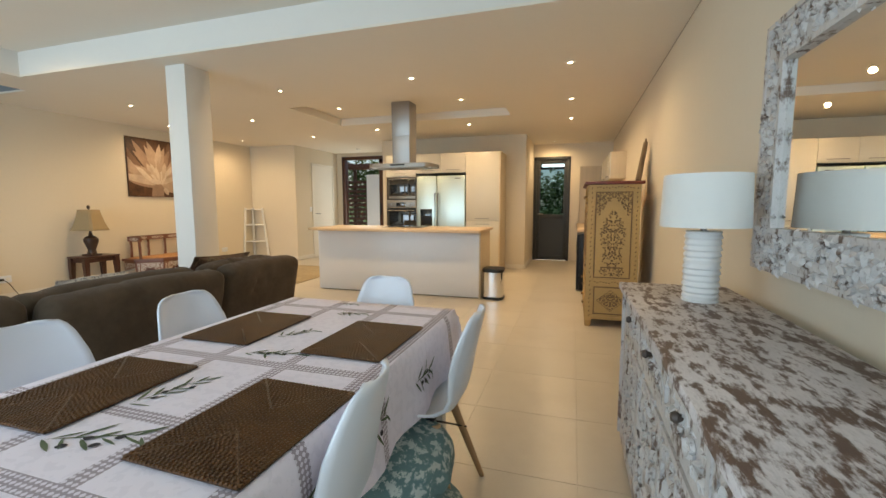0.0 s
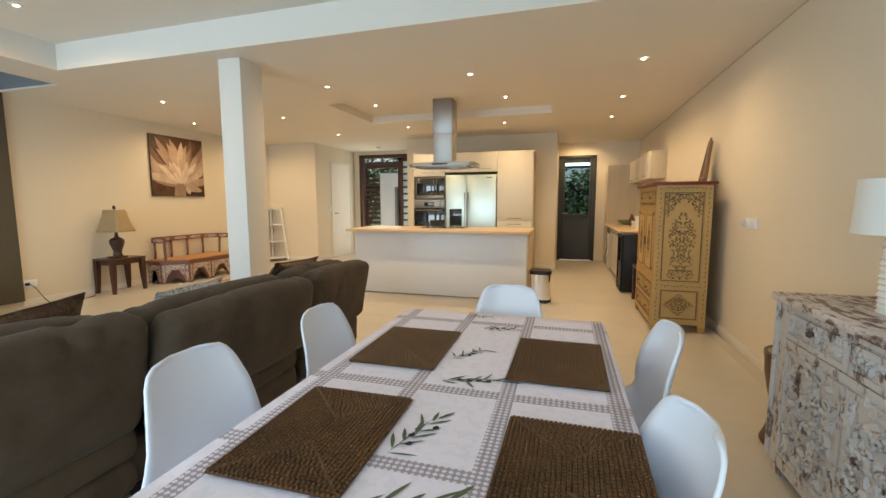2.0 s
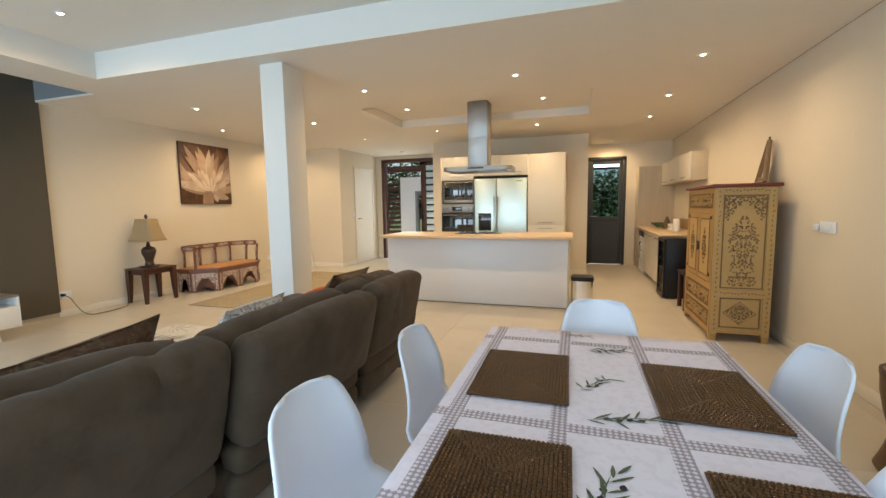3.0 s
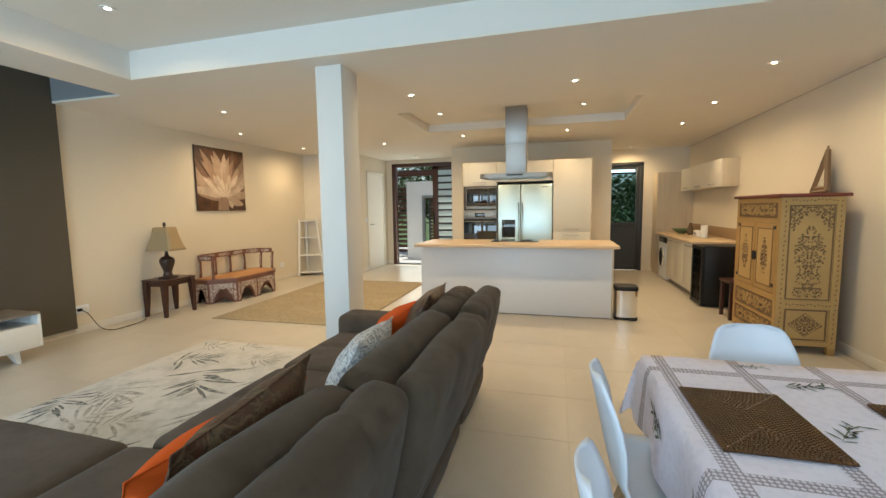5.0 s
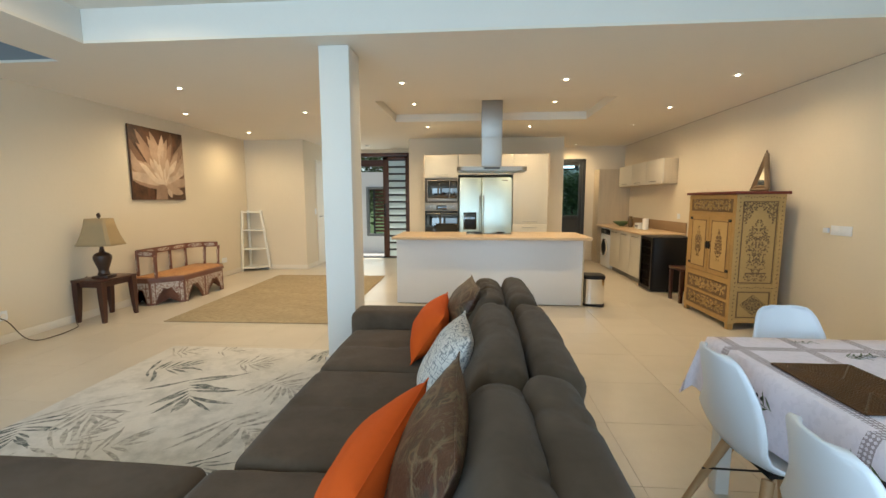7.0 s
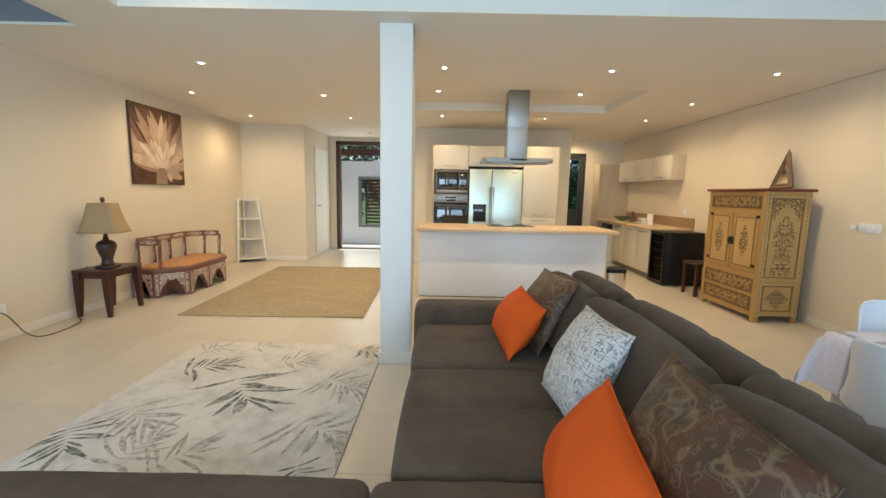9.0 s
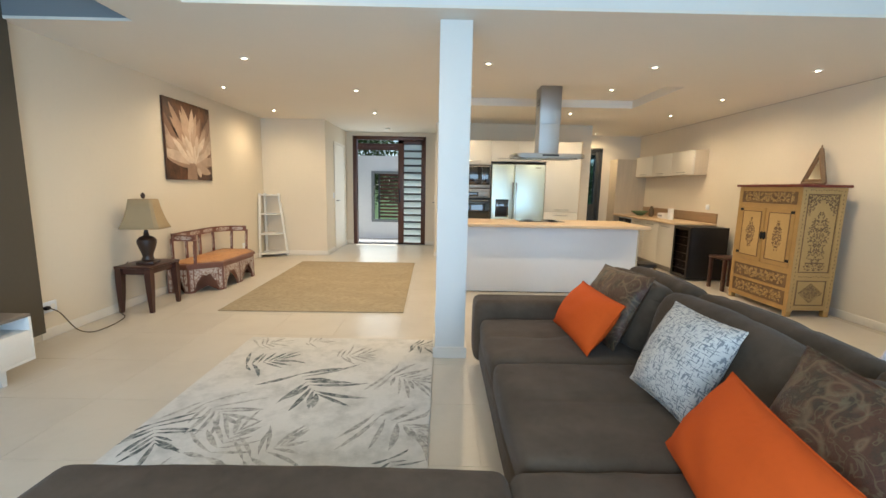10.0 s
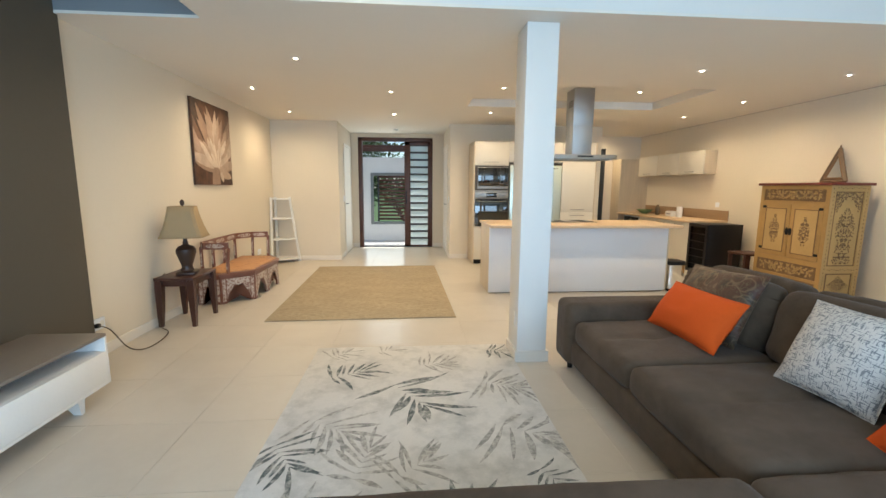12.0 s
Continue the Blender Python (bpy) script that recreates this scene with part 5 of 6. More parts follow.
PMF = lambda u, v, d=0: PM(u, v, d + 0.042)
stuff(part("frame_carving", carving(PMF, lambda u, v: not (abs(u) < hm - fw + 0.02 and fw - 0.02 < v < hh - fw + 0.02) and 0.02 < v < hh - 0.02 and abs(u) < hm - 0.02, hm * 2, hh, 260, 0.056, 0.013, 77), WASHED, mir))

drum = thing("wooden_drum", pose(0.470, 2.51, 0) @ Matrix.Diagonal((1, 1, 0.80, 1)), "dark brown carved wooden floor drum beside the sideboard", "drum")
WOODY = mat("varnished_brown_wood", (0.105, 0.050, 0.016), 0.45, var=0.3, scale=7, stretch=(1, 1, 3), bump=0.3, bump_scale=90)
part("shell", lathe([(0.0001, 0.0), (0.150, 0.0), (0.158, 0.02), (0.140, 0.08), (0.120, 0.17), (0.118, 0.24), (0.138, 0.34), (0.156, 0.46), (0.160, 0.56), (0.152, 0.585), (0.0001, 0.586)], 36), WOODY, drum)
part("rim", lathe([(0.155, 0.565), (0.164, 0.57), (0.164, 0.597), (0.150, 0.600), (0.150, 0.592)], 36), DARK_WOOD, drum)
part("skin", lathe([(0.0001, 0.597), (0.149, 0.595), (0.149, 0.588)], 36), mat("drum_skin", (0.42, 0.34, 0.22), 0.7, var=0.15, scale=9), drum)

# switch plate on the long wall
sw = thing("light_switch", pose(0, 0, 0), "white plastic switch plate on the cream wall", "switch")
part("plate", box(EX - 0.009, EX - 0.0005, 3.85, 4.06, 1.015, 1.10, 0.003), WHITE, sw)
part("rocker", box(EX - 0.013, EX - 0.009, 3.97, 4.02, 1.035, 1.08, 0.002), WHITE, sw)
part("rocker", box(EX - 0.013, EX - 0.009, 3.90, 3.95, 1.035, 1.08, 0.002), WHITE, sw)
part("thermostat", box(EX - 0.022, EX - 0.0005, 4.075, 4.13, 1.03, 1.075, 0.004), WHITE, sw)

# ---- kitchen ----
IX0, IX1, IY0, IY1, IZ = -3.45, -1.10, 5.31, 5.93, 0.885
isl = thing("kitchen_island", pose(0, 0, 0), "kitchen island with pale grey panels and an oak-look side", "island")
part("front_panel", box(IX0, IX1 - 0.02, IY0, IY0 + 0.02, 0.012, IZ - 0.035, 0.002), PANEL, isl)
part("body", box(IX0 + 0.02, IX1 - 0.022, IY0 + 0.022, IY1, 0.06, IZ - 0.036), CABINET, isl)
part("plinth", box(IX0 + 0.03, IX1 - 0.04, IY0 + 0.03, IY1 - 0.04, 0.0, 0.06), BLACK, isl)
part("side_panel", box(IX0, IX0 + 0.02, IY0 + 0.021, IY1, 0.0, IZ - 0.035, 0.002), OAK, isl, "pale oak-look side panel")
part("side_panel", box(IX1 - 0.02, IX1, IY0, IY1, 0.0, IZ - 0.035, 0.002), OAK, isl, "pale oak-look side panel")
wt = thing("island_worktop", pose(0, 0, 0), "light wood-look worktop resting on the island", "worktop")
part("slab", box(IX0 - 0.02, IX1 + 0.035, 5.09, 5.97, IZ - 0.034, IZ, 0.006), WORKTOP, wt)
hob = thing("glass_hob", pose(-2.27, 5.74, IZ), "black glass cooking hob set in the island worktop", "hob")
part("glass", box(-0.30, 0.30, -0.20, 0.20, 0.0005, 0.006, 0.002), BLACK_GLASS, hob)
for x, y, r in ((-0.15, 0.08, 0.08), (0.15, 0.08, 0.10), (-0.15, -0.1, 0.07), (0.15, -0.1, 0.07)):
    part("zone", lathe([(r, 0.0062), (r, 0.0066), (r - 0.004, 0.0066), (r - 0.004, 0.0062)], 32, at=(x, y, 0)), STEEL, hob)

hood = thing("extractor_hood", pose(-2.248, 5.63, 0), "stainless steel island extractor hood hanging from the ceiling", "hood")
part("chimney", box(-0.125, 0.125, -0.125, 0.125, 1.747, CZ + 0.104, 0.003), HOOD_STEEL, hood)
part("chimney_sleeve", box(-0.130, 0.130, -0.130, 0.130, 2.12, CZ + 0.103, 0.003), HOOD_STEEL, hood)
bm = bmesh.new()
for k in range(4):
    box(-0.132, -0.1305, -0.10, 0.05, 2.35 + k * 0.022, 2.36 + k * 0.022, bm=bm)
part("vent_slots", bm, BLACK, hood)
outl = []
for cx, cy, a0 in ((0.362, 0.17, 0), (-0.362, 0.17, 90), (-0.362, -0.17, 180), (0.362, -0.17, 270)):
    for k in range(7):
        a = radians(a0 + k * 15)
        outl.append((cx + 0.08 * math.cos(a), cy + 0.08 * math.sin(a)))
part("canopy", slab(outl, 1.70, 1.748, bevel=0.006), STEEL, hood)
part("filter", box(-0.34, -0.01, -0.19, 0.19, 1.690, 1.6995), STEEL, hood)
part("filter", box(0.01, 0.34, -0.19, 0.19, 1.690, 1.6995), STEEL, hood)
part("control_strip", box(-0.10, 0.10, -0.253, -0.2505, 1.715, 1.735), BLACK, hood)
for x, y in ((-0.40, -0.1), (0.40, -0.1)):
    part("hood_lamp", lathe([(0.022, 1.6995), (0.022, 1.692)], 16, at=(x, y, 0)), WHITE, hood)

CY0, CY1 = 7.36, 7.98


def handle(parent, x0, x1, y, z, vertical=False):
    pts = [(x0, y, z), (x0, y - 0.03, z), (x1, y - 0.03, z), (x1, y, z)]
    part("handle", tube(pts, 0.005, 8), STEEL, parent)


tower = thing("oven_cabinet", pose(0, 0, 0), "tall cream kitchen cabinet housing microwave and oven", "cabinet", "tall kitchen cabinets")
T0, T1 = -3.35, -2.745
part("body", box(T0 + 0.018, T1, CY0 + 0.02, CY1, 0.08, 2.10), CABINET, tower)
part("side_panel", box(T0, T0 + 0.018, CY0, CY1, 0.0, 2.105, 0.001), OAK, tower, "pale oak-look side panel")
part("plinth", box(T0 + 0.02, T1, CY0 + 0.06, CY1, 0, 0.08), BLACK, tower)
d1 = part("door", box(T0 + 0.02, T1 - 0.003, CY0, CY0 + 0.018, 1.705, 2.10, 0.002), CABINET, tower)
handle(d1, -3.17, -2.93, CY0, 1.76)
d2 = part("door", box(T0 + 0.02, T1 - 0.003, CY0, CY0 + 0.018, 0.085, 0.665, 0.002), CABINET, tower)
handle(d2, -3.17, -2.93, CY0, 0.61)
part("niche", box(T0 + 0.02, T1 - 0.003, CY0 + 0.008, CY0 + 0.018, 1.285, 1.70), mat("dark_niche", (0.06, 0.045, 0.03), 0.5), tower)

mw = thing("microwave", pose(0, 0, 0), "built-in microwave oven with black glass door and steel trim", "microwave")
part("body", box(-3.285, -2.755, CY0 - 0.004, CY0 + 0.006, 1.305, 1.675, 0.002), STEEL, mw)
part("door_glass", box(-3.275, -2.90, CY0 - 0.012, CY0 - 0.0045, 1.36, 1.665, 0.003), BLACK_GLASS, mw)
part("control_panel", box(-2.895, -2.762, CY0 - 0.012, CY0 - 0.0045, 1.36, 1.665, 0.003), BLACK_GLASS, mw)
part("handle_rail", box(-3.275, -2.762, CY0 - 0.014, CY0 - 0.0045, 1.312, 1.35, 0.004), STEEL, mw)
ov = thing("built_in_oven", pose(0, 0, 0), "built-in steel and black glass oven under the microwave", "oven")
part("control_panel", box(-3.325, -2.75, CY0 - 0.016, CY0 - 0.0005, 1.145, 1.275, 0.003), STEEL, ov)
part("display", box(-3.13, -2.95, CY0 - 0.019, CY0 - 0.0165, 1.165, 1.24, 0.001), BLACK_GLASS, ov)
for x in (-3.24, -2.84):
    part("knob", put(lathe([(0.022, 0), (0.020, 0.02), (0.0001, 0.021)], 20), Matrix.Translation((x, CY0 - 0.016, 1.205)) @ pose(0, 0, 0, 90, 0, 0)), STEEL, ov)
od = part("door", box(-3.325, -2.75, CY0 - 0.016, CY0 - 0.0005, 0.67, 1.14, 0.003), BLACK_GLASS, ov)
part("handle", tube([(-3.29, CY0 - 0.016, 1.095), (-3.29, CY0 - 0.05, 1.095), (-2.785, CY0 - 0.05, 1.095), (-2.785, CY0 - 0.016, 1.095)], 0.009, 10), STEEL, od)

over_c = thing("overhead_cabinet", pose(0, 0, 0), "cream overhead cabinet above the refrigerator", "cabinet", "tall kitchen cabinets")
part("body", box(-2.743, -1.815, CY0 + 0.02, CY1, 1.76, 2.10), CABINET, over_c)
for x0, x1 in ((-2.741, -2.28), (-2.277, -1.817)):
    d = part("door", box(x0, x1, CY0, CY0 + 0.018, 1.765, 2.10, 0.002), CABINET, over_c)
    handle(d, (x0 + x1) / 2 - 0.12, (x0 + x1) / 2 + 0.12, CY0, 1.81)
fr = thing("refrigerator", pose(0, 0, 0), "side-by-side stainless steel refrigerator with ice dispenser", "refrigerator")
part("body", box(-2.728, -1.822, CY0 + 0.045, CY1, 0.02, 1.72, 0.004), mat("grey_casing", (0.18, 0.18, 0.18), 0.5), fr)
fl_ = part("freezer_door", box(-2.728, -2.345, CY0 - 0.02, CY0 + 0.04, 0.05, 1.715, 0.012, 3), FRIDGE_STEEL, fr)
fr_ = part("fridge_door", box(-2.339, -1.822, CY0 - 0.02, CY0 + 0.04, 0.05, 1.715, 0.012, 3), FRIDGE_STEEL, fr)
for p_, x in ((fl_, -2.372), (fr_, -2.312)):
    part("handle", tube([(x, CY0 - 0.02, 1.40), (x, CY0 - 0.065, 1.40), (x, CY0 - 0.065, 0.55), (x, CY0 - 0.02, 0.55)], 0.011, 10), STEEL, p_)
part("dispenser", box(-2.655, -2.43, CY0 - 0.024, CY0 - 0.0205, 0.82, 1.12, 0.004), BLACK_GLASS, fl_, "black ice and water dispenser")
part("dispenser_recess", box(-2.635, -2.45, CY0 - 0.0265, CY0 - 0.0243, 0.84, 1.0, 0.002), BLACK, fl_)
part("badge", box(-2.0, -1.9, CY0 - 0.0215, CY0 - 0.0203, 1.655, 1.665), BLACK, fr_)
pan = thing("pantry_cabinet", pose(0, 0, 0), "tall cream pantry cabinet beside the refrigerator", "cabinet", "tall kitchen cabinets")
part("body", box(-1.812, -1.222, CY0 + 0.02, CY1, 0.08, 2.10), CABINET, pan)
part("plinth", box(-1.812, -1.222, CY0 + 0.06, CY1, 0, 0.08), BLACK, pan)
part("side_panel", box(-1.222, -1.204, CY0, CY1, 0, 2.105, 0.001), OAK, pan, "pale oak-look side panel")
d = part("door", box(-1.81, -1.224, CY0, CY0 + 0.018, 0.915, 2.10, 0.002), CABINET, pan)
handle(d, -1.64, -1.40, CY0, 0.96)
d = part("door", box(-1.81, -1.224, CY0, CY0 + 0.018, 0.085, 0.91, 0.002), CABINET, pan)
handle(d, -1.64, -1.40, CY0, 0.86)

bn = thing("pedal_bin", pose(-0.950, 5.44, 0), "stainless steel pedal bin with black lid and base", "bin")
part("can", lathe([(0.125, 0.03), (0.125, 0.345)], 32, square=4.5), CHROME, bn)
part("base", lathe([(0.132, 0), (0.132, 0.03)], 32, square=4.5), BLACK, bn)
part("lid", lathe([(0.132, 0.345), (0.134, 0.375), (0.124, 0.392), (0.06, 0.40), (0.0001, 0.401)], 32, square=4.5), BLACK, bn)
part("pedal", box(0.02, 0.10, -0.175, -0.125, 0.005, 0.018, 0.004), BLACK, bn)

# run along the long wall
KX = 0.105
KZ = 0.82
base = thing("base_cabinet", pose(0, 0, 0), "cream base cabinet with three doors under the worktop", "cabinet")
part("body", box(KX + 0.02, EX - 0.002, 6.68, 8.18, 0.09, KZ - 0.032), CABINET, base)
part("plinth", box(KX + 0.06, EX - 0.002, 6.68, 8.18, 0, 0.09), mat("grey_plinth", (0.20, 0.18, 0.16), 0.5), base)
for i in range(3):
    y0 = 6.68 + i * 0.5
    d = part("door", box(KX, KX + 0.018, y0 + 0.002, y0 + 0.498, 0.095, KZ - 0.04, 0.002), CABINET, base)
    part("handle", tube([(KX, y0 + 0.15, 0.74), (KX - 0.03, y0 + 0.15, 0.74), (KX - 0.03, y0 + 0.35, 0.74), (KX, y0 + 0.35, 0.74)], 0.005, 8), STEEL, d)
part("end_panel", box(KX, EX - 0.002, 6.662, 6.679, 0, KZ - 0.032), CABINET, base)
ws = thing("washing_machine", pose(0, 0, 0), "white front-loading washing machine with chrome porthole", "washer")
part("casing", box(KX + 0.012, EX - 0.01, 8.20, 8.82, 0.012, KZ - 0.04, 0.012), WHITE, ws)
part("door_ring", put(lathe([(0.16, 0), (0.175, 0.02), (0.165, 0.04), (0.135, 0.045), (0.13, 0.03)], 40), Matrix.Translation((KX + 0.012, 8.51, 0.40)) @ pose(0, 0, 0, 0, -90, 0)), CHROME, ws)
part("porthole", put(lathe([(0.0001, 0.02), (0.08, 0.03), (0.132, 0.038)], 40), Matrix.Translation((KX + 0.012, 8.51, 0.40)) @ pose(0, 0, 0, 0, -90, 0)), BLACK_GLASS, ws)
part("control_panel", box(KX + 0.006, KX + 0.0125, 8.23, 8.79, 0.66, 0.76, 0.003), BLACK, ws)
part("dial", put(lathe([(0.03, 0), (0.028, 0.02), (0.0001, 0.022)], 24), Matrix.Translation((KX + 0.006, 8.51, 0.71)) @ pose(0, 0, 0, 0, -90, 0)), STEEL, ws)
kt = thing("kitchen_worktop", pose(0, 0, 0), "light wood-look worktop along the kitchen wall", "worktop")
part("slab", box(KX - 0.04, EX - 0.001, 6.63, 9.05, KZ - 0.03, KZ, 0.005), WORKTOP, kt)
part("upstand", box(EX - 0.02, EX - 0.001, 6.63, 9.05, KZ, KZ + 0.16, 0.003), mat("brown_upstand", (0.34, 0.22, 0.12), 0.45, var=0.15, scale=6, stretch=(1, 1, 8)), kt, "darker wood upstand")
tall = thing("tall_cabinet", pose(0, 0, 0), "tall pale oak cabinet at the end of the worktop", "cabinet")
part("body", box(KX + 0.018, EX - 0.002, 9.06, KY - 0.003, 0.0, 1.955), OAK, tall)
part("door", box(KX, KX + 0.017, 9.062, KY - 0.005, 0.08, 1.955, 0.002), OAK, tall)
wc = thing("wall_cabinet", pose(0, 0, 0), "pale oak wall cabinet with cream doors over the worktop", "cabinet")
part("body", box(0.523, EX - 0.001, 7.02, 9.055, 1.585, 1.985, 0.002), OAK, wc)
for i in range(3):
    y0 = 7.02 + i * 0.678
    d = part("door", box(0.505, 0.522, y0 + 0.002, y0 + 0.676, 1.587, 1.983, 0.002), CABINET, wc)
    part("handle", tube([(0.505, y0 + 0.24, 1.63), (0.475, y0 + 0.24, 1.63), (0.475, y0 + 0.44, 1.63), (0.505, y0 + 0.44, 1.63)], 0.005, 8), STEEL, d)
wf = thing("wine_cooler", pose(0, 0, 0), "black wine cooler with tinted glass door and shelves", "wine cooler")
part("casing", box(0.10, 0.64, 6.19, 6.62, 0.015, 0.795, 0.006), BLACK, wf)
bm = frame_bars(plane((0.10, 6.405, 0.02), (0, -1, 0), (0, 0, 1)), -0.213, 0.213, 0.0, 0.77, 0.045, 0.035)
wd = part("door_frame", bm, BLACK, wf)
part("glass", box(0.072, 0.080, 6.237, 6.573, 0.066, 0.744), glass("smoked_glass", (0.45, 0.45, 0.46)), wd)
for i in range(5):
    part("shelf", box(0.0805, 0.0975, 6.24, 6.57, 0.15 + i * 0.12, 0.158 + i * 0.12), STEEL, wf)
bowl = thing("glass_bowl", pose(0.42, 8.55, KZ), "green glass bowl on the worktop", "bowl")
part("bowl", lathe([(0.05, 0.0), (0.06, 0.008), (0.13, 0.05), (0.17, 0.085), (0.165, 0.085), (0.12, 0.05), (0.05, 0.014), (0.0001, 0.012)], 36), mat("green_glass", (0.16, 0.26, 0.13), 0.15, var=0.1, coat=0.5), bowl)
vase_ = thing("wooden_vase", pose(0.45, 8.15, KZ), "small dark wooden vase on the worktop", "vase")
part("body", lathe([(0.0001, 0), (0.035, 0.0), (0.05, 0.06), (0.045, 0.13), (0.02, 0.17), (0.026, 0.20), (0.0001, 0.20)], 24), mat("olive_wood", (0.15, 0.10, 0.05), 0.5, var=0.3), vase_)
bx = thing("tissue_box", pose(0.46, 7.72, KZ), "small white box on the worktop", "box")
part("box", box(-0.06, 0.06, -0.09, 0.09, 0, 0.10, 0.004), WHITE_PAINT, bx)
part("print_bar", box(-0.0615, -0.0603, -0.06, 0.06, 0.035, 0.065), mat("grey_print", (0.3, 0.3, 0.32), 0.6), bx)
roll = thing("paper_roll", pose(0.46, 7.48, KZ), "white paper towel roll standing on the worktop", "paper roll")
part("roll", lathe([(0.0001, 0), (0.05, 0), (0.05, 0.19), (0.018, 0.19), (0.018, 0.17), (0.0001, 0.17)], 28), WHITE_PAINT, roll)
sk = thing("wall_socket", pose(0, 0, 0), "white plastic socket over the worktop", "socket")
part("plate", box(EX - 0.008, EX - 0.0005, 6.86, 6.95, 1.03, 1.11, 0.003), WHITE, sk)
sk2 = thing("light_switch", pose(0, 0, 0), "white plastic switch plate on the entrance pier", "switch")
part("plate", box(PIER_W - 0.008, PIER_W - 0.0005, 8.12, 8.20, 1.05, 1.16, 0.003), WHITE, sk2)
part("rocker", box(PIER_W - 0.011, PIER_W - 0.008, 8.145, 8.175, 1.08, 1.13, 0.001), WHITE, sk2)

# ---- west side of the living room ----
RUG0 = (-5.19, -3.63, 1.45, 3.565)
rug = thing("leaf_rug", pose((RUG0[0] + RUG0[1]) / 2, (RUG0[2] + RUG0[3]) / 2, 0), "pale grey rug with dark grey-green palm leaf pattern", "rug")
rw, rl = (RUG0[1] - RUG0[0]) / 2, (RUG0[3] - RUG0[2]) / 2
part("rug_base", box(-rw, rw, -rl, rl, 0.0005, 0.012, 0.004), RUG, rug)


def frond(u, v, turn, size, n, seed, material):
    rnd = random.Random(seed)
    bm = bmesh.new()

    def leaflet(a0, b0, ang, ln, wd):
        pts = []
        bend = rnd.uniform(-0.25, 0.25)
        for t_, w_ in ((0, 0.1), (0.25, 0.75), (0.55, 1), (0.82, 0.6), (1, 0), (0.82, -0.6), (0.55, -1), (0.25, -0.75), (0, -0.1)):
            aa = ang + bend * t_
            x, y = a0 + t_ * ln * math.cos(aa) - w_ * wd * math.sin(aa), b0 + t_ * ln * math.sin(aa) + w_ * wd * math.cos(aa)
            ca, sa = math.cos(radians(turn)), math.sin(radians(turn))
            p = Vector((u + size * (x * ca - y * sa), v + size * (x * sa + y * ca), 0.0128 + 0.0004 * rnd.random()))
            p.x, p.y = min(max(p.x, -rw + 0.004), rw - 0.004), min(max(p.y, -rl + 0.004), rl - 0.004)
            pts.append(bm.verts.new(p))
        bm.faces.new(pts)
    n = n + 3
    for k in range(n):
        t_ = k / (n - 1)
        for s in (-1, 1):
            if rnd.random() < 0.88:
                leaflet(-0.25 + 0.5 * t_, 0, s * (1.5 - 1.1 * t_) + rnd.uniform(-0.12, 0.12), (0.62 - 0.18 * abs(t_ - 0.4)) * rnd.uniform(0.5, 1.15), rnd.uniform(0.022, 0.038))
    part("leaf_motif", bm, material, rug, smooth=0)


FR = [(-0.47, 0.54, 26, 0.44, 4, 1), (-0.04, 0.22, -55, 0.66, 5, 1), (0.135, 0.68, 13, 0.36, 4, 0), (0.68, 0.90, -30, 0.32, 4, 1), (0.57, 0.32, -24, 0.46, 5, 0), (0.58, -0.22, -30, 0.58, 5, 0),
      (0.62, -0.60, -60, 0.26, 3, 1), (-0.50, -0.10, -33, 0.46, 4, 0), (-0.66, -0.36, -55, 0.42, 4, 1), (-0.26, -0.44, 75, 0.46, 4, 0), (-0.02, -0.50, 40, 0.42, 4, 0), (-0.58, 0.90, 40, 0.30, 3, 0), (-0.22, 0.96, 20, 0.26, 3, 0),
      (0.15, -0.85, 70, 0.46, 5, 1), (-0.5, -0.82, 20, 0.46, 5, 0), (0.6, -0.9, 150, 0.42, 4, 0)]
for k, (u, v, tn, sz, n, dark) in enumerate(FR):
    frond(u, v, tn, sz, n, 300 + k, LEAF_TEAL if dark else LEAF_GREY)

jute = thing("jute_rug", pose(-4.95, 5.76, 0, 0, 0, 1.2), "flat woven beige jute rug on the tiled floor", "rug")
part("weave", box(-0.955, 0.955, -1.42, 1.42, 0.0005, 0.010, 0.003), JUTE, jute)
for s in (-1, 1):
    part("hem", box(-0.957, 0.957, s * 1.42 - 0.012, s * 1.42 + 0.012, 0.0005, 0.0125, 0.003), JUTE, jute)

# media unit
tv = thing("media_unit", pose(0, 0, 0), "low white media unit with grey-brown top and open shelf", "media unit")
UX0, UX1, UY0, UY1 = -6.72, -6.28, 0.95, 2.79
GREYWOOD = mat("grey_brown_veneer", (0.22, 0.19, 0.165), 0.45, var=0.15, scale=6, stretch=(6, 1, 1))
part("top", box(UX0, UX1, UY0, UY1, 0.422, 0.442, 0.003), GREYWOOD, tv, "grey-brown wood veneer top")
part("bottom", box(UX0, UX1, UY0, UY1, 0.128, 0.146, 0.002), WHITE_PAINT, tv)
part("side", box(UX0, UX1, UY1 - 0.02, UY1, 0.146, 0.422, 0.002), WHITE_PAINT, tv)
part("side", box(UX0, UX1, UY0, UY0 + 0.02, 0.146, 0.422, 0.002), WHITE_PAINT, tv)
part("back", box(UX0, UX0 + 0.012, UY0 + 0.02, UY1 - 0.02, 0.146, 0.422), WHITE_PAINT, tv)
part("shelf", box(UX0 + 0.012, UX1 - 0.02, UY0 + 0.02, UY1 - 0.02, 0.322, 0.334), WHITE_PAINT, tv)
for i in range(2):
    y0 = UY0 + 0.02 + i * (UY1 - UY0 - 0.04) / 2
    part("drawer_front", box(UX1 - 0.018, UX1 + 0.002, y0 + 0.001, y0 + (UY1 - UY0 - 0.04) / 2 - 0.001, 0.148, 0.334, 0.002), WHITE_PAINT, tv)
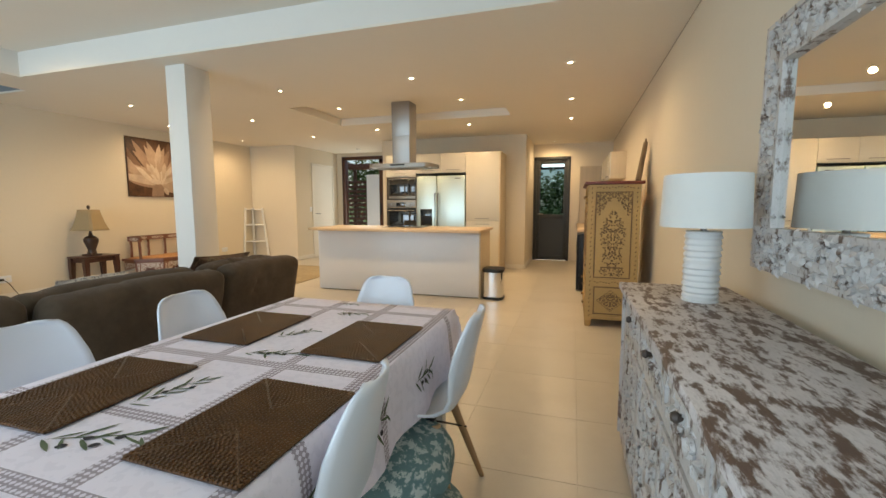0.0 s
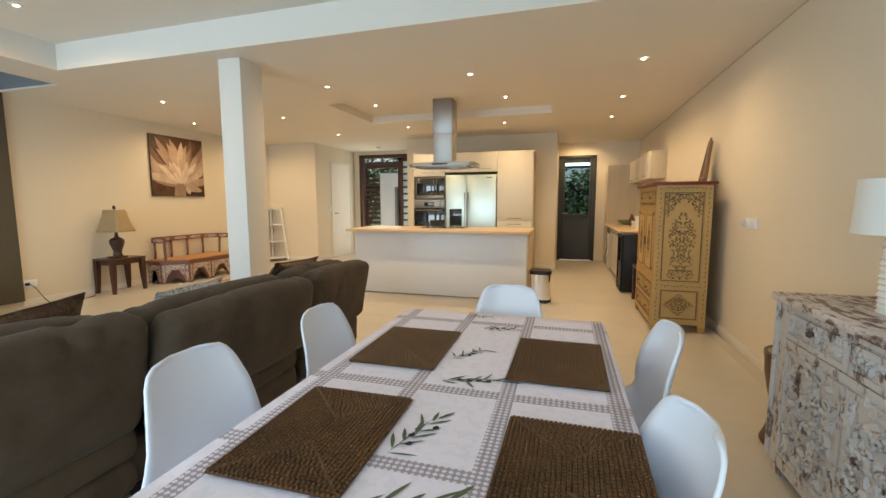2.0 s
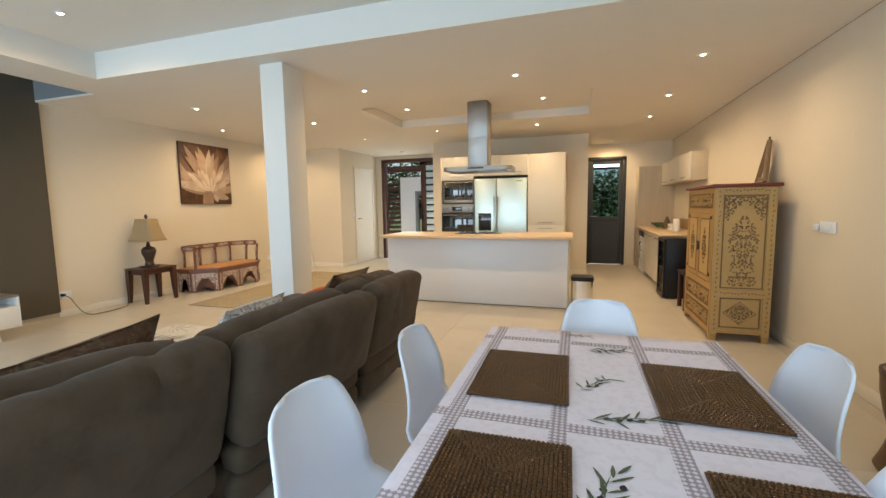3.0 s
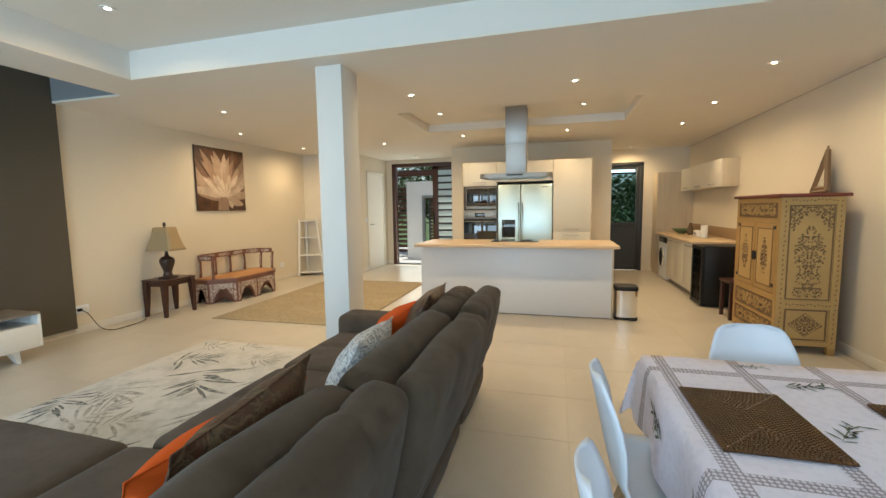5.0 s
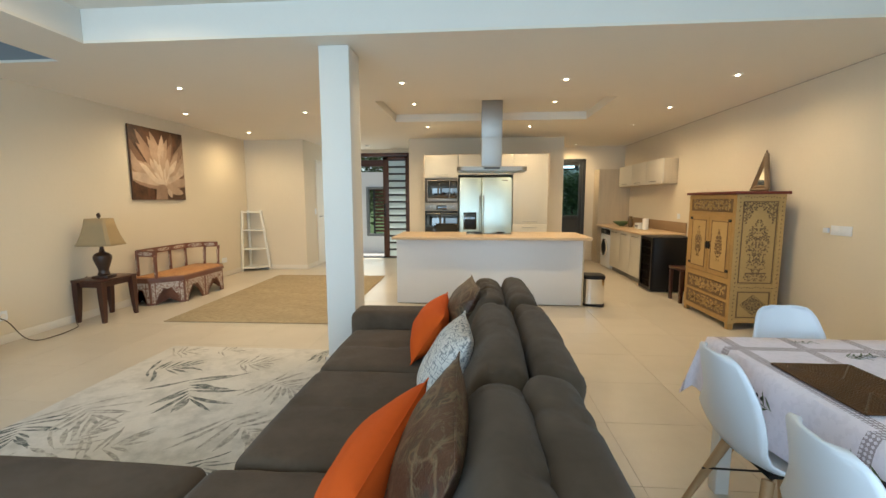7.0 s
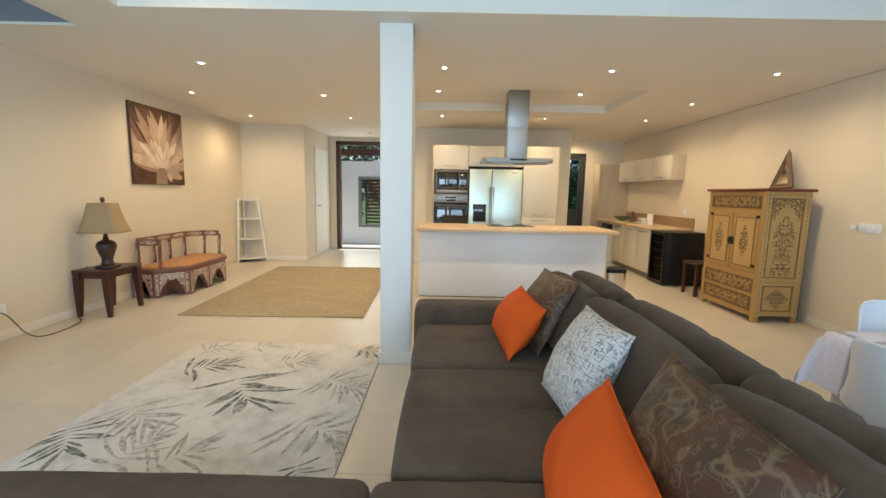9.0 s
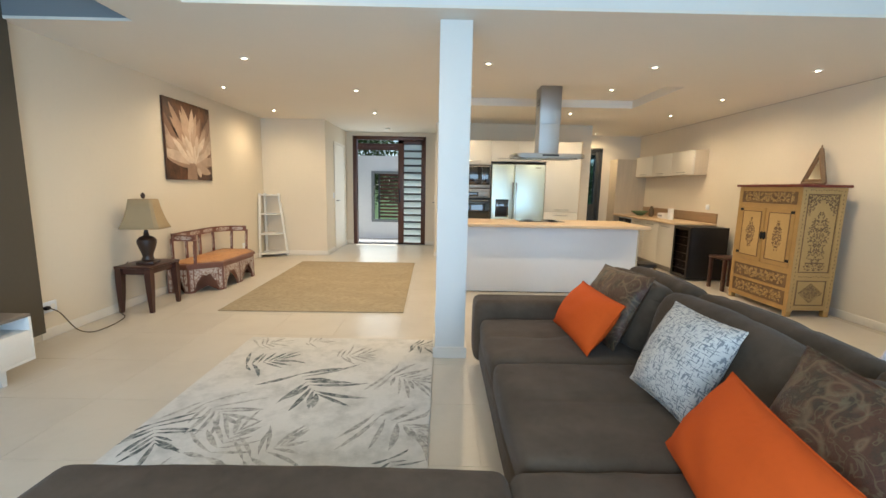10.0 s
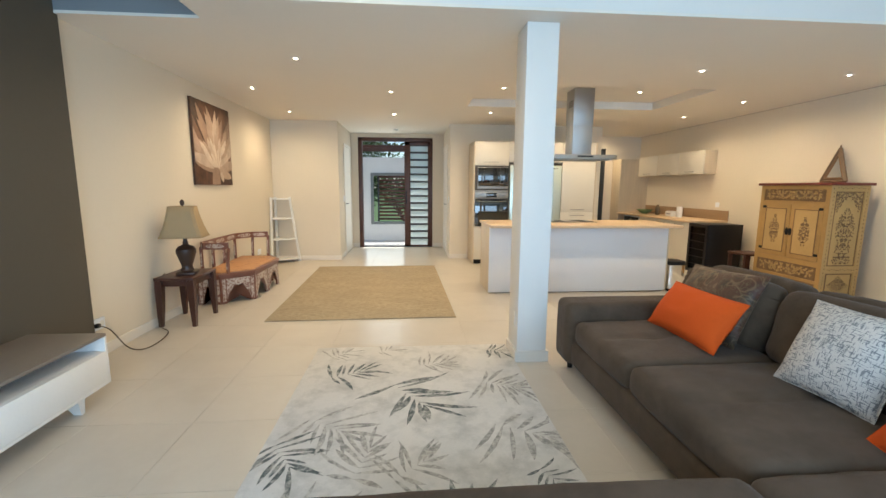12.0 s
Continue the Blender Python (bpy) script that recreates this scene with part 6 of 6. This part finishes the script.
for y in (UY0 + 0.15, UY1 - 0.17):
    for x in (UX0 + 0.06, UX1 - 0.09):
        bm = bmesh.new()
        rings = [[bm.verts.new((x + a * h, y + b_ * h * 0.6 - 0.02 * o_, z)) for a, b_ in ((-1, -1), (1, -1), (1, 1), (-1, 1))] for z, h, o_ in ((0.0, 0.022, -1), (0.128, 0.05, 1))]
        for i in range(4):
            bm.faces.new((rings[0][i], rings[0][(i + 1) % 4], rings[1][(i + 1) % 4], rings[1][i]))
        bm.faces.new(rings[0][::-1])
        bm.faces.new(rings[1])
        part("leg", bm, WHITE_PAINT, tv)

# socket and lamp cord
so = thing("wall_socket", pose(0, 0, 0), "white double socket with a plugged-in cord near the floor", "socket")
part("plate", box(WX + 0.0005, WX + 0.016, 3.425, 3.575, 0.22, 0.31, 0.004), WHITE, so)
part("outlet", put(lathe([(0.022, 0), (0.022, 0.003), (0.0001, 0.003)], 20), Matrix.Translation((WX + 0.016, 3.535, 0.265)) @ pose(0, 0, 0, 0, 90, 0)), WHITE_PAINT, so)
part("plug", box(WX + 0.016, WX + 0.05, 3.445, 3.485, 0.25, 0.28, 0.006), BLACK, so)
cord = thing("lamp_cord", pose(0, 0, 0), "thin brown lamp cord trailing over the floor", "cord")
pts = []
ctrl = [(-6.805, 3.465, 0.265), (-6.75, 3.50, 0.22), (-6.68, 3.56, 0.06), (-6.62, 3.63, 0.006), (-6.58, 3.75, 0.006), (-6.60, 3.93, 0.006), (-6.66, 4.08, 0.006), (-6.77, 4.17, 0.02), (-6.82, 4.22, 0.15), (-6.828, 4.30, 0.40), (-6.822, 4.40, 0.485)]
for k in range(len(ctrl) - 1):
    p0, p1, p2, p3 = (Vector(ctrl[max(0, min(len(ctrl) - 1, k + d))]) for d in (-1, 0, 1, 2))
    for j in range(6):
        t_ = j / 6
        pts.append(0.5 * ((2 * p1) + (p2 - p0) * t_ + (2 * p0 - 5 * p1 + 4 * p2 - p3) * t_ ** 2 + (3 * p1 - p0 - 3 * p2 + p3) * t_ ** 3))
part("cable", tube(pts + [Vector(ctrl[-1])], 0.0045, 8), CORD, cord)

# side table and lamp
st = thing("side_table", pose(-6.637, 4.43, 0), "dark red wooden side table with tapered legs", "table")
part("tabletop", box(-0.178, 0.178, -0.243, 0.243, 0.450, 0.475, 0.006), DARK_WOOD, st)
part("apron", box(-0.145, 0.145, -0.205, 0.205, 0.388, 0.450, 0.003), DARK_WOOD, st)
for sx in (-1, 1):
    for sy in (-1, 1):
        x, y = sx * 0.145, sy * 0.205
        bm = bmesh.new()
        rings = []
        for z, h, o_ in ((0, 0.017, 0.008), (0.19, 0.026, 0.003), (0.37, 0.031, 0), (0.450, 0.028, 0)):
            rings.append([bm.verts.new((x + sx * o_ + a * h, y + sy * o_ + b_ * h, z)) for a, b_ in ((-1, -1), (1, -1), (1, 1), (-1, 1))])
        for a, b_ in zip(rings, rings[1:]):
            for i in range(4):
                bm.faces.new((a[i], a[(i + 1) % 4], b_[(i + 1) % 4], b_[i]))
        bm.faces.new(rings[0][::-1])
        bm.faces.new(rings[-1])
        part("leg", bm, DARK_WOOD, st)
tl_ = thing("table_lamp", pose(-6.60, 4.385, 0.475, 0, 0, 10) @ Matrix.Scale(0.95, 4), "dark bronze urn table lamp with flared burlap shade", "lamp")
URN = mat("dark_bronze", (0.045, 0.022, 0.014), 0.4, var=0.3, scale=12)
part("plinth", box(-0.085, 0.085, -0.085, 0.085, 0, 0.03, 0.008), URN, tl_)
part("urn", lathe([(0.055, 0.03), (0.062, 0.045), (0.05, 0.075), (0.052, 0.10), (0.075, 0.17), (0.092, 0.225), (0.09, 0.26), (0.065, 0.29), (0.03, 0.305), (0.024, 0.32), (0.028, 0.33), (0.02, 0.34), (0.018, 0.38), (0.0001, 0.381)], 32), URN, tl_)
bm = bmesh.new()
rings = []
for z, h in ((0.385, 0.196), (0.42, 0.180), (0.50, 0.152), (0.60, 0.127), (0.695, 0.110)):
    ring = []
    for sx, sy in ((-1, -1), (1, -1), (1, 1), (-1, 1)):
        c = 0.18
        for a, b_ in (((1, 1 - c), (1 - c, 1)) if sx * sy > 0 else ((1 - c, 1), (1, 1 - c))):
            ring.append((sx * a * h, sy * b_ * h * 0.82, z))
    rings.append([bm.verts.new(p) for p in ring])
for a, b_ in zip(rings, rings[1:]):
    for i in range(8):
        bm.faces.new((a[i], a[(i + 1) % 8], b_[(i + 1) % 8], b_[i]))
part("shade", bm, SHADE, tl_, "flared beige burlap shade", smooth=0.3, solid=0.004)
part("harp", tube([(0, 0, 0.38), (0, 0, 0.72)], 0.004, 8), URN, tl_)
part("finial", lathe([(0.008, 0.70), (0.018, 0.715), (0.022, 0.735), (0.014, 0.755), (0.0001, 0.765)], 16), URN, tl_)

# inlaid bench with canted corners and a low gallery back
bench = thing("inlaid_bench", pose(0, 0, 0), "red-brown inlaid wooden bench with arched apron and gallery back", "bench")
poly = [(-6.81, 4.97), (-6.56, 4.97), (-6.27, 5.21), (-6.25, 6.02), (-6.41, 6.24), (-6.81, 6.24)]
cx, cy = -6.55, 5.61


def grow(k):
    return [(cx + (x - cx) * k, cy + (y - cy) * k) for x, y in poly]


part("seat_frame", slab([(max(x, -6.83), y) for x, y in grow(1.04)], 0.315, 0.352, bevel=0.006), MOOR, bench)
part("seat", slab([(max(x, -6.80), y) for x, y in grow(0.93)], 0.352, 0.360, bevel=0.003), MOOR_SEAT, bench, "tan inlaid seat panel")
n_e = len(poly)
for i in range(n_e - 1):
    (xa, ya), (xb, yb) = poly[i], poly[i + 1]
    ln = math.hypot(xb - xa, yb - ya)
    segs = 2 if ln > 0.5 else 1
    for s in range(segs):
        a = Vector((xa + (xb - xa) * s / segs, ya + (yb - ya) * s / segs, 0))
        b_ = Vector((xa + (xb - xa) * (s + 1) / segs, ya + (yb - ya) * (s + 1) / segs, 0))
        L_ = (b_ - a).length
        PP = plane(a, b_ - a, (0, 0, 1))
        bm = bmesh.new()
        arch = []
        for k in range(13):
            t_ = k / 12
            u = 0.06 + (L_ - 0.12) * t_
            arch.append((u, 0.03 + 0.175 * (max(0.0, math.sin(math.pi * t_)) ** 0.55) + 0.014 * math.cos(t_ * 6 * math.pi)))
        outline = [(0.0, 0.315), (0.0, 0.0), (0.06, 0.0)] + arch + [(L_ - 0.06, 0.0), (L_, 0.0), (L_, 0.315)]
        front = [bm.verts.new(PP(u, w, 0.0)) for u, w in outline]
        back = [bm.verts.new(PP(u, w, -0.022)) for u, w in outline]
        bm.faces.new(front)
        bm.faces.new(back[::-1])
        for k in range(len(outline)):
            j = (k + 1) % len(outline)
            bm.faces.new((front[k], back[k], back[j], front[j]))
        bmesh.ops.triangulate(bm, faces=[f for f in bm.faces if len(f.verts) > 4])
        ap = part("apron", bm, MOOR, bench)
        bm = bmesh.new()
        for k in range(len(arch) - 1):
            (u0, w0), (u1, w1) = arch[k], arch[k + 1]
            vs_ = [bm.verts.new(PP(*q_)) for q_ in ((u0, w0 + 0.008, 0.003), (u1, w1 + 0.008, 0.003), (u1, 0.285, 0.003), (u0, 0.285, 0.003))]
            bm.faces.new(vs_)
        for u in (0.016, L_ - 0.050):
            board(PP, u, u + 0.034, 0.02, 0.285, 0.003, bm)
        part("inlay", bm, INLAY, ap, "pale mother-of-pearl inlay")
gal = [(-6.48, 4.995), (-6.73, 4.995), (-6.80, 5.09), (-6.805, 5.38), (-6.805, 5.68), (-6.79, 5.98), (-6.64, 6.19), (-6.44, 6.22)]
for i, (x, y) in enumerate(gal):
    if i == 1:
        continue
    out_ = Vector((0.02 if i == 0 else -0.0, -0.02 if i < 2 else (0.02 if i > 5 else 0), 0))
    ps = [Vector((x, y, 0.352)), Vector((x, y, 0.47)) + out_ * 0.3, Vector((x, y, 0.58)) + out_, Vector((x, y, 0.64)) + out_ * 1.6]
    po = part("post", tube(ps, 0.019, 8), MOOR, bench)
    part("inlay", put(box(-0.008, 0.008, -0.0215, 0.0215, 0.40, 0.58, 0.002), pose(x, y, 0)), INLAY, po)
for i in range(len(gal) - 1):
    a, b_ = Vector((*gal[i], 0.625)), Vector((*gal[i + 1], 0.625))
    PR = plane(a, b_ - a, (0, 0, 1))
    L_ = (b_ - a).length
    ra = part("top_rail", board(PR, -0.012, L_ + 0.012, 0.0, 0.075, 0.026), MOOR, bench)
    for f_side in (0.0265, -0.0015):
        out8 = [(L_ / 2 + (L_ * 0.40) * math.cos(2 * math.pi * k / 14), 0.0375 + 0.025 * math.sin(2 * math.pi * k / 14)) for k in range(14)]
        bm = bmesh.new()
        bm.faces.new([bm.verts.new(PR(u, w, f_side)) for u, w in out8])
        part("medallion", bm, INLAY, ra, smooth=0)

sk3 = thing("wall_socket", pose(0, 0, 0), "white plastic double socket low on the cream wall", "socket")
part("plate", box(WX + 0.0005, WX + 0.010, 6.96, 7.10, 0.245, 0.33, 0.003), WHITE, sk3)
for y in (6.995, 7.065):
    part("outlet", put(lathe([(0.020, 0), (0.020, 0.003), (0.0001, 0.003)], 20), Matrix.Translation((WX + 0.010, y, 0.287)) @ pose(0, 0, 0, 0, 90, 0)), WHITE_PAINT, sk3)
sk4 = thing("light_switch", pose(0, 0, 0), "small white switch plate beside the interior door", "switch")
part("plate", box(-5.6995, -5.691, 8.36, 8.43, 1.05, 1.16, 0.003), WHITE, sk4)
part("rocker", box(-5.691, -5.688, 8.38, 8.41, 1.08, 1.13, 0.001), WHITE, sk4)
smoke = thing("smoke_detector", pose(-4.70, 8.85, CZ), "small round white smoke detector on the ceiling", "detector")
part("housing", lathe([(0.0001, -0.034), (0.030, -0.033), (0.046, -0.026), (0.055, -0.010), (0.057, -0.001)], 28), WHITE_PAINT, smoke)
part("vent_ring", lathe([(0.048, -0.0262), (0.051, -0.022), (0.050, -0.0205), (0.047, -0.0245)], 28), TRIM, smoke)

# white corner ladder shelf
ls = thing("ladder_shelf", pose(-6.83, 7.86, 0), "white painted wooden corner shelf with four tiers", "shelf")
H_ = 1.14
for x0, y0, x1, y1 in ((0.02, -0.34, 0.02, -0.24), (0.41, -0.03, 0.27, -0.03), (0.02, -0.03, 0.02, -0.03)):
    bm = bmesh.new()
    r_ = []
    for x, y, z in ((x0, y0, 0), (x1, y1, H_)):
        r_.append([bm.verts.new((x + a * 0.018, y + b_ * 0.018, z)) for a, b_ in ((-1, -1), (1, -1), (1, 1), (-1, 1))])
    for i in range(4):
        bm.faces.new((r_[0][i], r_[0][(i + 1) % 4], r_[1][(i + 1) % 4], r_[1][i]))
    bm.faces.new(r_[0][::-1])
    bm.faces.new(r_[1])
    part("upright", bm, WHITE_PAINT, ls)
for z in (0.05, 0.40, 0.76, 1.10):
    k = z / H_
    wx, wy = 0.41 - 0.14 * k, 0.34 - 0.10 * k
    bow = [(0.0, -0.005), (0.0, -wy)] + [(wx * math.sin(a * math.pi / 12) * 1.0, -wy * math.cos(a * math.pi / 12)) for a in range(1, 6)] + [(wx, -0.005)]
    part("shelf_board", slab(bow, z, z + 0.02), WHITE_PAINT, ls)

# flower picture on canvas
pic = thing("flower_canvas", pose(0, 0, 0), "sepia close-up flower picture on a square canvas", "painting")
PP = plane((-6.822, 5.635, 1.34), (0, 1, 0), (0, 0, 1))
CW_, CH_ = 0.98, 0.96
part("canvas", box(WX + 0.002, -6.8225, 5.635 - CW_ / 2, 5.635 + CW_ / 2, 1.34, 1.34 + CH_, 0.003), mat("dark_canvas", (0.045, 0.020, 0.010), 0.6, var=0.3, scale=3, second=(0.17, 0.070, 0.028), sec_scale=3.5, sec_at=0.55, sec_width=0.3), pic)
PETAL = [mat("petal_%d" % k, c, 0.65, var=0.22, scale=7, second=tuple(v * 0.62 for v in c), sec_scale=5, sec_at=0.58, sec_width=0.3) for k, c in enumerate(((0.46, 0.33, 0.24), (0.56, 0.43, 0.33), (0.34, 0.22, 0.15), (0.66, 0.54, 0.43), (0.20, 0.11, 0.065)))]
rp = random.Random(12)
petals = [(0.06, 0.20, radians(4 + k * 19) + rp.uniform(-0.05, 0.05), rp.uniform(0.74, 0.90), rp.uniform(0.072, 0.092), (2, 4, 0)[k % 3]) for k in range(10)]
for k in range(10):
    petals.append((0.04, 0.22, radians(14 + k * 16.5) + rp.uniform(-0.05, 0.05), rp.uniform(0.58, 0.72), rp.uniform(0.066, 0.082), (0, 1, 0, 2)[k % 4]))
for k in range(9):
    petals.append((0.04, 0.22, radians(24 + k * 16.5) + rp.uniform(-0.06, 0.06), rp.uniform(0.36, 0.50), rp.uniform(0.055, 0.070), (1, 0, 3)[k % 3]))
for k in range(8):
    petals.append((0.05, 0.22, radians(35 + k * 15) + rp.uniform(-0.06, 0.06), rp.uniform(0.20, 0.30), 0.042, 3 if k % 2 else 1))
petals += [(0.10, 0.20, radians(-25), 0.34, 0.07, 0), (0.12, 0.16, radians(-70), 0.14, 0.05, 1)]
lim = lambda v, a: min(max(v, -a), a)
for k, (u0, w0, ang, ln, wd, mi) in enumerate(petals):
    bm = bmesh.new()
    rim, mid = [], []
    steps = 8
    for s in (1, -1):
        for j in range(steps + 1):
            t_ = j / steps if s > 0 else 1 - j / steps
            wv = wd * (math.sin(math.pi * min(1, t_ * 0.92 + 0.08)) ** 0.6) * (1 - 0.25 * t_) * s
            a_ = ang + 0.12 * math.sin(t_ * 2 + k)
            u = lim(u0 + t_ * ln * math.cos(a_) - wv * math.sin(a_), CW_ / 2 - 0.004)
            w = min(max(w0 + t_ * ln * math.sin(a_) + wv * math.cos(a_), 0.004), CH_ - 0.004)
            rim.append((u, w))
    dd = 0.0006 + 0.0004 * k
    vs_ = [bm.verts.new(PP(u, w, dd)) for u, w in rim]
    c_ = [bm.verts.new(PP(lim(u0 + t_ * ln * math.cos(ang), CW_ / 2 - 0.004), min(max(w0 + t_ * ln * math.sin(ang), 0.004), CH_ - 0.004), dd + 0.002)) for t_ in (0.15, 0.4, 0.65, 0.9)]
    cc = c_[1]
    for j in range(len(vs_)):
        a, b_ = vs_[j], vs_[(j + 1) % len(vs_)]
        if (a.co - b_.co).length > 1e-5:
            bm.faces.new((a, b_, cc))
    for v in (c_[0], c_[2], c_[3]):
        bm.verts.remove(v)
    part("petal", bm, PETAL[mi], pic, smooth=1.2)
bm = bmesh.new()
bm.faces.new([bm.verts.new(PP(u, w, 0.012)) for u, w in ((-0.12, 0.004), (0.10, 0.004), (0.10, 0.14), (0.07, 0.21), (-0.02, 0.23), (-0.10, 0.16))])
part("stem", bm, PETAL[2], pic)

# ---- floor tiles, one object each ----
PITCH, JOINT = 0.572, 0.0020
bm = box(-PITCH / 2 + JOINT / 2, PITCH / 2 - JOINT / 2, -PITCH / 2 + JOINT / 2, PITCH / 2 - JOINT / 2, -0.0024, 0.0)
for f in bm.faces:
    f.smooth = False
tile_mesh = bpy.data.meshes.new("tile")
top_edges = [e for e in bm.edges if all(v.co.z > -0.001 for v in e.verts)]
bmesh.ops.bevel(bm, geom=top_edges, offset=0.0008, segments=1, affect="EDGES")
bm.to_mesh(tile_mesh)
bm.free()
tile_mesh.materials.append(TILE)
TX0, TY0 = -1.66 - 0.5 * PITCH, 1.937 + 0.5 * PITCH
for i in range(-9, 5):
    for j in range(-6, 13):
        x, y = TX0 + i * PITCH, TY0 + j * PITCH
        if x < WX - 0.25 or x > EX + 0.25 or y < SY - 0.2 or y > NY + 0.2:
            continue
        t = new("tile", tile_mesh)
        t.location = (x, y, 0)
        t.parent = floor
